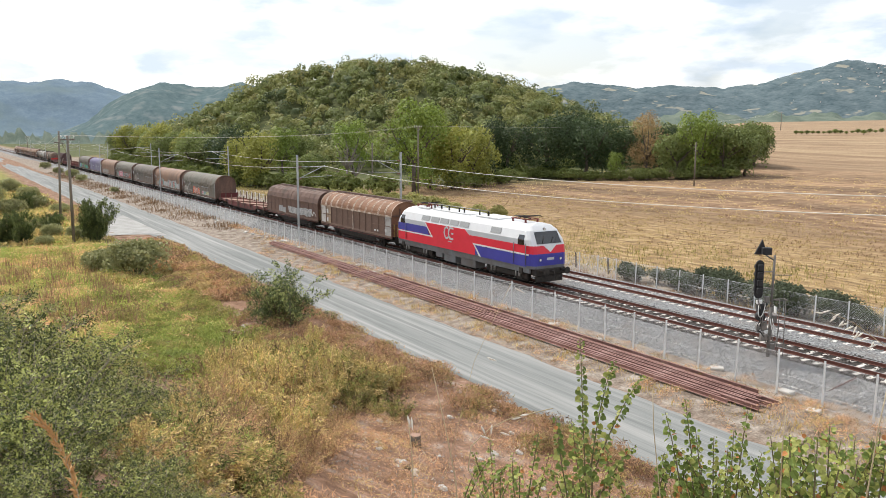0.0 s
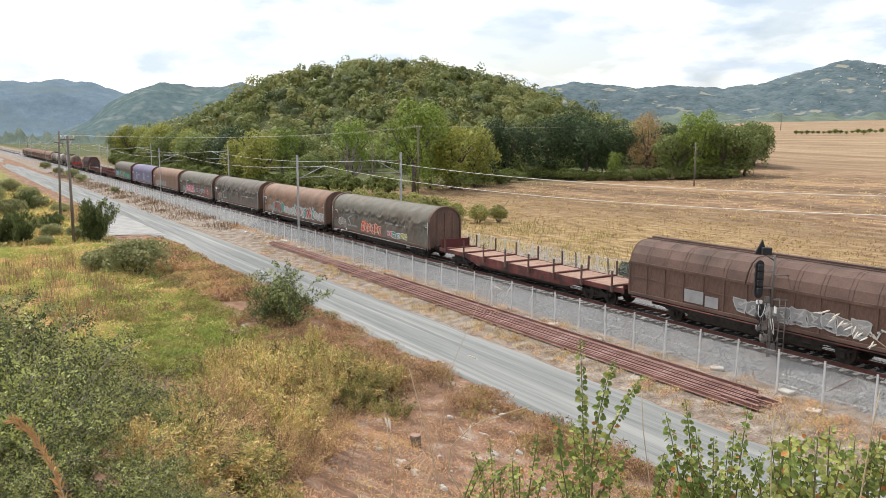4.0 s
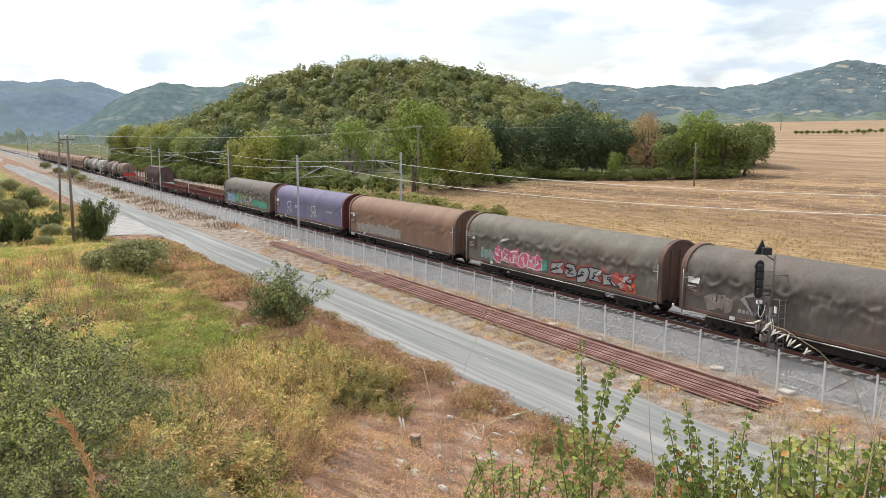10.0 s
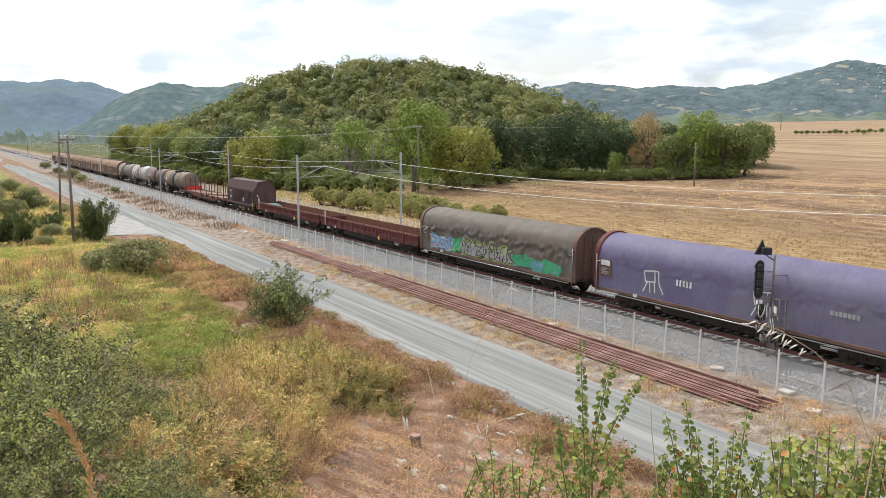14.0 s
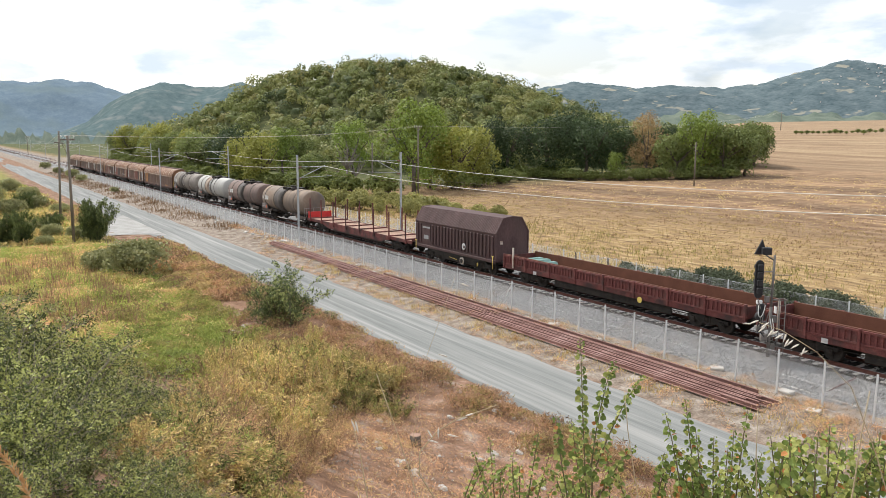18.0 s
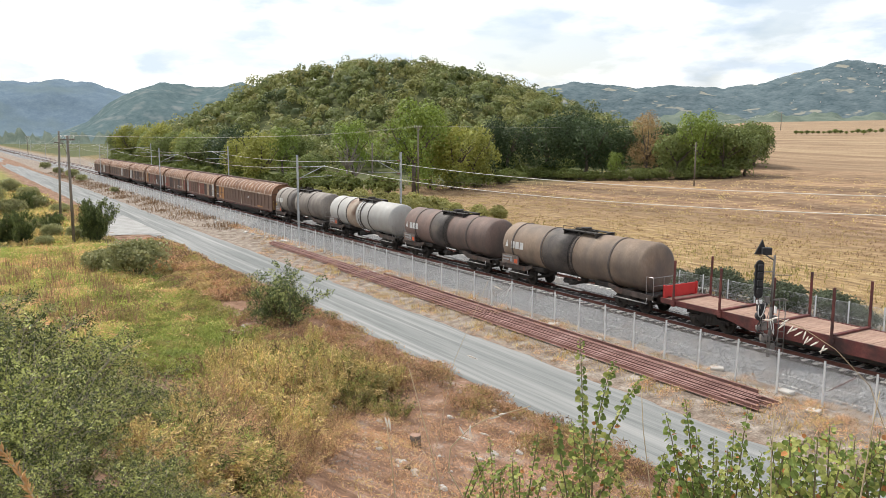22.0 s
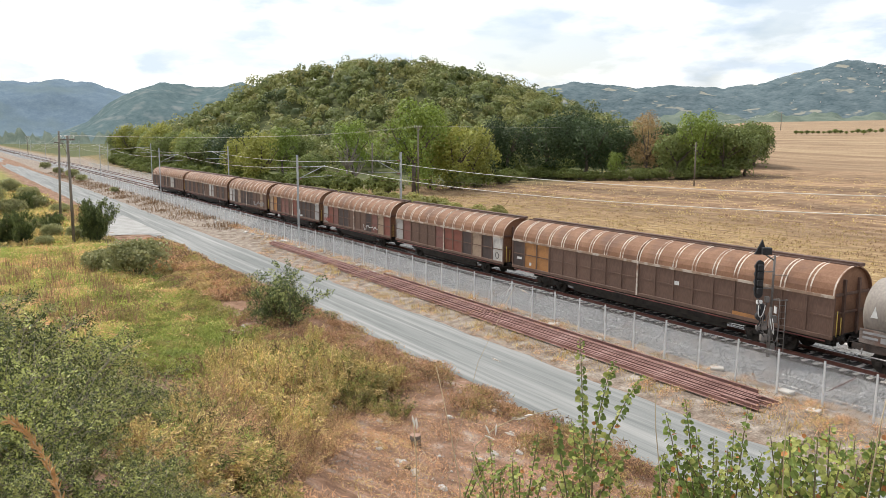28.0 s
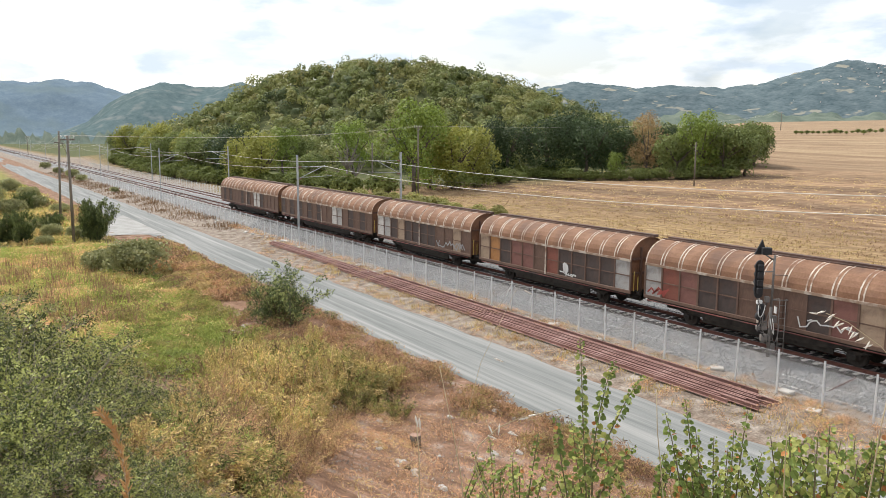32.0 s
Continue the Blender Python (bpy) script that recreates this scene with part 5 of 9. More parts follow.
# ---- the electric locomotive ----
def locomotive():
    c = -48.0
    ob = thing("electric_locomotive", pose(c, RAIL_Y, 0), "red, white and blue electric locomotive hauling the freight train", "locomotive")
    TRAIN.append((ob, c))
    # half section: side, shoulder, roof
    sec = [(1.46, 1.16), (1.50, 1.36), (1.50, 2.04), (1.50, 2.14), (1.50, 2.66), (1.50, 3.02), (1.30, 3.58), (1.05, 3.86), (0.6, 3.98), (0.0, 4.02)]
    ring = [(-y, z) for y, z in sec] + [(y, z) for y, z in sec[-2::-1]]

    def end_x(z):
        return 9.12 if z < 2.1 else 9.12 - 0.10 * (z - 2.1) / 0.6 if z < 2.7 else 9.02 - 0.62 * (z - 2.7) / 1.0 if z < 3.7 else 8.40 - 0.5 * (z - 3.7) / 0.3
    stations = [(-1, 0.74), (-0.988, 0.88), (-0.968, 0.96), (-0.94, 1.0)] + [(x, 1.0) for x in (-0.6, -0.3, 0, 0.3, 0.6)] + [(0.94, 1.0), (0.968, 0.96), (0.988, 0.88), (1, 0.74)]
    bm = bmesh.new()
    rows = []
    for u, w in stations:
        rows.append([bm.verts.new((u * end_x(z), y * w, z)) for y, z in ring])
    for i in range(len(rows) - 1):
        for j in range(len(ring) - 1):
            f = bm.faces.new((rows[i][j], rows[i + 1][j], rows[i + 1][j + 1], rows[i][j + 1]))
            z = (ring[j][1] + ring[j + 1][1]) / 2
            u = (stations[i][0] + stations[i + 1][0]) / 2
            k = 0
            if z < 1.3:
                k = 4
            elif z < 2.1:
                k = 2 if u > 0 else 1
            elif z < 2.15:
                k = 0
            elif z < 2.66:
                k = 1 if u > 0 else 2
            elif z < 3.3:
                k = 3 if abs(u) < 0.95 else 0
            f.material_index = k
    n = len(ring)
    for i, sgn in ((0, 1), (len(rows) - 1, -1)):
        for j in range(n // 2):
            q = [rows[i][j], rows[i][j + 1], rows[i][n - 2 - j], rows[i][n - 1 - j]]
            if j == n // 2 - 1:
                q = [q[0], q[1], q[3]]
            f = bm.faces.new(q)
            z = (ring[j][1] + ring[j + 1][1]) / 2
            f.material_index = 4 if z < 1.3 else 2 if z < 2.1 else 0 if z < 2.15 else 1 if z < 2.66 else 0
    bmesh.ops.recalc_face_normals(bm, faces=bm.faces)
    part("body", bm, [m_white, m_red, m_blue, m_grey_p, m_skirt], ob)
    # livery on both long sides
    for s in (-1, 1):
        y = -1.503 if s < 0 else 1.509
        plate_on(ob, "livery_panel", [[(-4.35, 3.02), (-3.15, 1.30), (2.62, 1.30), (2.62, 2.62), (1.90, 2.62), (1.30, 3.02)]], m_red, y, label="bright red livery panel")
        plate_on(ob, "livery_panel", [[(2.625, 2.67), (8.6, 2.67), (8.6, 2.12), (2.625, 2.12)]], m_red, y, label="bright red livery band")
        plate_on(ob, "livery_panel", [[(-8.6, 1.30), (-3.17, 1.30), (-3.65, 1.98), (-8.6, 1.98)]], m_red, y, label="bright red livery band")
        plate_on(ob, "livery_panel", [[(2.75, 2.0), (8.5, 2.0), (8.5, 1.28), (3.3, 1.28)]], m_blue, y, label="deep blue livery band")
        plate_on(ob, "livery_panel", [[(-8.6, 2.08), (-3.55, 2.08), (-4.0, 2.68), (-8.6, 2.68)]], m_blue, y, label="deep blue livery band")
        y2 = y - 0.008 if s < 0 else y + 0.008
        plate_on(ob, "white_stripe", [[(2.30, 2.14), (8.75, 2.14), (8.75, 2.03), (2.40, 2.03)], [(2.32, 2.14), (2.52, 2.14), (3.35, 1.28), (3.14, 1.28)]], m_white, y2)
        plate_on(ob, "white_stripe", [[(-8.75, 2.06), (-3.2, 2.06), (-3.2, 1.96), (-8.75, 1.96)], [(-4.40, 2.98), (-4.24, 2.98), (-3.15, 1.96), (-3.32, 1.96)]], m_white, y2)
        # emblem: two open rings
        rings = []
        for cx, a0, a1 in ((-1.15, 60, 330), (-0.55, 90, 270)):
            rings += stroke([(cx + 0.34 * math.cos(radians(a)), 2.52 + 0.42 * math.sin(radians(a))) for a in range(a0, a1 + 1, 30)], 0.15)
        rings += [rect(-0.55, -0.22, 2.85, 2.98), rect(-0.55, -0.22, 2.06, 2.19), rect(-0.50, -0.22, 2.46, 2.58), rect(-0.95, -0.45, 1.86, 1.93)]
        plate_on(ob, "emblem", rings, m_grey_p, y2 - 0.004 if s < 0 else y2 + 0.004)
        # cab doors, door windows, rails
        for x in (-7.9, 7.9):
            plate_on(ob, "cab_window", [[(x - 0.33, 2.66), (x + 0.33, 2.66), (x + 0.33, 3.02), (x - 0.33, 3.02)], [(x - 0.33, 3.02), (x + 0.33, 3.02), (x + 0.28, 3.32), (x - 0.28, 3.32)]], m_glass, y2, z_to_y=lambda px, pz, s=s: s * (1.508 - max(0, pz - 3.02) * 0.357))
            for dx in (-0.75, 0.55):
                part("handrail", tubes(((x + dx, s * 1.54, 1.4), (x + dx, s * 1.54, 2.75), 0.025)), m_skirt, ob)
            part("cab_step", boxes((x - 0.2, x + 0.2, min(s * 1.3, s * 1.5), max(s * 1.3, s * 1.5), 0.75, 1.15), bevel=0.03), m_black, ob)
    # roof grilles, on the sloping shoulder
    for s in (-1, 1):
        for x in (-4.35, -2.95, -1.6, -0.25, 1.1, 5.0):
            bm = bmesh.new()
            q = [bm.verts.new((x + dx, s * (yy + 0.012), zz)) for dx, yy, zz in ((-0.58, 1.455, 3.15), (0.58, 1.455, 3.15), (0.58, 1.325, 3.52), (-0.58, 1.325, 3.52))]
            bm.faces.new(q)
            r = bmesh.ops.extrude_face_region(bm, geom=bm.faces[:])
            bmesh.ops.translate(bm, verts=[v for v in r["geom"] if isinstance(v, bmesh.types.BMVert)], vec=(0, s * 0.02, 0.008))
            bmesh.ops.recalc_face_normals(bm, faces=bm.faces)
            part("air_grille", bm, m_grille, ob)
    # windscreens, headlights, front rails
    for e in (-1, 1):
        def on_end(y, z, out=0.03):
            return (e * (end_x(z) + out), y, z)
        bm = bmesh.new()
        pts = [(-1.02, 2.78), (1.02, 2.78), (0.94, 3.52), (-0.94, 3.52)]
        v = [bm.verts.new(on_end(y, z)) for y, z in pts] + [bm.verts.new(on_end(y, z, -0.05)) for y, z in pts]
        for q in ((0, 1, 2, 3), (7, 6, 5, 4), (0, 4, 5, 1), (1, 5, 6, 2), (2, 6, 7, 3), (3, 7, 4, 0)):
            bm.faces.new([v[i] for i in q])
        bmesh.ops.recalc_face_normals(bm, faces=bm.faces)
        part("windscreen", bm, m_glass, ob)
        part("wiper", tubes((on_end(0.1, 2.8, 0.05), on_end(0.5, 3.2, 0.05), 0.015), (on_end(-0.6, 2.8, 0.05), on_end(-0.3, 3.2, 0.05), 0.015)), m_black, ob)
        bm = bmesh.new()
        v = [bm.verts.new(on_end(y, z, 0.012)) for y, z in ((-0.55, 2.68), (0.55, 2.68), (0.0, 2.22))]
        bm.faces.new(v)
        r = bmesh.ops.extrude_face_region(bm, geom=bm.faces[:])
        bmesh.ops.translate(bm, verts=[q for q in r["geom"] if isinstance(q, bmesh.types.BMVert)], vec=(e * 0.01, 0, 0))
        bmesh.ops.recalc_face_normals(bm, faces=bm.faces)
        part("nose_chevron", bm, m_white, ob)
        plate = [(-0.30, 1.72), (0.30, 1.72), (0.30, 1.88), (-0.30, 1.88)]
        bm = bmesh.new()
        bm.faces.new([bm.verts.new(on_end(y, z, 0.02)) for y, z in plate])
        part("emblem", bm, m_grey_p, ob)
        for y, z in ((-0.85, 1.75), (0.85, 1.75), (0.0, 3.66)):
            bm = bmesh.new()
            tube(bm, on_end(y, z, -0.05), on_end(y, z, 0.03), 0.10, n=14)
            tube(bm, on_end(y, z, 0.03), on_end(y, z, 0.045), 0.075, n=14, slot=1)
            part("headlight", bm, [m_skirt, m_lamp], ob)
        bm = boxes((min(e * 8.8, e * 9.2), max(e * 8.8, e * 9.2), -1.25, 1.25, 0.72, 1.18), (min(e * 8.9, e * 9.14), max(e * 8.9, e * 9.14), -1.1, 1.1, 0.28, 0.72), bevel=0.05)
        part("buffer_beam", bm, m_black, ob)
    buffers(ob, 9.2, 0.62)
    # skirts and boxes below the frame
    for s in (-1, 1):
        y0, y1 = sorted((s * 1.44, s * 1.30))
        part("skirt", boxes((-8.75, 8.75, y0, y1, 0.86, 1.20), bevel=0.02), m_skirt, ob)
        y0, y1 = sorted((s * 1.40, s * 0.5))
        for x0, x1, z0 in ((-1.7, -0.1, 0.32), (0.6, 2.5, 0.30), (-2.9, -2.0, 0.5)):
            part("equipment_box", boxes((x0, x1, y0, y1, z0, 0.9), bevel=0.05), m_skirt, ob)
        for x0 in (-7.4, -4.6, 4.6, 7.4):
            part("damper", tubes(((x0 - 0.25, s * 1.28, 0.45), (x0 - 0.25, s * 1.28, 0.95), 0.07), ((x0 + 0.15, s * 1.28, 0.5), (x0 + 0.15, s * 1.28, 0.95), 0.09)), m_steel, ob)
    part("underframe", boxes((-8.95, 8.95, -1.1, 1.1, 0.75, 1.2)), m_black, ob)
    for x in (-6.0, 6.0):
        b = part("bogie", boxes((x - 2.3, x + 2.3, -1.24, -1.08, 0.42, 0.80), (x - 2.3, x + 2.3, 1.08, 1.24, 0.42, 0.80), (x - 0.4, x + 0.4, -1.1, 1.1, 0.4, 0.8),
                                (x - 1.75, x - 1.25, -1.3, -1.1, 0.3, 0.75), (x + 1.25, x + 1.75, -1.3, -1.1, 0.3, 0.75), bevel=0.03), m_black, ob)
        for dx in (-1.5, 1.5):
            axle(b, x + dx, 0.56)
    # roof: walkway, insulators, busbar, pantographs
    part("roof_hatch", boxes((-6.6, -4.9, -0.85, 0.85, 3.95, 4.08), (-4.4, 0.9, -0.75, 0.75, 3.96, 4.06), (1.6, 4.6, -0.8, 0.8, 3.95, 4.07), bevel=0.03), m_white, ob, "white raised roof hatches")
    for x in (-5.3, -4.9, -4.4, -3.4, -2.3, -0.9, -0.2, 1.8, 2.9):
        bm = tubes(((x, -0.55, 4.0), (x, -0.55, 4.38), 0.045))
        for z in (4.1, 4.18, 4.26, 4.34):
            tube(bm, (x, -0.55, z), (x, -0.55, z + 0.03), 0.085, n=10)
        part("insulator", bm, m_panto if x < -4.5 else m_black, ob)
    part("roof_busbar", tubes(((-5.4, -0.55, 4.42), (3.0, -0.55, 4.42), 0.025)), m_steel, ob)
    for x in (-6.4, 6.4):
        bm = tubes(((x - 0.8, -0.55, 4.20), (x + 0.8, -0.55, 4.20), 0.03), ((x - 0.8, 0.55, 4.20), (x + 0.8, 0.55, 4.20), 0.03), ((x - 0.8, -0.55, 4.20), (x - 0.8, 0.55, 4.20), 0.03), ((x + 0.8, -0.55, 4.20), (x + 0.8, 0.55, 4.20), 0.03))
        p = part("pantograph", bm, m_panto, ob, "dark red folded pantograph")
        for dx in (-0.7, 0.7):
            for y in (-0.5, 0.5):
                bm = tubes(((x + dx, y, 3.92), (x + dx, y, 4.19), 0.05))
                for z in (3.99, 4.06, 4.13):
                    tube(bm, (x + dx, y, z), (x + dx, y, z + 0.025), 0.09, n=10)
                part("insulator", bm, m_panto, p)
        part("arm", tubes(((x + 0.6, 0, 4.24), (x - 1.0, 0, 4.30), 0.045), ((x - 1.0, -0.15, 4.32), (x + 0.5, -0.5, 4.36), 0.025), ((x - 1.0, 0.15, 4.32), (x + 0.5, 0.5, 4.36), 0.025)), m_black, p)
        part("contact_head", tubes(((x + 0.45, -0.75, 4.40), (x + 0.45, 0.75, 4.40), 0.03), ((x + 0.75, -0.75, 4.40), (x + 0.75, 0.75, 4.40), 0.03), ((x + 0.6, -0.75, 4.40), (x + 0.6, -0.98, 4.28), 0.02), ((x + 0.6, 0.75, 4.40), (x + 0.6, 0.98, 4.28), 0.02)), m_black, p)


locomotive()


# ---- covered wagons with sliding walls ----
def van_section(style):
    if style == "round":
        top = [(1.42 * math.cos(a), 2.95 + 1.2 * math.sin(a)) for a in np.linspace(0, math.pi, 15)]
    elif style == "hood":
        top = [(1.44, 2.90), (1.30, 3.35), (1.02, 3.78), (0.62, 4.0), (0, 4.06), (-0.62, 4.0), (-1.02, 3.78), (-1.30, 3.35), (-1.44, 2.90)]
    else:
        top = [(1.44, 3.05), (0.80, 4.12), (0, 4.2), (-0.80, 4.12), (-1.44, 3.05)]
    return top


def van(a, b, label, style="round", panels=7, patches=None, stripes=True, wall=None, roof=None, two_axle=True, marks=(), group="covered wagons"):
    wall, roof = wall or m_van, roof or m_roof
    ob, half = wagon("covered_wagon", a, b, label, "covered wagon", group)
    top = van_section(style)
    # core body, a little inside the panels
    core = [(-1.36, 1.14), (1.36, 1.14)] + [(y * 0.955, z - 0.03) for y, z in top]
    part("body", extrude_profile(bmesh.new(), core, -half + 0.22, half - 0.22), m_vandark, ob)
    # end walls with posts
    for e in (-1, 1):
        x0, x1 = sorted((e * (half - 0.30), e * (half - 0.18)))
        endp = [(-1.40, 1.12), (1.40, 1.12)] + [(y * 0.985, z - 0.01) for y, z in top]
        w = part("end_wall", extrude_profile(bmesh.new(), endp, x0, x1), roof if stripes else m_vandark, ob)
        bm = bmesh.new()
        for y in (-0.55, 0.55):
            box(bm, min(e * (half - 0.2), e * (half - 0.06)), max(e * (half - 0.2), e * (half - 0.06)), y - 0.06, y + 0.06, 1.1, 3.6)
        box(bm, min(e * (half - 0.2), e * (half - 0.1)), max(e * (half - 0.2), e * (half - 0.1)), -1.35, 1.35, 2.9, 3.02)
        box(bm, min(e * (half - 0.2), e * (half - 0.1)), max(e * (half - 0.2), e * (half - 0.1)), -1.35, 1.35, 2.1, 2.2)
        part("end_post", bm, m_vandark, w)
        part("end_rail", tubes(((e * (half + 0.02), -1.2, 1.2), (e * (half + 0.02), -1.2, 2.3), 0.02), ((e * (half + 0.02), -0.9, 1.2), (e * (half + 0.02), -0.9, 2.0), 0.02)), m_yellow, ob, "yellow shunter's grab rails")
    # roof in two sliding halves, each with its end rims and ribs
    n = panels
    step = (2 * half - 0.1) / (2 * n)
    for h in (-1, 1):
        x0, x1 = (-half + 0.02, -0.03) if h < 0 else (0.03, half - 0.02)
        outer = [(y, z) for y, z in top]
        inner = [(y * 0.97, z - 0.04) for y, z in top][::-1]
        rf = part("roof", extrude_profile(bmesh.new(), outer + inner, x0, x1), roof, ob)
        bm = bmesh.new()
        for k in range(n + 1):
            xr = x0 + (x1 - x0) * k / n
            for dx in ((-0.10, 0.10) if 0 < k < n else ((0.06,) if k == 0 else (-0.06,))):
                xr0 = xr + dx
                o = [(y * 1.006, z + 0.012) for y, z in top]
                i2 = [(y * 0.99, z - 0.01) for y, z in top][::-1]
                w2 = 0.032 if stripes else 0.028
                ra = [bm.verts.new((xr0 - w2, y, z)) for y, z in o]
                rb = [bm.verts.new((xr0 + w2, y, z)) for y, z in o]
                for q in range(len(o) - 1):
                    bm.faces.new((ra[q], rb[q], rb[q + 1], ra[q + 1]))
                rc = [bm.verts.new((xr0 - w2, y, z)) for y, z in i2[::-1]]
                rd = [bm.verts.new((xr0 + w2, y, z)) for y, z in i2[::-1]]
                for q in range(len(o) - 1):
                    bm.faces.new((ra[q], ra[q + 1], rc[q + 1], rc[q]))
                    bm.faces.new((rb[q + 1], rb[q], rd[q], rd[q + 1]))
        bmesh.ops.recalc_face_normals(bm, faces=bm.faces)
        part("roof_rib", bm, m_stripe if stripes else roof, rf, "pale worn roof ribs" if stripes else "")
        for s in (-1, 1):
            y0, y1 = sorted((s * (top[0][0] + 0.035), s * (top[0][0] - 0.02)))
            ez = top[0][1]
            part("eaves_rail", boxes((x0, x1, y0, y1, ez - 0.10, ez + 0.03)), m_eave if stripes else wall, rf)
    # guide rail along the ridge
    zt = max(z for _, z in top)
    part("ridge_rail", boxes((-half, half, 0.28, 0.62, zt - 0.05, zt + 0.10), (-half, half, -0.10, 0.0, zt - 0.02, zt + 0.05)), m_roofdark, ob)
    # wall panels and ribs
    z0, z1 = 1.22, top[0][1] - 0.10
    bm = bmesh.new()
    box(bm, -step / 2 + 0.03, step / 2 - 0.03, -0.02, 0.02, 0, z1 - z0)
    pane = bpy.data.meshes.new("wall_panel")
    bm.to_mesh(pane)
    bm.free()
    made = {}
    rib_me = bpy.data.meshes.new("wall_rib")
    bm = boxes((-0.05, 0.05, -0.0425, 0.0425, z0 - 0.06, z1 + 0.04))
    bm.to_mesh(rib_me)
    bm.free()
    rib_me.materials.append(wall)
    for s in (-1, 1):
        for k in range(2 * n):
            key = (patches or {}).get(k) if s < 0 else None
            mat = m_patch[key] if key else (wall if stripes else m_vandark)
            if mat.name not in made:
                q = pane.copy()
                q.materials.append(mat)
                made[mat.name] = q
            p = new("wall_panel", made[mat.name])
            p.parent = ob
            p.location = (-half + 0.05 + step * (k + 0.5), s * 1.385, z0)
        for k in range(2 * n + 1):
            if k == n:
                part("centre_rib", boxes((-0.10, 0.10, *sorted((s * 1.36, s * 1.445)), z0 - 0.06, z1 + 0.04)), wall, ob)
                continue
            o = new("wall_rib", rib_me)
            o.parent = ob
            o.location = (-half + 0.05 + step * k, s * 1.4025, 0)
        y0, y1 = sorted((s * 1.34, s * 1.46))
        part("waist_rail", boxes((-half + 0.05, half - 0.05, *sorted((s * 1.39, s * 1.425)), 2.02, 2.08)), wall, ob)
        part("sill", boxes((-half, half, y0, y1, 1.06, 1.24), bevel=0.015), wall, ob)
        part("floor_rail", tubes(((-half + 0.3, s * 1.47, 0.98), (half - 0.3, s * 1.47, 0.98), 0.03)), m_rust, ob)
    if stripes:
        part("centre_post", boxes((-0.05, 0.05, -1.475, -1.44, 1.1, 2.95)), m_stripe, ob)
    for shapes, m in marks:
        plate_on(ob, "marking", shapes, m, -1.448)
    underframe(ob, half - 0.15, deep=True)
    buffers(ob, half - 0.1, 0.62)
    if two_axle:
        axleguards(ob, (-half * 0.62, half * 0.62))
    else:
        for x in (-half * 0.70, half * 0.70):
            bogie(ob, x)
    return ob


def tags(seed, x0, x1, z0, z1, w=0.07):
    """Sprayed scrawl: a jagged line with loose ends."""
    r = random.Random(seed)
    pts, x = [], x0
    while x < x1:
        pts.append((x, r.uniform(z0, z1)))
        x += r.uniform(0.10, 0.32)
    out = stroke(pts, w)
    for k in range(3):
        x = r.uniform(x0, x1)
        out += stroke([(x, r.uniform(z0, z1)), (x + r.uniform(-0.5, 0.5), r.uniform(z0, z1))], w)
    return out


van(-73.0, -58.0, "rusty brown sliding-wall wagon with pale roof ribs and white panels", panels=6, patches={0: "white", 11: "grey", 1: "buff"},
    marks=[([rect(-6.0, -5.6, 2.2, 2.6), rect(-6.0, -5.6, 1.4, 1.75), rect(4.3, 4.6, 1.45, 1.6), rect(4.8, 5.1, 1.45, 1.6), rect(6.3, 6.6, 1.5, 1.8)], WHITE)])
van(-88.8, -73.8, "dark brown sliding-wall wagon with silver scrawl low on its side", style="hood", panels=6, stripes=False, wall=m_vandark, roof=m_roofdark,
    marks=[([rect(-3.6, -2.4, 1.35, 2.0), rect(-2.3, -1.5, 1.3, 1.85)], SILVER), (tags(4, 6.0, 6.9, 1.5, 2.0), WHITE)])
SCRAWLED = TRAIN[-1][0]


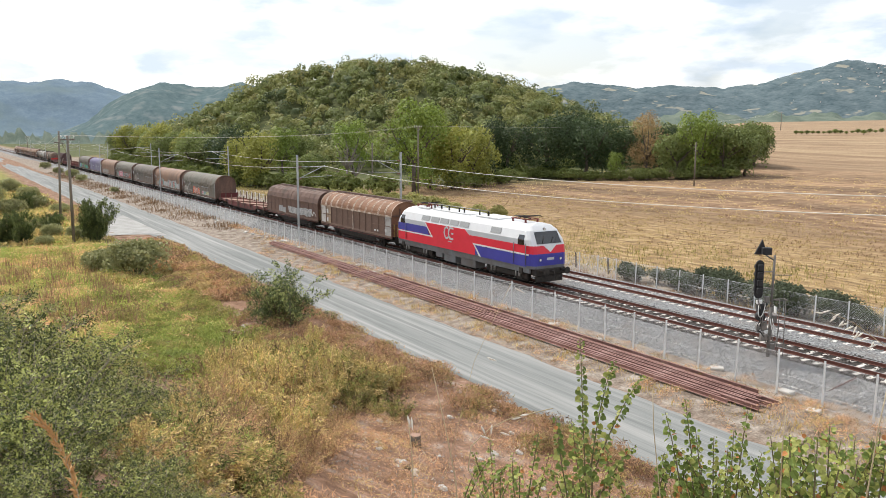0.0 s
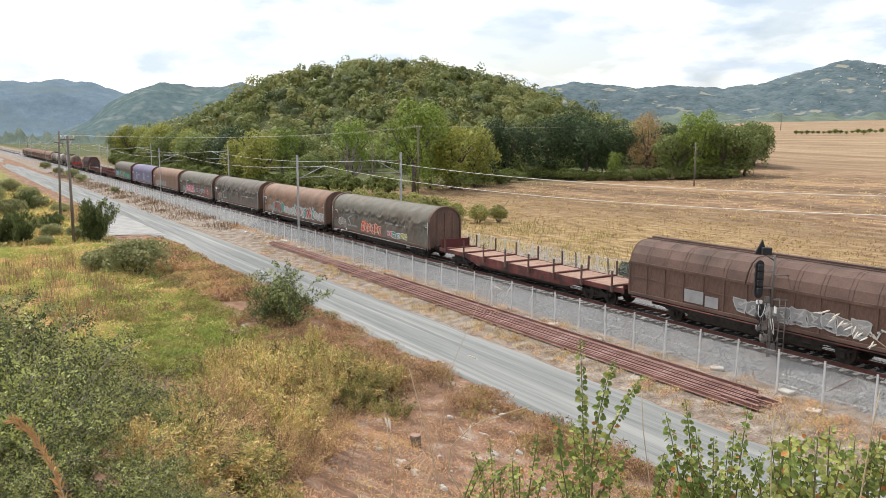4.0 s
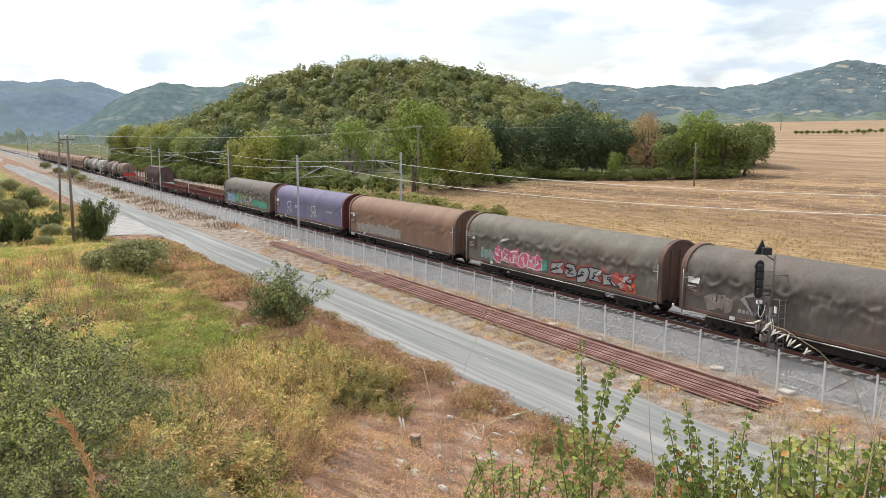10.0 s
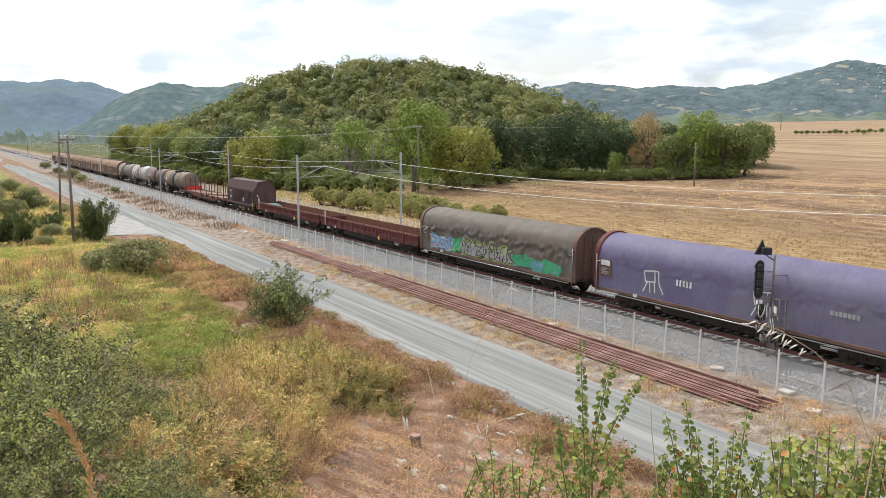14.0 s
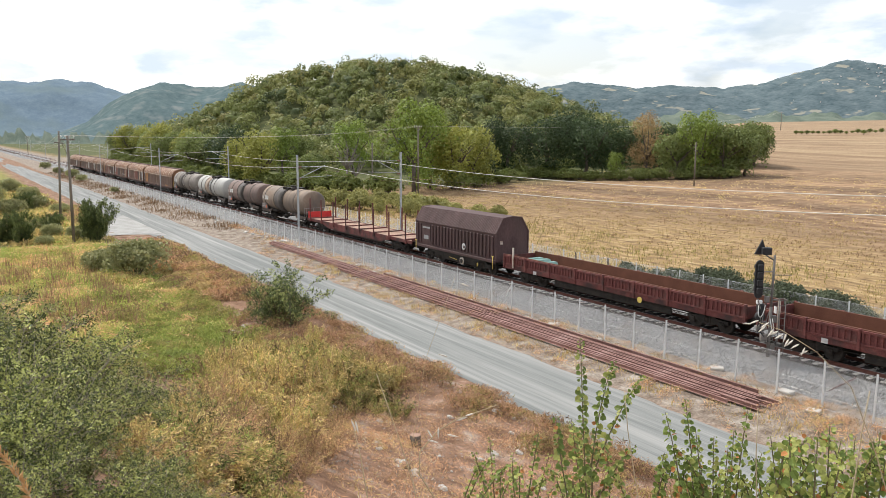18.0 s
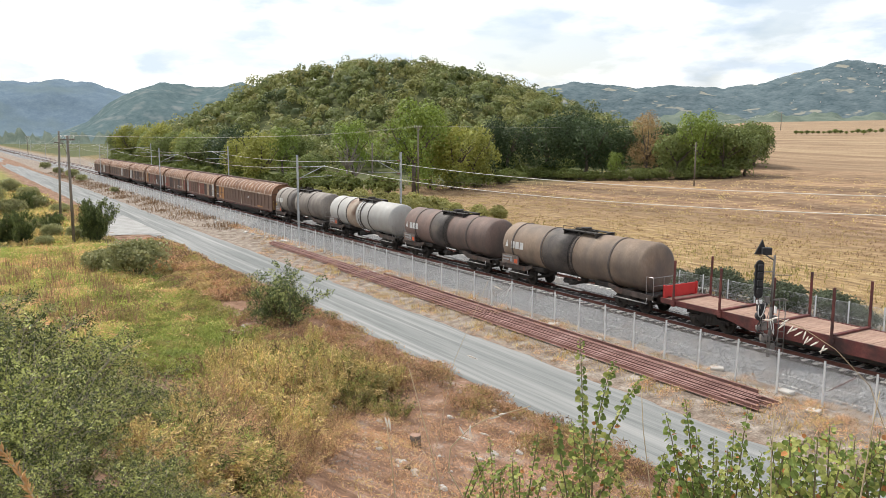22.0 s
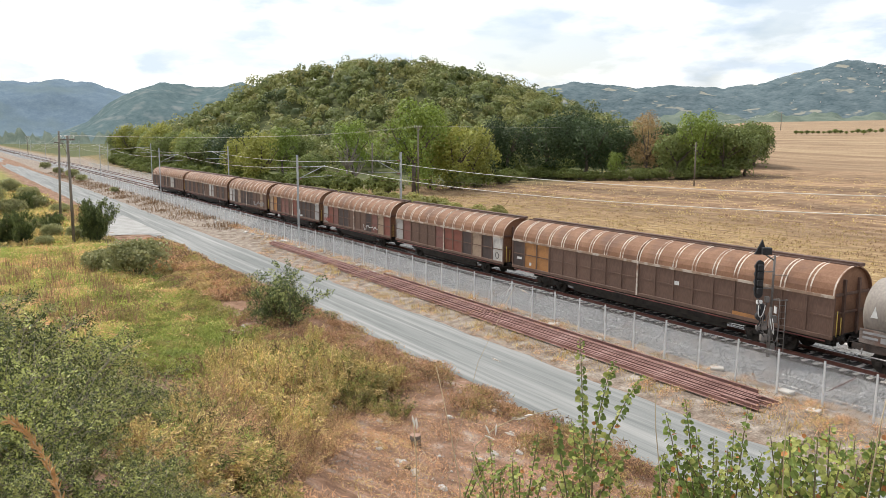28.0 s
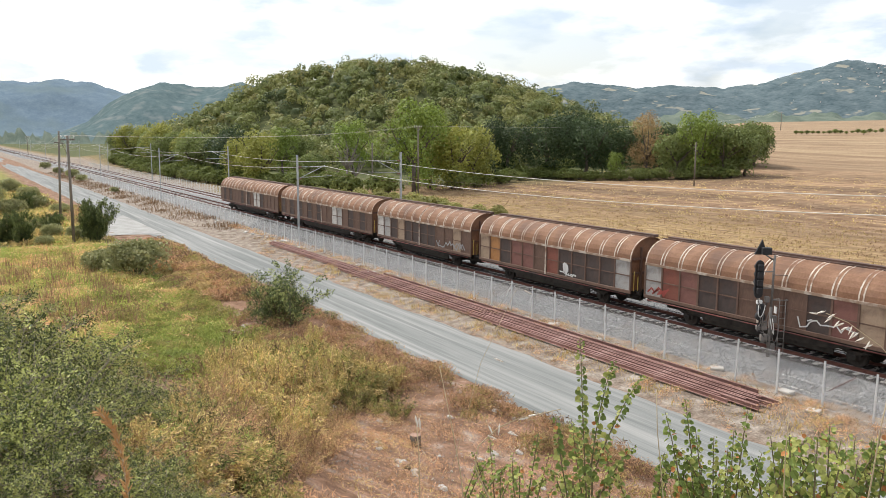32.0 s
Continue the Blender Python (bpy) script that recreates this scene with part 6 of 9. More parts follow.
# ---- flat wagons with stakes ----
def stake_wagon(a, b, label, stake_z, stake_m, n, bulk, seed):
    ob, half = wagon("stake_wagon", a, b, label, "flat wagon", "stake wagons")
    r = random.Random(seed)
    w = 0.42
    count = int((2 * half - 0.4) / w)
    plank = bpy.data.meshes.new("deck_plank")
    bm = boxes((-w / 2 + 0.006, w / 2 - 0.006, -1.28, 1.28, 1.16, 1.22))
    bm.to_mesh(plank)
    bm.free()
    plank.materials.append(m_wood)
    for k in range(count):
        p = new("deck_plank", plank)
        p.parent = ob
        p.location = (-half + 0.2 + w * (k + 0.5), 0, r.uniform(-0.008, 0.008))
    for s in (-1, 1):
        bm = bmesh.new()
        y0, y1 = sorted((s * 1.30, s * 1.38))
        pts = [(-half, 1.24), (half, 1.24), (half, 0.98), (half * 0.66, 0.98), (half * 0.50, 0.62), (-half * 0.50, 0.62), (-half * 0.66, 0.98), (-half, 0.98)]
        va = [bm.verts.new((x, y0, z)) for x, z in pts]
        vb = [bm.verts.new((x, y1, z)) for x, z in pts]
        for i in range(8):
            bm.faces.new((va[i], va[(i + 1) % 8], vb[(i + 1) % 8], vb[i]))
        bm.faces.new(va[::-1])
        bm.faces.new(vb)
        bmesh.ops.recalc_face_normals(bm, faces=bm.faces)
        part("side_sill", bm, m_rust, ob)
        for k in range(n):
            x = -half + 0.9 + (2 * half - 1.8) * k / (n - 1)
            lean = r.uniform(-0.04, 0.04)
            bm = bmesh.new()
            box(bm, x - 0.05, x + 0.05, s * 1.44 - 0.05, s * 1.44 + 0.05, 1.0, stake_z, bevel=0.012)
            box(bm, x - 0.11, x + 0.11, s * 1.42 - 0.06, s * 1.42 + 0.06, 0.92, 1.22, bevel=0.02)
            for v in bm.verts:
                if v.co.z > 2:
                    v.co.x += lean
            part("stake", bm, stake_m, ob)
    for k in range(n):
        x = -half + 0.9 + (2 * half - 1.8) * k / (n - 1)
        part("bolster", boxes((x - 0.09, x + 0.09, -1.35, 1.35, 1.222, 1.32), bevel=0.015), m_rust, ob)
    part("bulkhead", boxes((-half + 0.03, -half + 0.10, -1.3, 1.3, 1.2, 1.85), (-half + 0.03, -half + 0.16, -1.3, -1.2, 1.2, 1.9), (-half + 0.03, -half + 0.16, 1.2, 1.3, 1.2, 1.9), bevel=0.01), bulk, ob,
         "bright red end board" if bulk is m_bulk else "maroon end board")
    part("end_board", boxes((half - 0.14, half - 0.06, -1.3, 1.3, 1.2, 1.45), bevel=0.01), m_rust, ob)
    underframe(ob, half - 0.15)
    buffers(ob, half - 0.1, 0.62)
    for x in (-half * 0.74, half * 0.74):
        bogie(ob, x)


stake_wagon(-108.7, -89.2, "empty rusty stake wagon with a weathered plank deck", 2.15, m_vandark, 8, m_maroon, 1)


# ---- wagons under a tarpaulin hood ----
def hood_wagon(a, b, label, m_tarp, seed, sag=1.0, art=(), m_end=None):
    """A long wagon whose tarpaulin hangs over hoops: it sags between them, and its lower edge is creased."""
    ob, half = wagon("tarpaulin_wagon", a, b, label, "hood wagon", "tarpaulin wagons")
    r = random.Random(seed)
    ph = [r.uniform(0, 6.28) for _ in range(6)]
    hoop = 1.32

    def side_y(x, z):
        """How far the near side of the cloth stands out from the middle, at a height."""
        t = (z - 1.05) / 1.95
        lift = 0.5 + 0.5 * math.cos(2 * math.pi * x / hoop)
        env = max(0.12, 1 - abs(t - 0.72) * 1.5)
        slow = noise.noise(Vector((x * 0.8 + ph[0] * 9, z * 1.3, ph[1])))
        pull = noise.noise(Vector((x * 1.9 + 1.3 * z + ph[2] * 9, z * 2.4 - 0.6 * x, ph[3])))
        fine = noise.noise(Vector((x * 4.5 - 1.8 * z, z * 3.0 + x, ph[4])))
        # scallops hang between the hoops just below the eaves, each bay in its own way
        bay = abs(math.sin(math.pi * x / hoop))
        deep = 0.75 + 0.9 * noise.noise(Vector((math.floor(x / hoop) * 3.7, ph[0], ph[2])))
        line = 2.86 - 0.34 * deep * bay + 0.08 * pull
        scallop = 0.115 * deep * bay * math.exp(-((z - line - 0.05) / 0.11) ** 2) - 0.06 * deep * bay * math.exp(-((z - line + 0.16) / 0.13) ** 2)
        return 1.42 + sag * (scallop + 0.030 * lift * max(0, min(1, t)) + 0.11 * slow * env + 0.19 * (0.22 - abs(pull)) * env + 0.05 * fine * env)

    nx = int(2 * (half - 0.25) / 0.11)
    xs = np.linspace(-half + 0.25, half - 0.25, nx)
    prof = [("s", z) for z in (1.05, 1.2, 1.45, 1.7, 1.95, 2.15, 2.3, 2.4, 2.5, 2.6, 2.7, 2.8, 2.9, 3.0)] + [("t", q) for q in np.linspace(8, 172, 19)] + [("f", z) for z in (3.0, 2.2, 1.05)]
    verts = []
    for x in xs:
        lift = 0.5 + 0.5 * math.cos(2 * math.pi * x / hoop)
        for kind, v in prof:
            if kind == "s":
                verts.append((x, -side_y(x, v), v + (0.03 * math.sin(x * 3 + ph[3]) if v < 1.1 else 0)))
            elif kind == "f":
                verts.append((x, 1.43, v))
            else:
                q = radians(v)
                k = 0.982 + 0.012 * lift * sag + sag * (0.020 * noise.noise(Vector((x * 1.1, v * 0.05, ph[5]))) + 0.016 * (0.2 - abs(noise.noise(Vector((x * 2.6 + v * 0.05, v * 0.07, ph[4])))))) * (1.4 if v < 60 else 0.7)
                verts.append((x, -1.43 * math.cos(q) * k, 3.0 + 1.17 * math.sin(q) * (k if v > 60 else k ** 2)))
    m = len(prof)
    faces = [(i * m + j, i * m + j + 1, (i + 1) * m + j + 1, (i + 1) * m + j) for i in range(nx - 1) for j in range(m - 1)]
    cover = part("tarpaulin", mesh_of("tarpaulin", verts, faces, [m_tarp], smooth=True), None, ob)
    # domed end walls that stand proud of the cloth
    m_end = m_end or m_vandark
    dome = [(-1.47, 1.0), (1.47, 1.0), (1.47, 2.95)] + [(1.47 * math.cos(q), 3.0 + 1.24 * math.sin(q)) for q in np.linspace(0.1, math.pi - 0.1, 13)] + [(-1.47, 2.95)]
    small = [(y * 0.93, z if z < 2 else 2.0 + (z - 2.0) * 0.94) for y, z in dome]
    for e in (-1, 1):
        x0, x1 = sorted((e * (half - 0.28), e * (half - 0.12)))
        w = part("end_wall", extrude_profile(bmesh.new(), small, x0, x1), m_end, ob)
        bm = bmesh.new()
        for q in range(len(dome)):
            p0, p1, s0, s1 = dome[q], dome[(q + 1) % len(dome)], small[q], small[(q + 1) % len(dome)]
            xa, xb = sorted((e * (half - 0.34), e * (half - 0.02)))
            vv = [bm.verts.new((x, *pt)) for x in (xa, xb) for pt in (p0, p1, s1, s0)]
            for f in ((0, 1, 5, 4), (2, 3, 7, 6), (0, 3, 2, 1), (4, 5, 6, 7)):
                bm.faces.new([vv[i] for i in f])
        bmesh.ops.recalc_face_normals(bm, faces=bm.faces)
        part("end_rim", bm, m_end, w)
        bm = bmesh.new()
        for y in (-0.7, 0, 0.7):
            xa, xb = sorted((e * (half - 0.14), e * (half - 0.05)))
            box(bm, xa, xb, y - 0.05, y + 0.05, 1.0, 3.7)
        part("end_post", bm, m_end, w)
        part("lock_bar", tubes(((e * (half - 0.25), -1.52, 0.75), (e * (half - 0.25), -1.52, 3.0), 0.03), ((e * (half - 0.25), -1.52, 2.6), (e * (half - 0.6), -1.50, 2.6), 0.03)), m_steel, ob)
    # data panel beside the rear end
    plate_on(ob, "data_panel", [rect(-half + 0.45, -half + 1.35, 1.75, 2.75)], m_vandark, z_to_y=lambda x, z: -side_y(x, z) - 0.02)
    plate_on(ob, "notice", [rect(-half + 0.55, -half + 1.25, 2.40, 2.70)], WHITE, z_to_y=lambda x, z: -side_y(x, z) - 0.032)
    plate_on(ob, "lettering", [rect(-half + 0.55, -half + 0.55 + wl, z, z + 0.06) for wl, z in ((0.5, 2.2), (0.35, 2.1), (0.6, 2.0), (0.5, 1.9))], SILVER, z_to_y=lambda x, z: -side_y(x, z) - 0.03)
    for name, shapes, mat, out in art:
        fine = []
        for sh in shapes:
            fine.append(sh)
        plate_on(cover, name, fine, mat, z_to_y=lambda x, z, o=out: -side_y(x, z) - o, thick=0.004)["kind"] = "stuff"
    for s in (-1, 1):
        y0, y1 = sorted((s * 1.36, s * 1.46))
        part("sill", boxes((-half, half, y0, y1, 0.92, 1.10), bevel=0.015), m_vandark, ob)
        part("roller_rail", tubes(((-half + 0.6, s * 1.50, 0.86), (half - 0.6, s * 1.50, 0.86), 0.03)), m_steel, ob)
    plate_on(ob, "label_plate", [rect(-half + 3.1, -half + 3.4, 0.95, 1.13)], WHITE, -1.465)
    underframe(ob, half - 0.2, deep=True)
    buffers(ob, half - 0.1, 0.68)
    for x in (-half * 0.72, half * 0.72):
        bogie(ob, x)


def blob(cx, cz, rx, rz, r, n=14, wild=0.22):
    return [(cx + rx * (1 + r.uniform(-wild, wild)) * math.cos(2 * math.pi * i / n), cz + rz * (1 + r.uniform(-wild, wild)) * math.sin(2 * math.pi * i / n)) for i in range(n)]


def graffiti(seed, x0, x1, z0, z1, back, fills, line, size=0.75):
    """A row of sprayed bubble shapes: an uneven backing, filled bodies with a counter in each, and outlines."""
    r = random.Random(seed)
    backs, cols, lines = [], [[] for _ in fills], []

    def fan(cx, cz, ring, to):
        for (xa, za), (xb, zb) in zip(ring, ring[1:] + ring[:1]):
            to.append([(cx, cz), (xa, za), (xb, zb)])

    x = x0
    while x < x1:
        w = size * r.uniform(0.75, 1.15)
        cx, cz, hz = x + w / 2, (z0 + z1) / 2 + r.uniform(-0.08, 0.08), (z1 - z0) / 2 * r.uniform(0.85, 1.05)
        ph, lobes, skew = r.uniform(0, 6.28), r.choice((2, 3, 3, 4)), r.uniform(-0.25, 0.25)

        def ring_of(k, wob_):
            out = []
            for t in range(0, 360, 24):
                a = radians(t)
                q = k * (1 + wob_ * math.sin(lobes * a + ph)) * r.uniform(0.86, 1.12)
                c_, s_ = math.cos(a), math.sin(a)
                bx = math.copysign(abs(c_) ** 0.5, c_) * w * 0.54 * q
                bz = math.copysign(abs(s_) ** 0.5, s_) * hz * q
                out.append((cx + bx + skew * bz * 0.5, cz + bz))
            return out

        body = ring_of(0.86, 0.16)
        fan(cx, cz, ring_of(1.08, 0.20), backs)
        k = r.randrange(len(fills))
        fan(cx, cz, body, cols[k])
        lines += stroke(body + body[:1], size * 0.055)
        # counters and notches that make each shape read as a letter
        n0 = r.randrange(15)
        lines += stroke([body[n0], ((body[n0][0] + cx) / 2, (body[n0][1] + cz) / 2), (cx, cz)], size * 0.10)
        if r.random() < 0.7:
            hole = [(cx + w * 0.12 * math.cos(radians(t)) + w * r.uniform(-0.02, 0.02), cz + hz * (0.15 + 0.2 * math.sin(radians(t)))) for t in range(0, 361, 45)]
            lines += stroke(hole, size * 0.06)
        else:
            lines += stroke([(cx - w * 0.22, cz + hz * 0.35), (cx + w * 0.2, cz + hz * 0.3), (cx - w * 0.15, cz - hz * 0.35), (cx + w * 0.22, cz - hz * 0.4)], size * 0.06)
        m2 = (k + 1) % len(fills)
        cols[m2] += stroke([(cx - w * 0.3, cz - hz * 0.55), (cx + w * 0.05, cz - hz * 0.62), (cx + w * 0.3, cz - hz * 0.5)], size * 0.09)
        x += w * 0.9
    art = [("graffiti_ground", backs, back, 0.014)] if back else []
    for f, c in zip(fills, cols):
        if c:
            art.append(("graffiti_fill", c, f, 0.022))
    art.append(("graffiti_line", lines, line, 0.030))
    return art


for nm, shapes, mt, out in graffiti(71, -0.6, 5.7, 1.32, 2.2, None, [SILVER, colour("silver_dim", (0.28, 0.28, 0.28))], colour("silver_pale", (0.5, 0.5, 0.49)), 0.85):
    plate_on(SCRAWLED, nm, shapes, mt, -1.446 - out * 0.3)["kind"] = "stuff"


def cloth(name, *stops, dirt=(0.05, 0.045, 0.04)):
    return shade(name, list(stops), 0.8, 0.72, bump=0.25, fine=9, dirt=dirt, dirt_at=(0.48, 0.78), dirt_scale=0.45, stretch=(1, 1, 0.5), spec=0.4)


t_green = cloth("tarpaulin_grey_green", (0.0915, 0.0854, 0.0671), (0.128, 0.12, 0.0976), (0.171, 0.159, 0.134), dirt=(0.146, 0.11, 0.0854))
t_dark = cloth("tarpaulin_dark", (0.0793, 0.0708, 0.0586), (0.11, 0.0976, 0.083), (0.152, 0.128, 0.11), dirt=(0.134, 0.0976, 0.0793))
t_brown = cloth("tarpaulin_rust", (0.159, 0.0915, 0.061), (0.22, 0.128, 0.083), (0.281, 0.171, 0.116), dirt=(0.134, 0.104, 0.0915))
t_choc = cloth("tarpaulin_brown", (0.165, 0.0952, 0.061), (0.213, 0.122, 0.0781), (0.256, 0.152, 0.0976), dirt=(0.146, 0.0915, 0.0671))
t_blue = cloth("tarpaulin_blue", (0.10, 0.09, 0.165), (0.125, 0.112, 0.20), (0.155, 0.145, 0.23), dirt=(0.16, 0.155, 0.20))


def swoosh(x, z, s):
    up = [(x + s * (1.6 * t), z + s * (0.55 * math.sin(t * 2.0))) for t in np.linspace(0, 1, 8)]
    lo = [(x + s * (1.6 * t), z + s * (0.55 * math.sin(t * 2.0) - 0.20 * math.sin(math.pi * t))) for t in np.linspace(0, 1, 8)]
    q = [[up[i], up[i + 1], lo[i + 1], lo[i]] for i in range(7)]
    return q + [[(x, z), (x + 0.25 * s, z + 0.12 * s), (x + 0.75 * s, z - 0.62 * s), (x + 0.62 * s, z - 0.62 * s)]]


def bars(x, z, ws, h=0.16, gap=0.06):
    out = []
    for w in ws:
        out.append(rect(x, x + w, z, z + h))
        x += w + gap
    return out


LOGO = [("logo_mark", swoosh(-5.6, 2.05, 1.0), SILVER, 0.02), ("logo_bars", bars(-5.7, 1.38, [0.16] * 4 + [0.02] + [0.17] * 5, 0.17), SILVER, 0.02)]
CREAM, ASH = colour("cream", (0.62, 0.60, 0.52)), colour("ash", (0.30, 0.26, 0.22))
hood_wagon(-128.5, -110.0, "grey-green tarpaulin wagon with an orange graffito and a pale logo", t_green, 11,
           art=LOGO + graffiti(51, -7.9, -6.4, 1.3, 2.05, None, [ASH], WHITE, 0.5)
           + graffiti(5, -2.9, 0.7, 1.15, 2.05, ORANGE, [ORANGE, RED], CREAM, 0.8) + graffiti(6, 2.2, 5.6, 1.15, 1.75, None, [TEAL, PINK, colour("mustard", (0.42, 0.38, 0.10))], WHITE)
           + [("lettering", bars(1.7, 2.25, [0.18] * 14, 0.13, 0.08), SILVER, 0.02)])
hood_wagon(-148.5, -130.1, "rust-brown tarpaulin wagon covered with silver and teal graffiti", t_brown, 12, sag=0.35,
           art=graffiti(52, -7.6, -6.2, 1.2, 1.9, None, [SILVER, ASH], ASH, 0.7) + graffiti(7, -6.0, -2.6, 1.2, 2.3, SILVER, [RED, TEAL, SILVER], TEAL, 0.8) + graffiti(8, -2.3, 0.4, 1.15, 2.0, None, [SILVER], WHITE, 0.8)
           + graffiti(9, 0.6, 6.0, 1.15, 2.3, SILVER, [TEAL, RED, SILVER], WHITE, 0.85) + graffiti(53, 6.2, 8.4, 1.15, 2.1, None, [SILVER], WHITE, 0.7) + [("graffiti_patch", [rect(-6.9, -6.5, 2.35, 2.6)], TEAL, 0.02)], m_end=m_van)
hood_wagon(-168.6, -150.1, "dark grey creased tarpaulin wagon with a pale logo", t_dark, 13, sag=1.1,
           art=LOGO + [("lettering", bars(2.4, 2.05, [0.17] * 20, 0.14, 0.07), SILVER, 0.02)] + graffiti(54, -7.6, -6.3, 1.2, 2.1, None, [ASH], ASH, 0.6), m_end=m_van)
hood_wagon(-188.4, -169.8, "grey tarpaulin wagon with pink and silver bubble graffiti", t_green, 14, sag=1.0,
           art=graffiti(55, -7.4, -6.0, 1.15, 1.95, None, [TEAL, SILVER], TEAL, 0.6) + graffiti(10, -5.8, -1.0, 1.12, 2.15, PINK, [colour("rose", (0.62, 0.22, 0.28)), PINK], WHITE, 1.0) + graffiti(56, -0.8, -0.2, 1.2, 2.0, None, [TEAL], TEAL, 0.7)
           + graffiti(12, 0.3, 6.0, 1.12, 2.1, RED, [SILVER, SILVER], BLACKP, 1.25) + graffiti(57, 6.2, 7.0, 1.12, 1.7, None, [RED], ORANGE, 0.7) + [("logo_mark", swoosh(-5.4, 2.42, 0.9), SILVER, 0.02)])
hood_wagon(-208.1, -189.8, "brown tarpaulin wagon with a faded grey graffito along its edge", t_choc, 15, sag=0.25,
           art=graffiti(15, -7.4, 0.6, 1.12, 1.95, ASH, [ASH, ASH], SILVER, 0.75), m_end=m_van)


def chair_doodle(x, z):
    w = 0.07
    return (stroke([(x, z + 0.75), (x + 0.75, z + 0.85), (x + 0.78, z + 0.25), (x + 0.1, z + 0.2), (x, z + 0.75)], w) + stroke([(x + 0.25, z + 0.2), (x - 0.05, z - 0.35)], w)
            + stroke([(x + 0.4, z + 0.2), (x + 0.45, z - 0.35)], w) + stroke([(x + 0.72, z + 0.25), (x + 0.78, z - 0.3)], w) + stroke([(x + 0.75, z + 0.85), (x + 1.0, z + 0.85), (x + 1.05, z + 0.2), (x + 1.35, z - 0.3)], w))


hood_wagon(-227.8, -209.3, "violet-blue tarpaulin wagon with white line drawings", t_blue, 16, sag=0.18,
           art=[("line_drawing", chair_doodle(-5.4, 1.75), WHITE, 0.02), ("line_drawing", chair_doodle(1.4, 1.75), WHITE, 0.02), ("lettering", bars(-3.2, 2.05, [0.12] * 5, 0.32, 0.10), WHITE, 0.02),
                ("lettering", bars(5.2, 2.15, [0.14] * 7, 0.20, 0.05), SILVER, 0.02)], m_end=m_maroon)
hood_wagon(-247.8, -229.4, "grey-brown tarpaulin wagon with green and silver graffiti", t_dark, 17, sag=1.0,
           art=graffiti(17, -7.6, -4.6, 1.15, 2.2, SKY, [SKY, ORANGE, CREAM], WHITE, 0.7) + graffiti(58, -4.6, -3.6, 1.15, 2.3, None, [colour("lime", (0.36, 0.46, 0.14)), GREEN], GREEN, 0.7)
           + graffiti(18, -3.4, 2.6, 1.15, 2.3, colour("lime", (0.36, 0.46, 0.14)), [SILVER, colour("mauve", (0.40, 0.36, 0.40))], BLACKP, 0.85)
           + graffiti(19, 3.0, 7.4, 1.12, 1.95, GREEN, [GREEN, SKY, GREEN], TEAL, 1.1))


# ---- low-sided wagons ----
def low_wagon(a, b, label, seed, sheet=False):
    ob, half = wagon("low_sided_wagon", a, b, label, "open wagon", "low-sided wagons")
    part("floor", boxes((-half + 0.05, half - 0.05, -1.3, 1.3, 1.10, 1.20)), m_rustdeep, ob)
    n = 8
    step = 2 * half / n
    bm = bmesh.new()
    w2 = step / 2 - 0.07
    box(bm, -w2, w2, -0.035, 0.0, 0, 0.62)
    # slotted lower panel: bars with gaps between two rails
    box(bm, -w2, w2, -0.10, -0.035, 0.52, 0.62)
    box(bm, -w2, w2, -0.10, -0.035, 0.0, 0.08)
    for q in np.linspace(-w2 + 0.08, w2 - 0.08, 9):
        box(bm, q - 0.045, q + 0.045, -0.085, -0.035, 0.08, 0.52)
    side = bpy.data.meshes.new("side_board")
    bm.to_mesh(side)
    bm.free()
    side.materials.append(m_rust)
    for s in (-1, 1):
        for k in range(n):
            p = new("side_board", side)
            p.parent = ob
            p.location = (-half + step * (k + 0.5), s * 1.33, 1.14)
            if s > 0:
                p.rotation_euler.z = math.pi
        for k in range(n + 1):
            x = max(-half + 0.06, min(half - 0.06, -half + step * k))
            y0, y1 = sorted((s * 1.32, s * 1.47))
            part("side_post", boxes((x - 0.06, x + 0.06, y0, y1, 0.88, 1.82), bevel=0.012), m_rust, ob)
        y0, y1 = sorted((s * 1.28, s * 1.38))
        part("side_sill", boxes((-half, half, y0, y1, 0.86, 1.13), bevel=0.01), m_rust, ob)
        part("inner_board", boxes((-half + 0.1, half - 0.1, *sorted((s * 1.22, s * 1.325)), 1.2, 1.80)), m_rustdeep, ob)
    for e in (-1, 1):
        x0, x1 = sorted((e * half, e * (half - 0.08)))
        part("end_board", boxes((x0, x1, -1.3, 1.3, 1.1, 1.7), bevel=0.012), m_rust, ob)
    part("stake", boxes((-half + 1.1, -half + 1.19, -1.52, -1.43, 1.0, 2.35)), m_stripe, ob, "pale loose stake")
    part("hand_wheel", tubes(((half * 0.30, -1.42, 0.86), (half * 0.30, -1.46, 0.86), 0.16), n=16), m_yellow, ob)
    part("label_plate", boxes((-half + 3.2, -half + 3.5, -1.40, -1.385, 0.86, 1.08)), WHITE, ob)
    if sheet:
        r = random.Random(seed)
        bm = bmesh.new()
        for k in range(3):
            box(bm, -half + 1.4 + 0.7 * k, -half + 2.0 + 0.7 * k, -0.9, 0.6, 1.2, 1.55 + 0.1 * r.random(), bevel=0.12)
        part("folded_sheet", bm, m_sheet, ob, "folded blue-green sheeting")
    underframe(ob, half - 0.15)
    buffers(ob, half - 0.05, 0.5)
    for x in (-half * 0.74, half * 0.74):
        bogie(ob, x)


low_wagon(-267.6, -248.2, "empty red-brown low-sided wagon with slotted boards", 1)
low_wagon(-287.4, -268.2, "red-brown low-sided wagon carrying folded sheeting", 2, sheet=True)


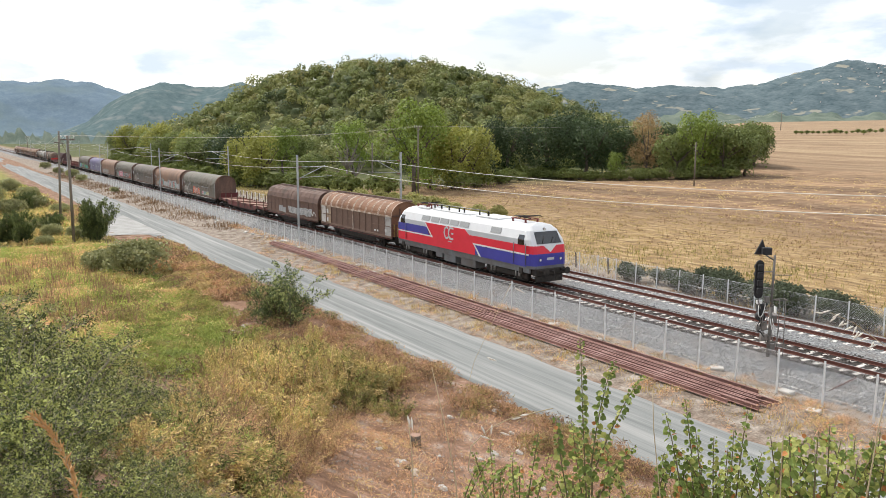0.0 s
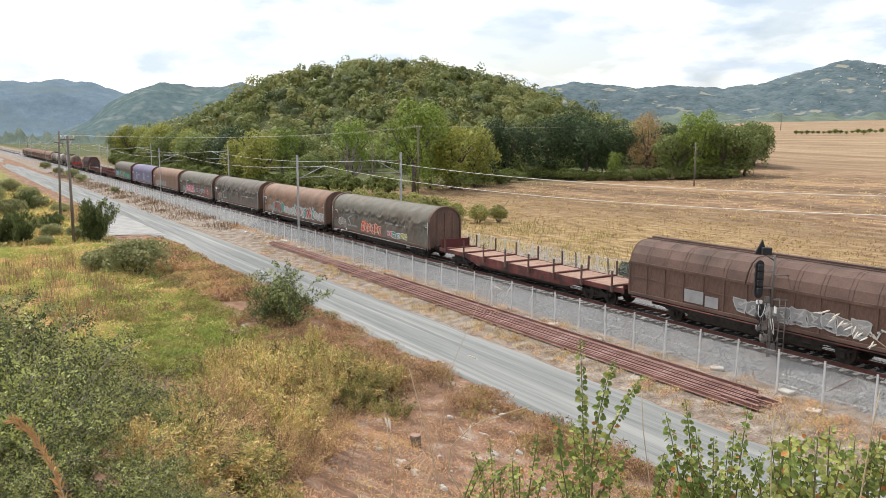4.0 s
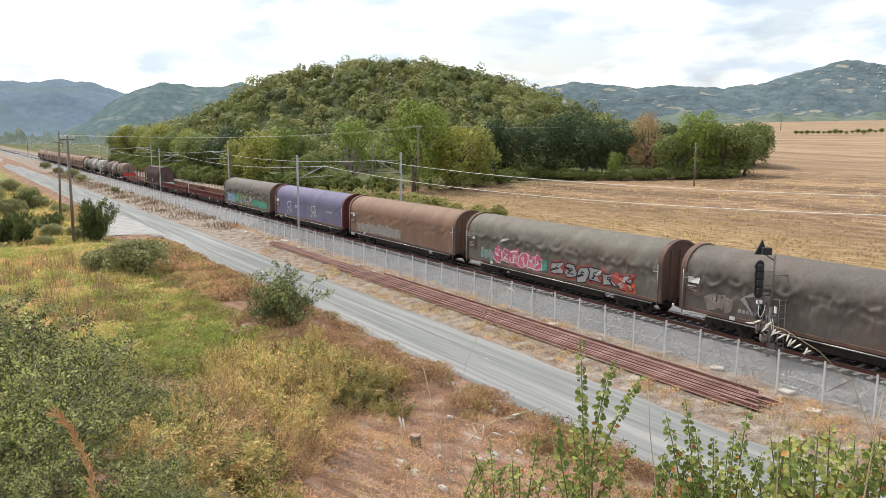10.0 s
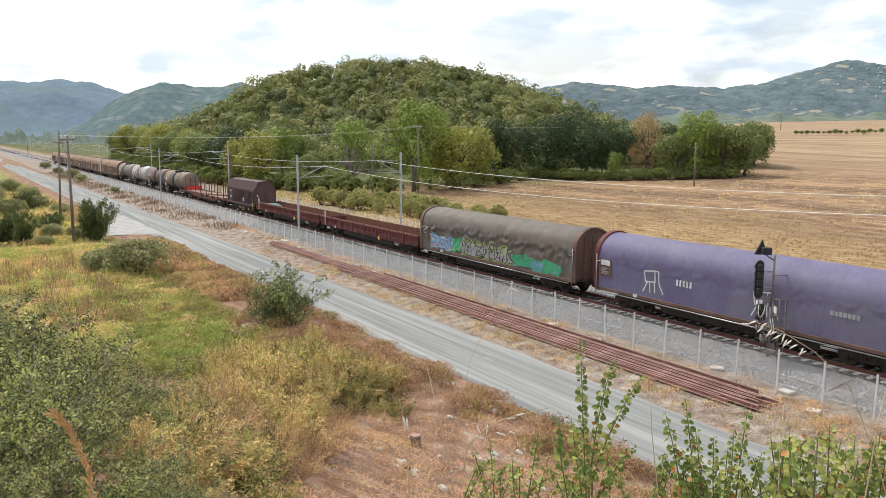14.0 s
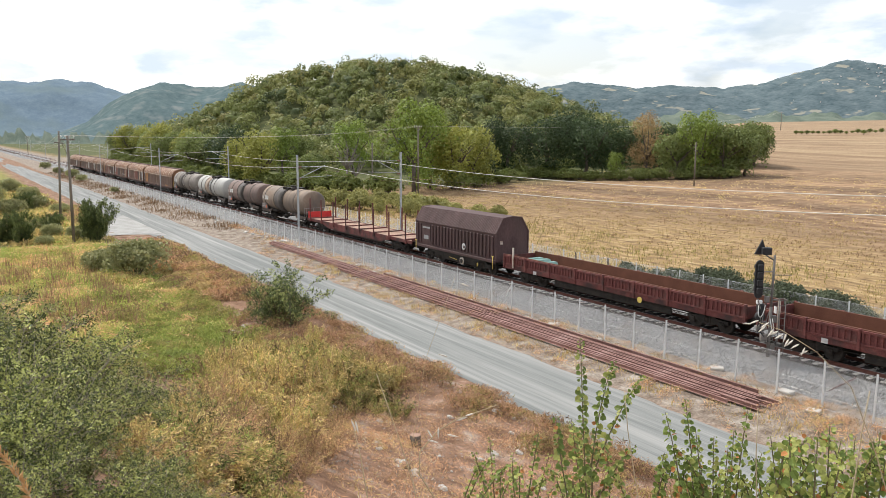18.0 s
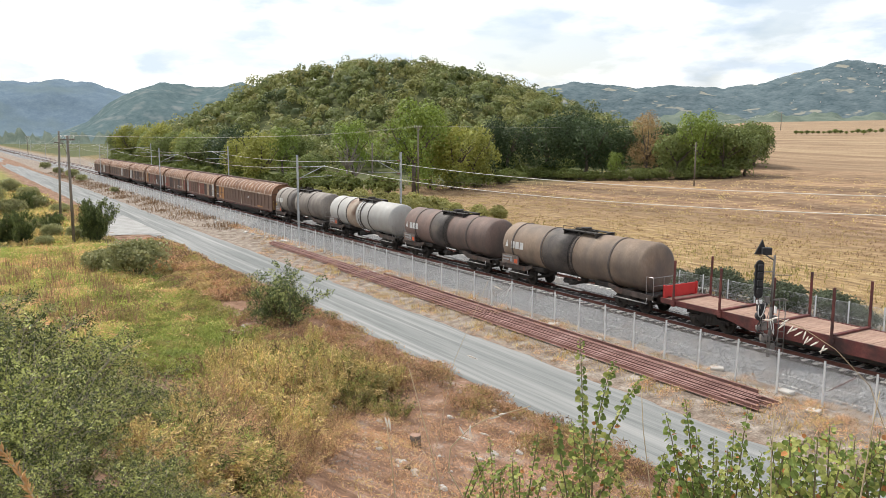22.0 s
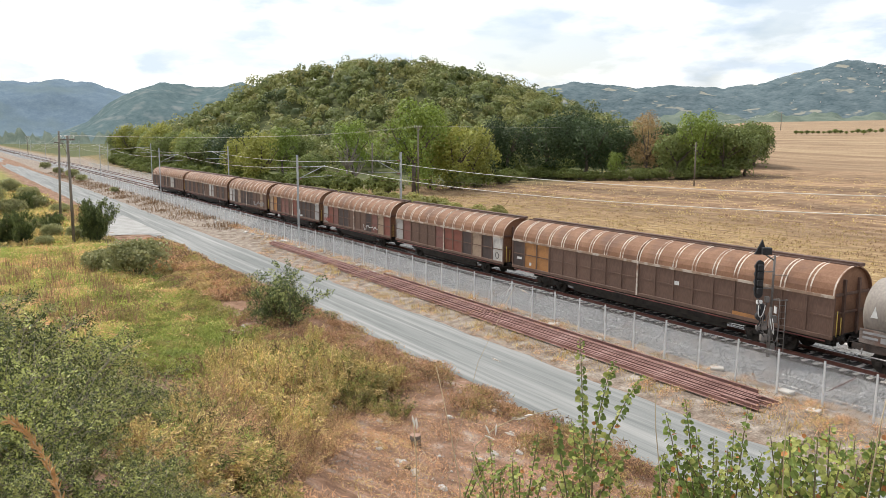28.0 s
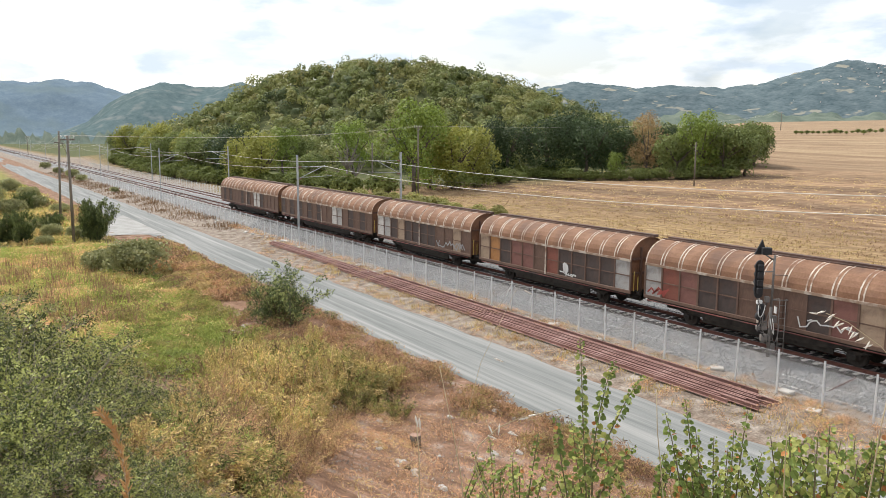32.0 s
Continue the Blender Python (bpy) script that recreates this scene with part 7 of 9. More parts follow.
# ---- short wagon with a telescoping steel hood ----
def steel_hood_wagon():
    a, b = -299.2, -288.3
    ob, half = wagon("steel_hood_wagon", a, b, "dark brown steel-hooded coil wagon with ribbed sides", "covered wagon")
    top = van_section("hex")
    prof = [(-1.39, 1.08), (1.39, 1.08), (1.39, 2.92)] + top + [(-1.39, 2.92)]
    part("hood", extrude_profile(bmesh.new(), prof, -half, half), m_plumsteel, ob)
    n = 24
    for s in (-1, 1):
        for k in range(n):
            x = -half + 0.35 + (2 * half - 0.7) * k / (n - 1)
            if -half + 1.0 < x < -half + 2.3:
                continue
            part("side_rib", boxes((x - 0.085, x + 0.085, *sorted((s * 1.38, s * 1.50)), 1.35, 2.88), bevel=0.03), m_plumsteel, ob)
        bm = bmesh.new()
        for k in range(60):
            x = -half + 0.1 + (2 * half - 0.2) * k / 59
            q = [bm.verts.new((x + dx, s * (yy + oo), zz + oo * 0.6)) for dx, oo in ((-0.05, 0.0), (0, 0.022), (0.05, 0.0)) for yy, zz in ((1.44, 3.05), (0.80, 4.12))]
            bm.faces.new((q[0], q[2], q[3], q[1]))
            bm.faces.new((q[2], q[4], q[5], q[3]))
        bmesh.ops.recalc_face_normals(bm, faces=bm.faces)
        part("roof_corrugation", bm, m_plumsteel, ob)
        part("sill", boxes((-half, half, *sorted((s * 1.36, s * 1.50)), 1.02, 1.22), bevel=0.02), m_plumsteel, ob)
    for e in (-1, 1):
        o = [(y * 1.012, z + 0.02) for y, z in prof]
        i2 = [(y * 0.95, z - 0.06 if z > 2 else z) for y, z in prof]
        bm = bmesh.new()
        for q in range(len(o)):
            p0, p1, s0, s1 = o[q], o[(q + 1) % len(o)], i2[q], i2[(q + 1) % len(o)]
            xa, xb = sorted((e * (half - 0.08), e * (half + 0.04)))
            vv = [bm.verts.new((x, *pt)) for x in (xa, xb) for pt in (p0, p1, s1, s0)]
            for f in ((0, 1, 5, 4), (2, 3, 7, 6), (0, 3, 2, 1), (4, 5, 6, 7)):
                bm.faces.new([vv[i] for i in f])
        bmesh.ops.recalc_face_normals(bm, faces=bm.faces)
        part("hood_rim", bm, m_plumsteel, ob)
        part("end_plate", boxes((min(e * half, e * (half + 0.02)), max(e * half, e * (half + 0.02)), -1.05, -0.85, 2.3, 2.55)), m_stripe, ob)
        part("grab_rail", tubes(((e * (half - 0.2), -1.53, 0.6), (e * (half - 0.2), -1.53, 1.5), 0.025), ((e * (half - 0.35), -1.53, 1.5), (e * (half - 0.05), -1.53, 1.5), 0.02)), m_yellow, ob, "yellow grab rail")
    plate_on(ob, "data_panel", [rect(-half + 1.05, -half + 2.25, 1.5, 2.8)], m_plumsteel, -1.446)
    plate_on(ob, "lettering", [rect(-half + 1.1, -half + 2.2, 2.55, 2.68), rect(-half + 1.3, -half + 2.0, 1.7, 2.0)], SILVER, -1.455)
    bm = tubes(((1.6, -1.50, 1.75), (1.6, -1.515, 1.75), 0.24), n=18)
    part("emblem", bm, WHITE, ob, "white round emblem")
    part("emblem", tubes(((1.66, -1.515, 1.72), (1.66, -1.522, 1.72), 0.11), n=12), m_plumsteel, ob)
    bm = tubes(((1.2, -1.36, 0.62), (1.2, -1.42, 0.62), 0.26), n=20)
    part("hand_wheel", bm, m_stripe, ob, "pale brake handwheel")
    part("hand_wheel_hub", tubes(((1.2, -1.40, 0.62), (1.2, -1.44, 0.62), 0.17), n=16), m_black, ob)
    part("brake_rod", tubes(((-0.5, -1.38, 0.70), (0.5, -1.38, 0.62), 0.025), ((3.2, -1.38, 0.5), (3.2, -1.38, 0.75), 0.05)), m_yellow, ob, "yellow brake rod")
    underframe(ob, half - 0.15, deep=True)
    buffers(ob, half, 0.55)
    for x in (-half * 0.62, half * 0.62):
        bogie(ob, x)


steel_hood_wagon()
stake_wagon(-322.0, -300.0, "empty flat wagon with tall rusty stakes and red end board", 3.35, m_rust, 8, m_bulk, 2)


# ---- tank wagons ----
def tank_wagon(a, b, label, shell, rings, patch=None, marks=True, gang=True):
    ob, half = wagon("tank_wagon", a, b, label, "tank wagon", "tank wagons")
    R, zc = 1.41, 2.48
    h0, h1 = -half + 0.35, half - 0.35 - (0.55 if gang else 0)
    # shell with dished ends
    bm = bmesh.new()
    ends = [(h0, 0.0), (h0 + 0.02, 0.55), (h0 + 0.08, 0.82), (h0 + 0.18, 0.95), (h0 + 0.34, 1.0), (0, 1.0), (h1 - 0.34, 1.0), (h1 - 0.18, 0.95), (h1 - 0.08, 0.82), (h1 - 0.02, 0.55), (h1, 0.0)]
    n = 40
    rows = []
    for x, k in ends:
        rows.append([bm.verts.new((x, R * k * math.cos(2 * math.pi * i / n), zc + R * k * math.sin(2 * math.pi * i / n))) for i in range(n)] if k > 0 else [bm.verts.new((x, 0, zc))])
    for p, q in zip(rows, rows[1:]):
        for i in range(n):
            j = (i + 1) % n
            if len(p) == 1:
                f = bm.faces.new((p[0], q[j], q[i]))
            elif len(q) == 1:
                f = bm.faces.new((p[i], p[j], q[0]))
            else:
                f = bm.faces.new((p[i], p[j], q[j], q[i]))
            f.smooth = True
    bmesh.ops.recalc_face_normals(bm, faces=bm.faces)
    part("tank_shell", bm, shell, ob)
    L = h1 - h0
    for u in rings:
        x = h0 + L * u
        bm = bmesh.new()
        ra = [[bm.verts.new((x + dx, (R + o) * math.cos(2 * math.pi * i / n), zc + (R + o) * math.sin(2 * math.pi * i / n))) for i in range(n)] for dx, o in ((-0.07, -0.01), (-0.06, 0.035), (0.06, 0.035), (0.07, -0.01))]
        for p, q in zip(ra, ra[1:]):
            for i in range(n):
                bm.faces.new((p[i], q[i], q[(i + 1) % n], p[(i + 1) % n]))
        bmesh.ops.recalc_face_normals(bm, faces=bm.faces)
        part("tank_ring", bm, m_tankring, ob)
    if patch:
        # stained middle strake
        x0, x1 = h0 + L * patch[0], h0 + L * patch[1]
        bm = bmesh.new()
        m2 = 20
        ra = [[bm.verts.new((x, -(R + o) * math.cos(t), zc + (R + o) * math.sin(t))) for t in np.linspace(-1.2, 1.5, m2)] for x, o in ((x0, 0.0), (x0, 0.008), (x1, 0.008), (x1, 0.0))]
        for p, q in zip(ra, ra[1:]):
            for i in range(m2 - 1):
                f = bm.faces.new((p[i], q[i], q[i + 1], p[i + 1]))
                f.smooth = True
        bmesh.ops.recalc_face_normals(bm, faces=bm.faces)
        part("stained_strake", bm, patch[2], ob, "dark stained strake below the filling hatch")
    # walkway, hatch, railing on top, ladders
    xm = h0 + L * 0.55
    bm = boxes((xm - 1.5, xm + 1.5, -0.75, -0.25, zc + R + 0.06, zc + R + 0.10), (xm - 1.5, xm + 1.5, 0.25, 0.75, zc + R + 0.06, zc + R + 0.10))
    for x in (xm - 1.4, xm, xm + 1.4):
        box(bm, x - 0.04, x + 0.04, -0.75, 0.75, zc + R - 0.18, zc + R + 0.06)
    part("walkway", bm, m_black, ob)
    bm = tubes(((xm - 0.2, 0, zc + R - 0.05), (xm - 0.2, 0, zc + R + 0.22), 0.30), ((xm - 0.2, 0, zc + R + 0.22), (xm - 0.2, 0, zc + R + 0.28), 0.34), ((xm + 0.7, 0, zc + R - 0.02), (xm + 0.7, 0, zc + R + 0.2), 0.10), n=14)
    part("filling_hatch", bm, m_black, ob)
    bm = tubes(((xm - 1.5, -0.75, zc + R + 0.32), (xm + 1.5, -0.75, zc + R + 0.32), 0.018))
    for x in (xm - 1.5, xm - 0.5, xm + 0.5, xm + 1.5):
        tube(bm, (x, -0.75, zc + R), (x, -0.75, zc + R + 0.32), 0.018, n=6)
    part("top_rail", bm, m_black, ob)
    bm = bmesh.new()
    arc = [(-(R + 0.10) * math.cos(t), zc + (R + 0.10) * math.sin(t)) for t in np.linspace(-0.9, 1.1, 12)]
    for dx in (-0.2, 0.2):
        for p, q in zip(arc, arc[1:]):
            tube(bm, (xm + dx, *p), (xm + dx, *q), 0.02, n=6)
        tube(bm, (xm + dx, *arc[0]), (xm + dx, -1.25, 0.75), 0.02, n=6)
    for p in arc[::1] + [(-1.25, 1.3), (-1.25, 1.0)]:
        tube(bm, (xm - 0.2, *p), (xm + 0.2, *p), 0.016, n=6)
    part("ladder", bm, m_black, ob)
    # end cradles over the bogies: a short frame that curves up under the shell, and nothing between them
    for e in (-1, 1):
        for sd in (-1, 1):
            y0, y1 = sorted((sd * 1.30, sd * 1.16))
            bm = bmesh.new()
            pts = [(half, 1.16), (half, 0.94), (half - 0.9, 0.90), (half - 2.9, 0.92), (half - 3.6, 1.22), (half - 3.6, 1.40), (half - 2.8, 1.22), (half - 1.2, 1.20)]
            va = [bm.verts.new((e * x, y0, z)) for x, z in pts]
            vb = [bm.verts.new((e * x, y1, z)) for x, z in pts]
            for i in range(8):
                bm.faces.new((va[i], va[(i + 1) % 8], vb[(i + 1) % 8], vb[i]))
            bm.faces.new(va)
            bm.faces.new(vb[::-1])
            bmesh.ops.recalc_face_normals(bm, faces=bm.faces)
            part("cradle", bm, m_grimy, ob)
        xa, xb = sorted((e * half, e * (half - 0.14)))
        xc, xd = sorted((e * half, e * (half - 4.2)))
        part("end_sill", boxes((xa, xb, -1.3, 1.3, 0.86, 1.16), (xc, xd, -0.35, 0.35, 0.80, 1.12), (min(e * (half - 2.3), e * (half - 1.9)), max(e * (half - 2.3), e * (half - 1.9)), -1.25, 1.25, 0.78, 1.25)), m_black, ob)
        part("side_rail", tubes(((e * (half - 0.5), -1.36, 0.72), (e * (half - 3.4), -1.36, 0.72), 0.03), ((e * (half - 0.6), -1.36, 0.72), (e * (half - 0.6), -1.30, 1.0), 0.02), ((e * (half - 3.2), -1.36, 0.72), (e * (half - 3.2), -1.30, 1.0), 0.02)), m_steel, ob)
    # outlet sump and pipes below the middle
    bm = tubes(((xm - 0.2, 0, 1.2), (xm - 0.2, 0, 0.72), 0.32, 0.22), ((xm - 0.2, -1.25, 0.80), (xm - 0.2, 1.25, 0.80), 0.10), ((xm - 1.4, -0.55, 0.78), (xm - 0.4, -0.55, 0.78), 0.17), n=12)
    part("outlet_valve", bm, m_black, ob)
    for x in (h0 + 3.3, h1 - 3.3):
        part("heat_shield", boxes((x - 0.8, x + 0.8, -1.05, -0.2, 1.02, 1.30), bevel=0.06), m_black, ob)
    part("drip_tray", boxes((xm - 1.5, xm + 0.9, -1.32, -0.95, 0.50, 0.56), bevel=0.01), m_siderail, ob)
    if gang:
        part("platform", boxes((h1 + 0.06, half, -1.2, 1.2, 1.14, 1.20)), m_black, ob)
        bm = bmesh.new()
        for y in (-1.2, -0.4, 0.4, 1.2):
            tube(bm, (half - 0.25, y, 1.2), (half - 0.25, y, 2.15), 0.02, n=6)
        for z in (1.7, 2.15):
            tube(bm, (half - 0.25, -1.2, z), (half - 0.25, 1.2, z), 0.02, n=6)
        tube(bm, (half - 0.25, -1.2, 2.15), (half - 0.75, -1.2, 2.15), 0.02, n=6)
        tube(bm, (half - 0.75, -1.2, 2.15), (half - 0.75, -1.2, 1.2), 0.02, n=6)
        part("platform_rail", bm, m_steel, ob)
    part("sign_board", boxes((h0 + 0.1, h0 + 1.9, -1.36, -1.32, 1.25, 1.85), bevel=0.008), m_tankframe, ob)
    plate_on(ob, "lettering", [rect(h0 + 0.25, h0 + 1.2, 1.65, 1.75), rect(h0 + 0.25, h0 + 0.9, 1.45, 1.55), rect(h0 + 1.0, h0 + 1.25, 1.38, 1.6)], SILVER, -1.364)
    plate_on(ob, "notice", [rect(h0 + 1.45, h0 + 1.8, 1.33, 1.6)], ORANGE, -1.364)
    if marks:
        def on_shell(x, z):
            return -math.sqrt(max(0.05, (R + 0.02) ** 2 - (z - zc) ** 2))
        x = h0 + 0.55
        zq = zc + 0.05
        mk = [[(x, zq - 0.15), (x + 0.3, zq - 0.15), (x + 0.15, zq + 0.3)]]
        x2 = x + 0.62
        mk += [rect(x2, x2 + 0.36, zq - 0.2, zq + 0.25), rect(x2 + 0.46, x2 + 0.82, zq - 0.2, zq + 0.25), rect(x2 + 0.92, x2 + 1.28, zq - 0.2, zq + 0.25)]
        for shape in mk:
            plate_on(ob, "logo_mark", [shape], WHITE, z_to_y=on_shell)
    buffers(ob, half - 0.05, 0.6)
    for x in (-half + 2.1, half - 2.1):
        bogie(ob, x)


m_siderail = shade("worn_galvanised_tray", [(0.26, 0.25, 0.24), (0.40, 0.39, 0.37)], 3, 0.6, metal=0.3, dirt=(0.12, 0.09, 0.07), dirt_at=(0.5, 0.75), dirt_scale=1.5)
m_grimy = shade("grimy_frame", [(0.030, 0.025, 0.022), (0.07, 0.055, 0.047), (0.12, 0.092, 0.078)], 2.5, 0.85, bump=0.2, dirt=(0.14, 0.075, 0.05), dirt_at=(0.56, 0.75), dirt_scale=1.5)
m_tankring = shade("tank_ring", [(0.06, 0.05, 0.045), (0.12, 0.10, 0.09)], 3, 0.8)
m_tankframe = shade("tank_frame", [(0.091, 0.0715, 0.0624), (0.169, 0.1365, 0.1196), (0.26, 0.221, 0.195)], 2, 0.85, dirt=(0.195, 0.0975, 0.065), dirt_at=(0.55, 0.8), dirt_scale=1.2)
kw = dict(bump=0.08, dirt_at=(0.44, 0.75), dirt_scale=0.55, stretch=(1, 1, 0.45))
m_tank1 = shade("tank_brown", [(0.1885, 0.1377, 0.1015), (0.2465, 0.1812, 0.1305), (0.3045, 0.232, 0.174)], 1.0, 0.7, dirt=(0.1015, 0.087, 0.07975), **kw)
m_tank2 = shade("tank_plum", [(0.147, 0.098, 0.084), (0.196, 0.133, 0.112), (0.252, 0.175, 0.147)], 1.0, 0.7, dirt=(0.091, 0.077, 0.07), **kw)
m_tank3 = shade("tank_pale", [(0.34, 0.335, 0.32), (0.41, 0.405, 0.385), (0.47, 0.465, 0.445)], 1.0, 0.6, dirt=(0.33, 0.31, 0.28), **kw)
m_tank4 = shade("tank_grey", [(0.182, 0.161, 0.14), (0.266, 0.238, 0.21), (0.35, 0.308, 0.266)], 1.0, 0.7, dirt=(0.126, 0.105, 0.091), **kw)
m_stain = shade("tar_stain", [(0.035, 0.032, 0.03), (0.07, 0.06, 0.055), (0.11, 0.09, 0.08)], 1.2, 0.6, dirt=(0.13, 0.11, 0.09), dirt_at=(0.5, 0.7))
m_stain2 = shade("rust_stain", [(0.22, 0.16, 0.12), (0.33, 0.26, 0.20), (0.42, 0.37, 0.31)], 1.2, 0.6, dirt=(0.16, 0.09, 0.06), dirt_at=(0.5, 0.7))
tank_wagon(-336.6, -322.45, "dusty brown tank wagon with a tarry stain under its hatch", m_tank1, (0.10, 0.33, 0.55, 0.80), (0.34, 0.54, m_stain))
tank_wagon(-350.25, -337.55, "plum-brown weathered tank wagon with pale lettering", m_tank2, (0.17, 0.36, 0.56, 0.78), (0.37, 0.55, m_stain), gang=False)
tank_wagon(-365.3, -351.35, "pale grey tank wagon with a rust-stained middle", m_tank3, (0.17, 0.32, 0.56, 0.68), (0.33, 0.48, m_stain2), marks=False)
tank_wagon(-380.45, -366.1, "grimy grey-brown tank wagon", m_tank4, (0.12, 0.30, 0.46, 0.75), (0.31, 0.45, m_stain))

van(-403.6, -381.1, "long brown sliding-wall wagon with two ochre panels", panels=9, patches={1: "ochre", 2: "ochre", 0: "dark"}, two_axle=False,
    marks=[([rect(-10.7, -10.2, 1.7, 1.85), rect(-9.4, -9.2, 1.4, 1.6), rect(2.6, 2.9, 2.1, 2.3)], WHITE), ([rect(6.2, 8.0, 1.25, 1.42)], m_patch["ochre"])])
van(-419.8, -404.6, "brown sliding-wall wagon with grey and red repaired panels", panels=6, patches={0: "grey", 1: "rose", 5: "rose", 6: "red", 7: "red", 9: "buff", 11: "white", 10: "dark", 8: "dark"},
    marks=[(stroke([(6.9 + 0.2 * math.cos(radians(t)), 1.6 + 0.2 * math.sin(radians(t))) for t in range(0, 361, 40)], 0.05), BLACKP)])
van(-434.9, -420.7, "rusty brown sliding-wall wagon with white scrawl on red panels", panels=6, patches={0: "grey", 1: "red", 2: "rose", 9: "rose", 8: "dark", 11: "red", 10: "buff", 3: "dark", 4: "dark"},
    marks=[(tags(21, -6.8, -5.4, 1.35, 1.85, 0.09), RED), (tags(22, 2.0, 4.6, 1.35, 1.8, 0.06), WHITE)])
van(-450.5, -435.9, "brown sliding-wall wagon with pale and grey repaired panels", panels=6, patches={0: "buff", 1: "ochre", 2: "dark", 3: "rose", 4: "rose", 6: "red", 7: "dark", 8: "dark", 9: "dark", 11: "grey", 10: "dark"},
    marks=[([blob(1.9, 1.75, 0.35, 0.35, random.Random(8), 14, 0.4)] + tags(23, 1.4, 2.9, 1.3, 1.5, 0.07), WHITE)])
van(-466.2, -451.6, "dark brown sliding-wall wagon with white panels and silver scrawl", panels=6, patches={0: "white", 1: "grey", 4: "dark", 3: "buff", 5: "dark", 6: "dark", 10: "buff", 2: "dark", 7: "dark"},
    marks=[(tags(24, 2.6, 6.6, 1.3, 1.9, 0.09), SILVER)])
van(-489.7, -467.2, "long dark brown sliding-wall wagon with two pale panels", panels=9, patches={k: "dark" for k in (0, 2, 4, 6, 8, 14, 16)} | {11: "white", 12: "grey"}, two_axle=False)
van(-513.0, -490.8, "long brown sliding-wall wagon at the end of the train", panels=9, patches={k: "dark" for k in (1, 3, 7, 9, 13)} | {11: "white", 12: "white"}, two_axle=False)
# ---- wire fences on both sides of the line ----
m_post = shade("fence_post", [(0.54, 0.555, 0.56), (0.72, 0.725, 0.72)], 6, 0.6, spread=0.12, dirt=(0.5075, 0.3915, 0.29), dirt_at=(0.6, 0.8))
m_wire = shade("galvanised_wire", [(0.65, 0.676, 0.689), (0.85, 0.85, 0.85)], 8, 0.5, metal=0.3)
m_conc = shade("pale_concrete", [(0.44, 0.42, 0.39), (0.58, 0.56, 0.52)], 3, 0.9, bump=0.3, dirt=(0.32, 0.27, 0.22), dirt_at=(0.5, 0.75))


def fence(y, z0, height, first, step, n_post, mesh_from, mesh_to, label, cell=0.085, struts=()):
    fn = thing("wire_fence", pose(0, y, 0), label, "fence", group="railway fences")
    bm = bmesh.new()
    box(bm, -0.028, 0.028, -0.028, 0.028, -0.15, height)
    box(bm, -0.033, 0.033, -0.033, 0.033, height, height + 0.02)
    pm = bpy.data.meshes.new("fence_post")
    bm.to_mesh(pm)
    bm.free()
    pm.materials.append(m_post)
    rf = random.Random(int(y))
    for k in range(n_post):
        p = new("fence_post", pm)
        p.parent = fn
        x = first - step * k
        p.location = (x, 0, z0)
        p.rotation_euler = (rf.uniform(-0.02, 0.02), rf.uniform(-0.02, 0.02), 0)
    for x in struts:
        bm = bmesh.new()
        tube(bm, (x - 1.3, 0.05, z0), (x - 0.05, 0.02, z0 + height * 0.82), 0.025)
        part("brace", bm, m_post, fn)
    # knotted wire: two families of slanting wires, and straight strands
    corners = []
    h = height - 0.06
    w = 0.0034
    xs = np.arange(mesh_from, mesh_to, cell)
    for sgn in (-1, 1):
        a = np.stack([xs, 0 * xs + 0.012 * sgn, 0 * xs + z0 + 0.03], -1)
        b = np.stack([xs + sgn * h * 0.6, 0 * xs + 0.012 * sgn, 0 * xs + z0 + h], -1)
        corners.append(np.stack([a - [w, 0, 0], a + [w, 0, 0], b + [w, 0, 0], b - [w, 0, 0]], 1))
    part("wire_mesh", quads_mesh("wire_mesh", np.concatenate(corners), [m_wire]), None, fn)
    for z in (0.08, height * 0.5, height - 0.06):
        bm = bmesh.new()
        path_tube(bm, [(xa, -0.03, z0 + z - 0.02 * math.sin(3.1 * xa) ** 2) for xa in np.linspace(mesh_from, mesh_to, 400)], 0.006, n=4)
        part("wire_strand", bm, m_wire, fn)
    return fn


fence(28.3, -0.95, 1.92, -6.94, 2.02, 150, -310.0, -6.0, "galvanised wire mesh fence on pale posts beside the road", struts=(-37.3, -98.0))
fence(41.0, -0.95, 1.75, -5.85, 1.97, 150, -300.0, -5.0, "wire mesh fence on pale posts beyond the tracks")

# dark short posts that lean in the far fence line
for x in (-26.2, -30.6, -36.2, -43.5, -47.2):
    p = thing("short_post", pose(x, 42.4, -0.9, 2, -3, 0), "short dark weathered post behind the far fence", "post", group="short posts")
    part("post", boxes((-0.05, 0.05, -0.05, 0.05, -0.1, 1.35), bevel=0.01), m_bark, p)

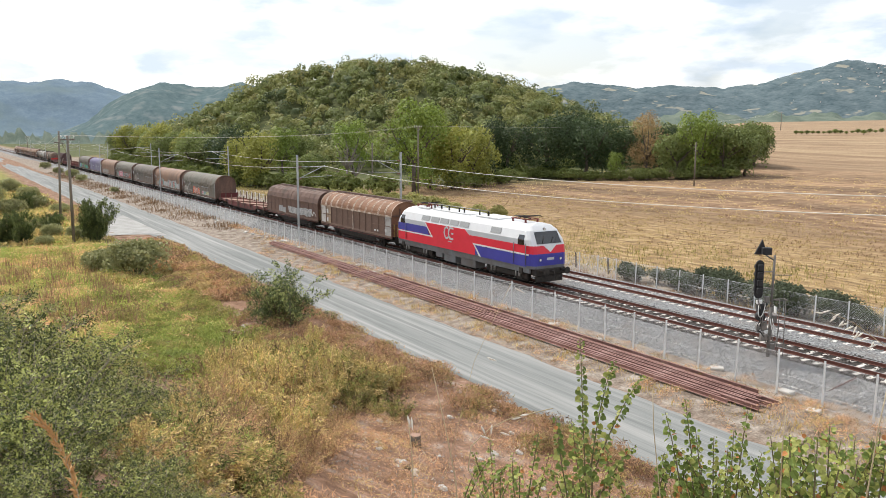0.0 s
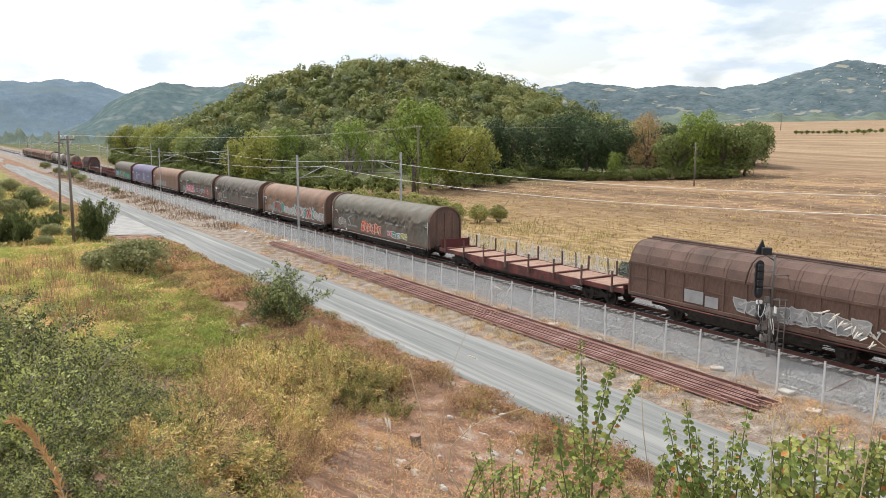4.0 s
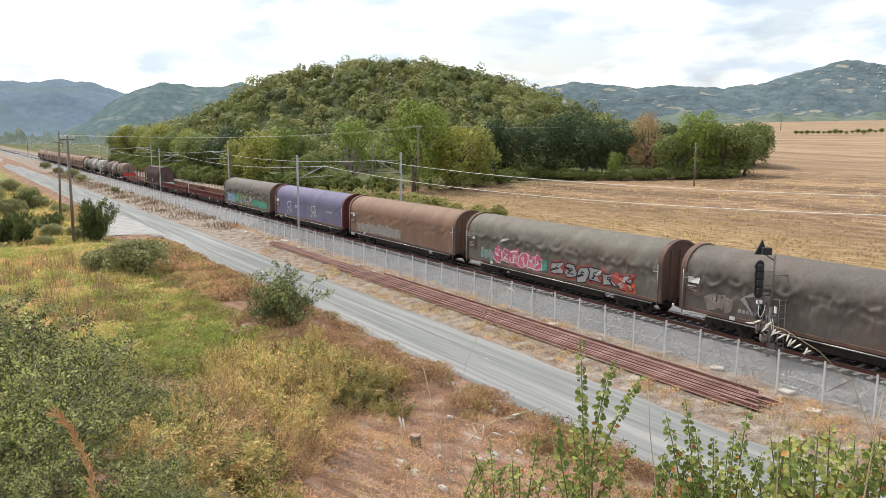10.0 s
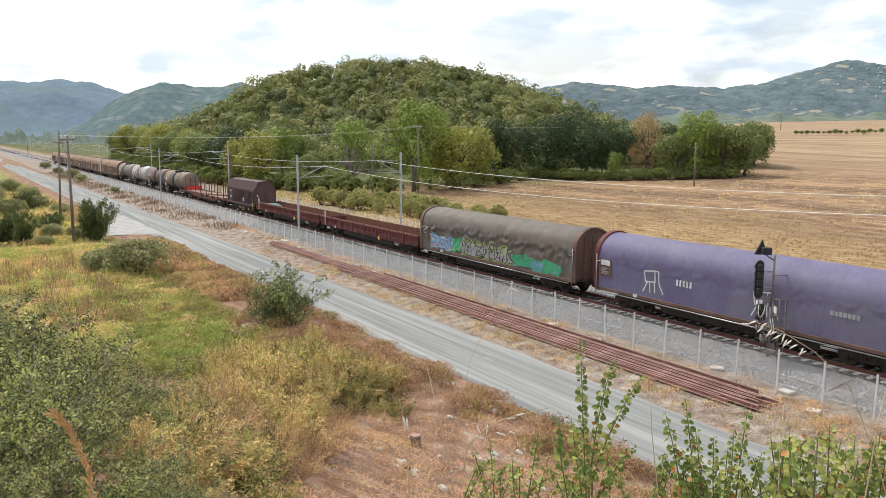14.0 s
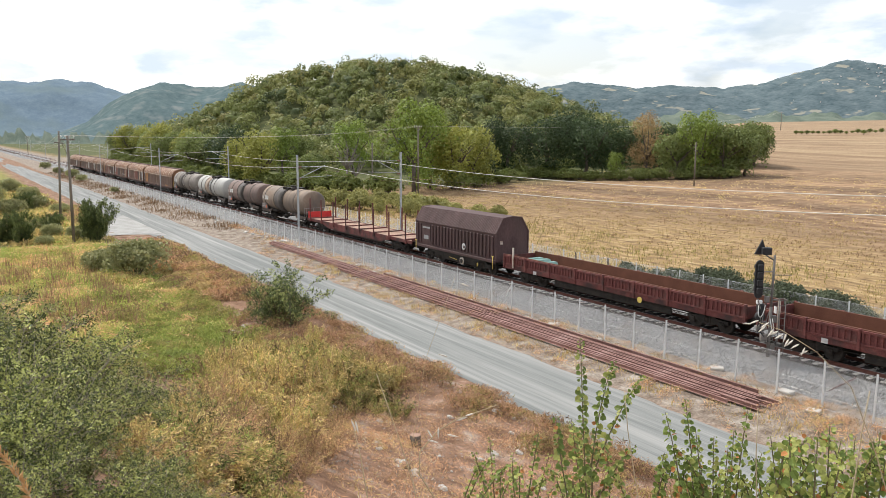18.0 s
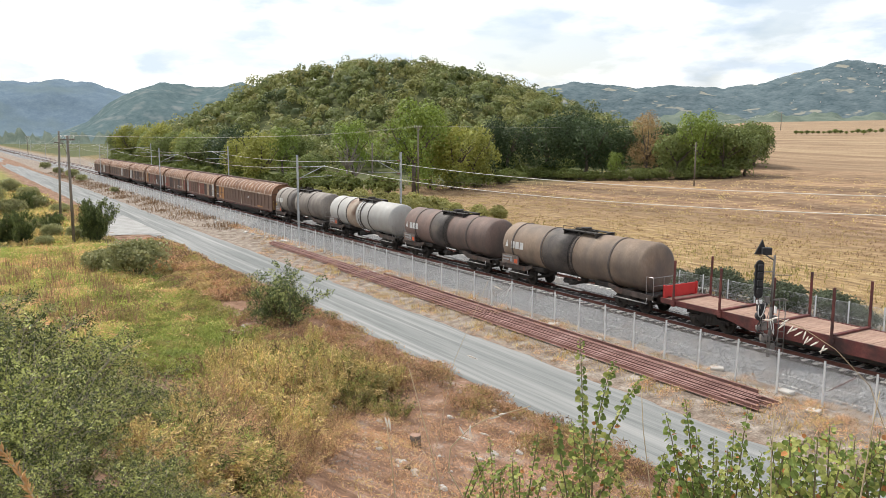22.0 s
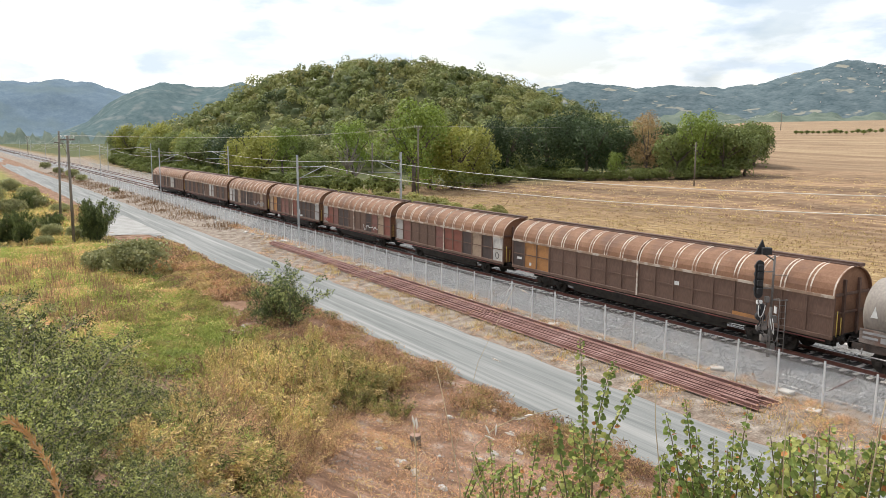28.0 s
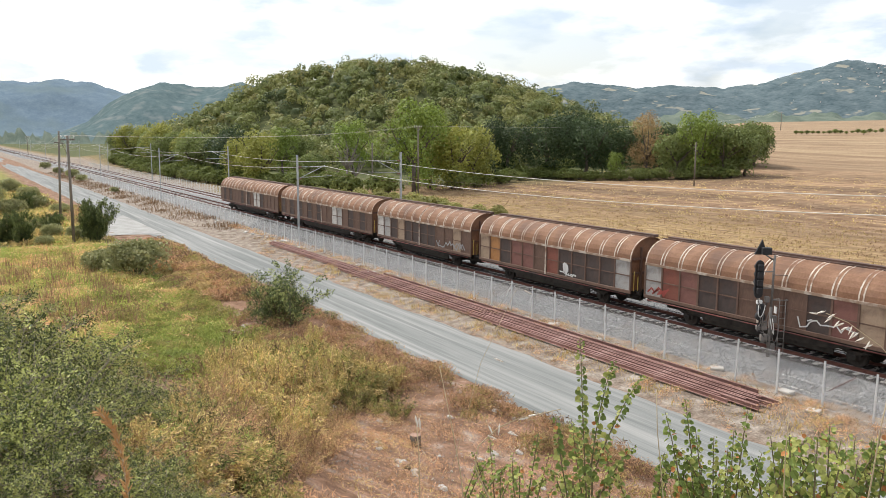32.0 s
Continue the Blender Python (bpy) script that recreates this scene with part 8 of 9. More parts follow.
# ---- cable trough with concrete lids, slabs and litter ----
tr = thing("cable_trough", pose(0, 29.55, -0.92), "pale concrete cable trough along the ballast's foot", "trough", kind="structure")
lid = bpy.data.meshes.new("trough_lid")
bm = boxes((-0.48, 0.48, -0.16, 0.16, -0.05, 0.09), bevel=0.012)
bm.to_mesh(lid)
bm.free()
lid.materials.append(m_conc)
rl = random.Random(2)
for k in range(22):
    o = new("trough_lid", lid)
    o.parent = tr
    o.location = (-5.2 - 0.99 * k, rl.uniform(-0.02, 0.02), rl.uniform(-0.02, 0.01))
    o.rotation_euler.z = rl.uniform(-0.02, 0.02)
for x, y, sx, sy, turn in ((-16.9, 27.5, 0.28, 0.18, 15), (-18.9, 28.7, 0.34, 0.2, -10), (-13.9, 28.9, 0.5, 0.2, 5), (-22.6, 29.0, 0.3, 0.22, 40), (-11.6, 28.9, 0.5, 0.4, 60), (-12.4, 31.0, 0.55, 0.30, 12)):
    s = thing("concrete_slab", pose(x, y, float(land(x, y)) + (0.6 if y > 30.5 else 0.06), rl.uniform(-6, 6), rl.uniform(-6, 6), turn), "broken pale concrete slab lying beside the fence", "slab", group="concrete slabs")
    part("slab", boxes((-sx, sx, -sy, sy, -0.08, 0.07), bevel=0.03), m_conc, s)
for k in range(34):
    x = -44 - 60 * rl.random() if k < 24 else -20 - 25 * rl.random()
    y = rl.uniform(27.0, 28.2)
    s = thing("pale_stone", pose(x, y, float(land(x, y)), rl.uniform(0, 20), 0, rl.uniform(0, 180)), "pale broken stone at the fence's foot", "stone", group="pale stones")
    q = rl.uniform(0.08, 0.22)
    part("stone", boxes((-q * 1.5, q * 1.5, -q, q, -0.05, q * 0.8), bevel=q * 0.3), m_conc, s)

rod = thing("marker_rod", pose(-18.0, 29.4, -0.92), "thin faded red rod leaning beside the signal", "rod")
part("rod", tubes(((0, 0, 0), (0.9, 1.3, 0.85), 0.022)), m_maroon, rod)

# ---- stacked old rails beside the road ----
m_oldrail = shade("stacked_rail", [(0.15, 0.078, 0.066), (0.24, 0.135, 0.115), (0.38, 0.25, 0.22)], 2.5, 0.85, bump=0.3, spread=0.3, stretch=(0.3, 1, 1))
stack = thing("rail_stack", pose(0, 0, 0), "row of rusty old rails laid beside the road", "rails")
for k in range(10):
    y = 25.66 + 0.142 * k
    zr = float(land(-30, y)) + 0.27 + (0.02 if k > 8 else 0)
    for seg in range(3 if k > 2 else 2):
        x1 = -18.5 - 0.5 * math.sin(k * 1.9) - 18.6 * seg - (0.9 if k < 2 else 0)
        x0 = x1 - 18.4
        bm = extrude_profile(bmesh.new(), [(p * 0.95, q) for p, q in RAIL], x0, x1)
        o = part("rail", bm, m_oldrail, stack)
        o.location = (0, y + 0.03 * math.sin(k * 3.3 + seg), zr - 0.02 + rl.uniform(-0.01, 0.015))
        o.rotation_euler.z = rl.uniform(-0.0016, 0.0016)
for x in np.arange(-72, -18, 6.1):
    part("bearer", boxes((x - 0.12, x + 0.12, 25.5, 27.1, -1.25, float(land(-30, 25.5)) + 0.09), bevel=0.02), m_wood, stack)
part("rail", extrude_profile(bmesh.new(), [(p + 27.3, q - 0.60) for p, q in RAIL], -52, -19.2), m_oldrail, stack, "single raised rail at the back of the row")
for x in (-22, -30, -38, -46):
    part("bearer", boxes((x - 0.12, x + 0.12, 27.1, 27.5, -1.2, -0.77), bevel=0.02), m_wood, stack)

# ---- overhead line: masts, brackets, wires ----
m_galv = shade("mast_steel", [(0.33, 0.35, 0.36), (0.45, 0.47, 0.48)], 3, 0.55, metal=0.2, spread=0.08)
m_cable = shade("overhead_cable", [(0.55, 0.53, 0.48), (0.66, 0.63, 0.57)], 5, 0.5, metal=0.2)
m_ins = shade("insulator_brown", [(0.16, 0.08, 0.05), (0.24, 0.12, 0.08)], 5, 0.3)


def mast(x, y, side, top, label):
    """side: +1 when the bracket reaches towards larger y."""
    ms = thing("catenary_mast", pose(x, y, -0.95), label, "mast", group="overhead masts")
    h = top + 0.95
    part("footing", boxes((-0.35, 0.35, -0.35, 0.35, -0.3, 0.18), bevel=0.03), m_conc, ms)
    for s in (-0.13, 0.13):
        bm = boxes((s - 0.028, s + 0.028, -0.05, 0.05, 0.15, h))
        part("leg", bm, m_galv, ms)
    bm = bmesh.new()
    for k in range(12):
        z = 0.6 + (h - 0.8) * k / 11
        box(bm, -0.13, 0.13, -0.012, 0.012, z, z + 0.10)
    part("batten", bm, m_galv, ms)
    reach = abs((RAIL_Y if side > 0 else FAR_Y) - y)
    z1, z2 = (7.55, 6.35) if side > 0 else (8.15, 6.8)
    arm = part("bracket", tubes(((0, side * 0.06, z2), (0, side * (reach + 0.1), z1 + 0.12), 0.035), ((0, side * 0.06, z1), (0, side * (reach + 0.4), z1), 0.03), ((0, side * 0.4, z2 + 0.12), (0, side * (reach + 0.9), z2 + 0.25), 0.025)), m_galv, ms, "galvanised tubular bracket")
    for z in (z1, z2):
        bm = bmesh.new()
        for q in range(5):
            tube(bm, (0, side * (0.10 + 0.07 * q), z), (0, side * (0.14 + 0.07 * q), z), 0.075, n=10)
        part("insulator", bm, m_ins, arm)
    return ms


near_x = [-13.1 - 62.2 * k for k in range(8)]
far_x = [-11.6 - 60.3 * k for k in range(8)]
for x in near_x:
    mast(x, 29.75, 1, 7.8, "slender galvanised overhead-line mast beside the near track")
for x in far_x:
    mast(x, 39.85, -1, 8.1, "slender galvanised overhead-line mast beyond the far track")


def hang(ob_parent, name, a, b, sag, r, mat, n=18):
    bm = bmesh.new()
    a, b = Vector(a), Vector(b)
    pts = [a.lerp(b, i / n) - Vector((0, 0, 4 * sag * (i / n) * (1 - i / n))) for i in range(n + 1)]
    path_tube(bm, pts, r, n=5)
    return part(name, bm, mat, ob_parent)


for xs_, y, lab in ((near_x, RAIL_Y, "overhead wire above the near track"), (far_x, FAR_Y, "overhead wire above the far track")):
    line = thing("overhead_wire", pose(0, y, 0), lab, "wire", group="overhead wires")
    runs = [xs_[0] + 61] + xs_
    for xa, xb in zip(runs, runs[1:]):
        top_z, dip = (6.66, 0.88) if y < 35 else (7.26, 0.72)
        hang(line, "carrying_cable", (xa, 0, top_z), (xb, 0, top_z), dip, 0.021, m_cable)
        hang(line, "contact_wire", (xa, 0, 5.80), (xb, 0, 5.80), 0.04, 0.006, m_ins, n=6)

# ---- wooden poles of the country line ----
m_pole = shade("pole_wood", [(0.10, 0.085, 0.07), (0.17, 0.145, 0.12), (0.24, 0.21, 0.18)], 3, 0.95, bump=0.4, stretch=(1, 1, 0.15))
m_pin = shade("white_insulator", [(0.70, 0.70, 0.68), (0.80, 0.80, 0.78)], 3, 0.25)


def pole(x, y, h, turn, label, arms=True, lean=(0, 0), r=0.16, pins=5):
    po = thing("utility_pole", pose(x, y, float(land(x, y)) - 0.1, lean[0], lean[1], turn), label, "pole", group="utility poles")
    part("pole", tubes(((0, 0, -0.2), (0, 0, h), r, r * 0.68), n=12), m_pole, po)
    if arms:
        part("crossarm", boxes((-0.06, 0.06, -1.15, 1.15, h - 0.42, h - 0.28), bevel=0.01), m_pole, po)
        part("arm_brace", tubes(((0, -0.8, h - 0.35), (0, 0, h - 1.0), 0.02), ((0, 0.8, h - 0.35), (0, 0, h - 1.0), 0.02)), m_galv, po)
        for k in range(pins):
            yy = -1.05 + 2.1 * k / (pins - 1)
            bm = tubes(((0, yy, h - 0.28), (0, yy, h - 0.08), 0.02))
            tube(bm, (0, yy, h - 0.12), (0, yy, h + 0.06), 0.075, 0.05)
            part("insulator", bm, m_pin, po)
    return po


pole(-86.4, 9.97, 10.9, 50, "weathered wooden pole with a crossarm and white insulators", pins=4)
p2 = pole(-107.4, 11.0, 11.7, 50, "leaning weathered wooden pole with a stay", lean=(-4, 0), arms=False)
part("crossarm", boxes((-0.05, 0.05, -0.9, 0.9, 10.2, 10.32), bevel=0.01), m_pole, p2)
part("stay", tubes(((0, 0, 10.9), (0, 1.6, 9.0), 0.03)), m_pole, p2)
pole(-124.4, 72.6, 12.6, 25, "tall wooden pole with a crossarm in front of the trees")
pole(-131.5, 66.8, 9.5, 25, "dark wooden pole at the wood's edge", arms=False)
pole(-109.2, 129.7, 9.2, 25, "thin wooden pole standing in the mown field", arms=False, r=0.17)
pole(-290, 418, 11.0, 25, "distant wooden pole in the fields", r=0.2)
pole(-540, 40, 11, 25, "distant wooden pole beyond the junction", r=0.2)
pl = thing("power_line", pose(0, 0, 0), "thin power line crossing the railway", "wire", group="power lines")
for d in (-0.9, 0.0, 0.9):
    hang(pl, "wire", (-86.4, 9.97 + d, 9.7), (-124.4 + d * 0.4, 72.6 + d, 11.75), 0.9, 0.008, m_cable)
    hang(pl, "wire", (-124.4 + d * 0.4, 72.6 + d, 11.75), (-290 + d, 418 + d, float(land(-290, 418)) + 10.6), 3.0, 0.012, m_cable)
    hang(pl, "wire", (-86.4, 9.97 + d, 9.7), (-540, 40 + d, 10.0), 4.0, 0.010, m_cable, n=24)
aerial = thing("antenna_mast", pose(-300, 172, float(land(-300, 172))), "thin antenna mast on top of the hill", "mast")
part("mast", tubes(((0, 0, 0), (0, 0, 12.5), 0.12, 0.05)), m_galv, aerial)

# ---- colour-light signal seen from behind ----
m_sig = shade("signal_black", [(0.018, 0.018, 0.02), (0.035, 0.035, 0.037)], 5, 0.6, bump=0.05)
m_siggrey = shade("signal_steel", [(0.10, 0.095, 0.09), (0.17, 0.16, 0.15), (0.26, 0.22, 0.19)], 4, 0.7)


def signal():
    sg = thing("railway_signal", pose(-21.3, 30.8, -0.82, 0, 0, 57.9), "black colour-light railway signal on a slender steel mast", "signal")
    part("footing", boxes((-0.75, 0.55, -0.35, 0.35, -0.25, 0.06), bevel=0.03), m_conc, sg)
    bm = boxes((-0.14, 0.14, -0.14, 0.14, 0.06, 0.12))
    for s in (-1, 1):
        v = [bm.verts.new(c) for c in ((s * 0.32, -0.02, 0.06), (s * 0.32, 0.02, 0.06), (s * 0.06, 0.02, 0.55), (s * 0.06, -0.02, 0.55), (s * 0.05, -0.02, 0.06), (s * 0.05, 0.02, 0.06))]
        bm.faces.new((v[0], v[1], v[2], v[3]))
        bm.faces.new((v[0], v[3], v[4]))
        bm.faces.new((v[1], v[5], v[2]))
    part("base_plate", bm, m_siggrey, sg)
    part("mast", tubes(((0, 0, 0.1), (0.02, 0, 2.9), 0.085, 0.07), ((0.02, 0, 2.9), (0.04, 0, 5.25), 0.055)), m_siggrey, sg)
    # backboard: a tall rounded plate with hoods in front
    outline = [(0.19 * math.cos(a), 0.25 * math.sin(a) + 0.62) for a in np.linspace(0, math.pi, 12)] + [(0.19 * math.cos(a), 0.25 * math.sin(a) - 0.62) for a in np.linspace(math.pi, 2 * math.pi, 12)]
    bm = bmesh.new()
    va = [bm.verts.new((x - 0.60, -0.03, z + 4.15)) for x, z in outline]
    vb = [bm.verts.new((x - 0.60, 0.05, z + 4.15)) for x, z in outline]
    for i in range(24):
        bm.faces.new((va[i], va[(i + 1) % 24], vb[(i + 1) % 24], vb[i]))
    bm.faces.new(va)
    bm.faces.new(vb[::-1])
    bmesh.ops.recalc_face_normals(bm, faces=bm.faces)
    part("backboard", bm, m_sig, sg)
    for z in (3.65, 4.0, 4.35, 4.7):
        part("lamp_housing", boxes((-0.72, -0.48, -0.22, -0.03, z - 0.14, z + 0.14), bevel=0.03), m_sig, sg)
        part("hood", tubes(((-0.60, 0.05, z), (-0.60, 0.30, z), 0.13, 0.14), n=12), m_sig, sg)
    part("backboard_arm", tubes(((0.02, 0, 4.5), (-0.55, 0, 4.5), 0.03), ((0.02, 0, 3.75), (-0.55, 0, 3.75), 0.03)), m_siggrey, sg)
    # triangular upper indicator
    bm = bmesh.new()
    tri = [(-0.88, 5.28), (-0.32, 5.28), (-0.55, 5.95)]
    va = [bm.verts.new((x, -0.04, z)) for x, z in tri]
    vb = [bm.verts.new((x, 0.06, z)) for x, z in tri]
    for i in range(3):
        bm.faces.new((va[i], va[(i + 1) % 3], vb[(i + 1) % 3], vb[i]))
    bm.faces.new(va)
    bm.faces.new(vb[::-1])
    bmesh.ops.recalc_face_normals(bm, faces=bm.faces)
    part("indicator", bm, m_sig, sg)
    part("indicator_box", boxes((-0.62, -0.22, -0.34, -0.04, 5.30, 5.62), bevel=0.03), m_sig, sg)
    part("indicator_arm", tubes(((0.04, 0, 5.0), (-0.45, 0, 5.32), 0.035)), m_siggrey, sg)
    part("top_arm", tubes(((0.02, 0, 4.35), (0.9, 0.1, 4.33), 0.02)), m_siggrey, sg)
    # lower lamp, junction boxes, hanging cables
    part("lower_lamp", tubes(((-0.45, -0.12, 2.45), (-0.45, 0.15, 2.45), 0.20), n=14), m_sig, sg)
    part("lower_hood", boxes((-0.62, -0.30, -0.15, 0.12, 2.66, 3.05), bevel=0.04), m_sig, sg)
    part("junction_box", boxes((-0.40, -0.12, -0.12, 0.10, 1.32, 1.62), bevel=0.02), m_siggrey, sg)
    part("junction_box", boxes((-0.66, -0.42, -0.10, 0.08, 3.02, 3.20), bevel=0.02), m_pin, sg)
    for k in range(4):
        bm = bmesh.new()
        pts = [Vector((-0.62 + 0.10 * k + 0.18 * math.sin(t * 3.1 + k), -0.14, 3.0 - 1.2 * t + 0.10 * math.sin(6 * t + k))) for t in np.linspace(0, 1, 9)] + [Vector((-0.05, -0.08, 1.9 - 0.3 * k))]
        path_tube(bm, pts, 0.022, n=6)
        part("cable", bm, m_siggrey if k % 2 else m_sig, sg)
    for x, z, w, h in ((-0.30, 2.05, 0.13, 0.20), (0.16, 2.35, 0.10, 0.16), (-0.22, 3.25, 0.09, 0.14), (0.14, 1.0, 0.10, 0.22), (-0.55, 1.95, 0.08, 0.10)):
        part("junction_box", boxes((x - w, x + w, -0.16, 0.04, z - h, z + h), bevel=0.02), m_siggrey, sg)
    for k in range(5):
        bm = bmesh.new()
        path_tube(bm, [Vector((-0.7 + 0.22 * k + 0.16 * math.sin(3 * t + 2 * k), -0.2, 3.3 - 0.3 * k - 0.9 * math.sin(math.pi * t) * (0.5 + 0.1 * k))) for t in np.linspace(0, 1, 9)], 0.018, n=6)
        part("cable", bm, m_pin if k % 2 else m_siggrey, sg, "pale looped cable" if k % 2 else "")
    # ladder and platform
    bm = tubes(((0.30, -0.2, 0.0), (0.30, -0.2, 3.3), 0.022), ((0.58, -0.2, 0.0), (0.58, -0.2, 3.3), 0.022))
    for z in np.arange(0.3, 3.2, 0.3):
        tube(bm, (0.30, -0.2, z), (0.58, -0.2, z), 0.014, n=6)
    part("ladder", bm, m_siggrey, sg)
    part("platform", tubes(((0.05, 0, 3.2), (0.65, -0.25, 3.25), 0.025), ((0.65, -0.25, 3.25), (0.65, 0.2, 3.25), 0.02), ((0.65, 0.2, 3.25), (0.05, 0.1, 3.2), 0.02)), m_siggrey, sg)
    part("name_plate", boxes((0.20, 0.23, -0.12, 0.12, 2.6, 2.9)), m_pin, sg)


signal()
# ---- leafy shoots close to the viewpoint ----
m_stem = shade("shoot_stem", [(0.13, 0.11, 0.06), (0.20, 0.17, 0.09)], 6, 0.8)
m_shoot = leaf_mat("shoot", (0.12, 0.175, 0.04), (0.29, 0.36, 0.095), leaf=0.35, rough=0.45)
m_shoot2 = leaf_mat("shoot_yellow", (0.36, 0.40, 0.11), (0.60, 0.60, 0.22), leaf=0.45, rough=0.45)
m_berry = leaf_mat("shoot_orange", (0.42, 0.17, 0.06), (0.55, 0.26, 0.10), leaf=0.3)
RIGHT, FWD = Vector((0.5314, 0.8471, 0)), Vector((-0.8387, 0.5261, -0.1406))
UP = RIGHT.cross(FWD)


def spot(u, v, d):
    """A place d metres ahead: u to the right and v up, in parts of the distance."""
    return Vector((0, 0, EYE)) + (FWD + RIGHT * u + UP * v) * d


def leaf_shape(c, out, up, size, r):
    """A folded round leaf of two halves."""
    out = out.normalized()
    side = out.cross(up).normalized()
    nrm = side.cross(out)
    fold = size * r.uniform(0.02, 0.16)
    p = [c, c + out * size * 0.16 + side * size * 0.40 + nrm * fold, c + out * size * 0.62 + side * size * 0.42 + nrm * fold, c + out * size * 0.98,
         c + out * size * 0.62 - side * size * 0.42 + nrm * fold, c + out * size * 0.16 - side * size * 0.40 + nrm * fold]
    return [(p[0], p[1], p[2], p[3]), (p[0], p[3], p[4], p[5])]


def shoots(label, specs, d, leaf, seed, mats, rusty=0.02, gap=0.115):
    """One leafy plant: each spec is the top, a bend and the foot of a shoot, in (u, v)."""
    r = random.Random(seed)
    foot = spot(specs[0][2][0], specs[0][2][1], d)
    gz_ = float(land(foot.x, foot.y))
    ob = thing("leafy_shoots", Matrix.Translation((foot.x, foot.y, gz_)), label, "plant", group="leafy plants")
    org = Vector((foot.x, foot.y, gz_))
    for top, bend, low in specs:
        dd = d * r.uniform(0.94, 1.06)
        a, b, c = spot(*low, dd) - org, spot(*bend, dd) - org, spot(*top, dd) - org
        root = Vector((a.x, a.y, float(land(a.x + org.x, a.y + org.y)) - gz_ - 0.05))
        n = 22
        pts = [root]
        for i in range(n + 1):
            t = i / n
            pts.append(a * (1 - t) ** 2 + b * 2 * t * (1 - t) + c * t * t)
        bm = bmesh.new()
        path_tube(bm, pts, 0.006, 0.002)
        st = part("shoot", bm, m_stem, ob)
        faces, slots = [], []
        length = sum((q - p).length for p, q in zip(pts[1:], pts[2:]))
        count = int(length / (leaf * gap))
        for k in range(count):
            t = (k + r.random()) / count
            p = a * (1 - t) ** 2 + b * 2 * t * (1 - t) + c * t * t
            ang = k * 2.4 + r.uniform(-0.5, 0.5)
            out = RIGHT * math.cos(ang) + FWD * math.sin(ang) + Vector((0, 0, r.uniform(-1.4, 0.5)))
            size = 0.74 * leaf * r.uniform(0.45, 1.2) * (1 - 0.45 * max(0, t - 0.7) / 0.3)
            fs = leaf_shape(p + out * 0.01, out, -FWD * 0.8 + Vector((r.uniform(-0.9, 0.9), r.uniform(-0.9, 0.9), r.uniform(0.1, 1))), size, r)
            faces += fs
            m = 0 if r.random() < (0.66 if rusty < 0.05 else 0.58) else 1
            if r.random() < rusty:
                m = 2
            slots += [m, m]
        part("foliage", quads_mesh("leaves", np.array([[tuple(v) for v in f] for f in faces]), mats, slots), None, st)
    return ob


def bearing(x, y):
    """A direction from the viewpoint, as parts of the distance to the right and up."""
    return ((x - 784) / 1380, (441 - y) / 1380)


MATS = [m_shoot, m_shoot2, m_berry]


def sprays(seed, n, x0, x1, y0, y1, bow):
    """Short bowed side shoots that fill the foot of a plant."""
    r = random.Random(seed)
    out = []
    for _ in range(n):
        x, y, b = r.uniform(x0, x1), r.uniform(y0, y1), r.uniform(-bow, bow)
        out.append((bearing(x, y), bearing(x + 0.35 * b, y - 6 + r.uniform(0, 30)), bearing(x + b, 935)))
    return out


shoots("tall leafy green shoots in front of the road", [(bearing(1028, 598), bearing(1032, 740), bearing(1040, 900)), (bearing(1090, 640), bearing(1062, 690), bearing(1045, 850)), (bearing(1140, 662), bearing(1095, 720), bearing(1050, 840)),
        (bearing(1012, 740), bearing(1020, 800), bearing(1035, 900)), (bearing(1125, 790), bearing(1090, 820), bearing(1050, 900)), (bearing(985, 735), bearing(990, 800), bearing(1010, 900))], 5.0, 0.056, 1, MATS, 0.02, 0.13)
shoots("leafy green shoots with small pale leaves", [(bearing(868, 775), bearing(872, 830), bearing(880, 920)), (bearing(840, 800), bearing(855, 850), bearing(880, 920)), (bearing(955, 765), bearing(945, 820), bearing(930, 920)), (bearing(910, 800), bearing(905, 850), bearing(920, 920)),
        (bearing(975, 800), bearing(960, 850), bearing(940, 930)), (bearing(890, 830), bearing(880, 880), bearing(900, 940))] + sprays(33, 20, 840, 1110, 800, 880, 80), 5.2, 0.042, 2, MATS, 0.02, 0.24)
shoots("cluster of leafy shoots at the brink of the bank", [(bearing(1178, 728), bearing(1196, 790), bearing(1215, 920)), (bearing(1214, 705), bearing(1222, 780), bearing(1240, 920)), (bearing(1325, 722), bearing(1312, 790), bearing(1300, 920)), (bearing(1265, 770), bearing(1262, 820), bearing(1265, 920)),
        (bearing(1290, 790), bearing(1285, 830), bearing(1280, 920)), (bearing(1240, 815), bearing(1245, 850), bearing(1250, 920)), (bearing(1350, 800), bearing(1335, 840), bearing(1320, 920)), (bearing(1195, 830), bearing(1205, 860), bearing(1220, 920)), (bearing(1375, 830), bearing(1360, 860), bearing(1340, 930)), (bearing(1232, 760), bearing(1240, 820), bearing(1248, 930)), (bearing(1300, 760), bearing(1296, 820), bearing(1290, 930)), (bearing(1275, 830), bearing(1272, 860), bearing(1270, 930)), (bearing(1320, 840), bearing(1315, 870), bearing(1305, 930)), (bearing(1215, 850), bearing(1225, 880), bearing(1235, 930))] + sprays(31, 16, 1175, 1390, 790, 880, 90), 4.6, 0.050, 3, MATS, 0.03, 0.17)
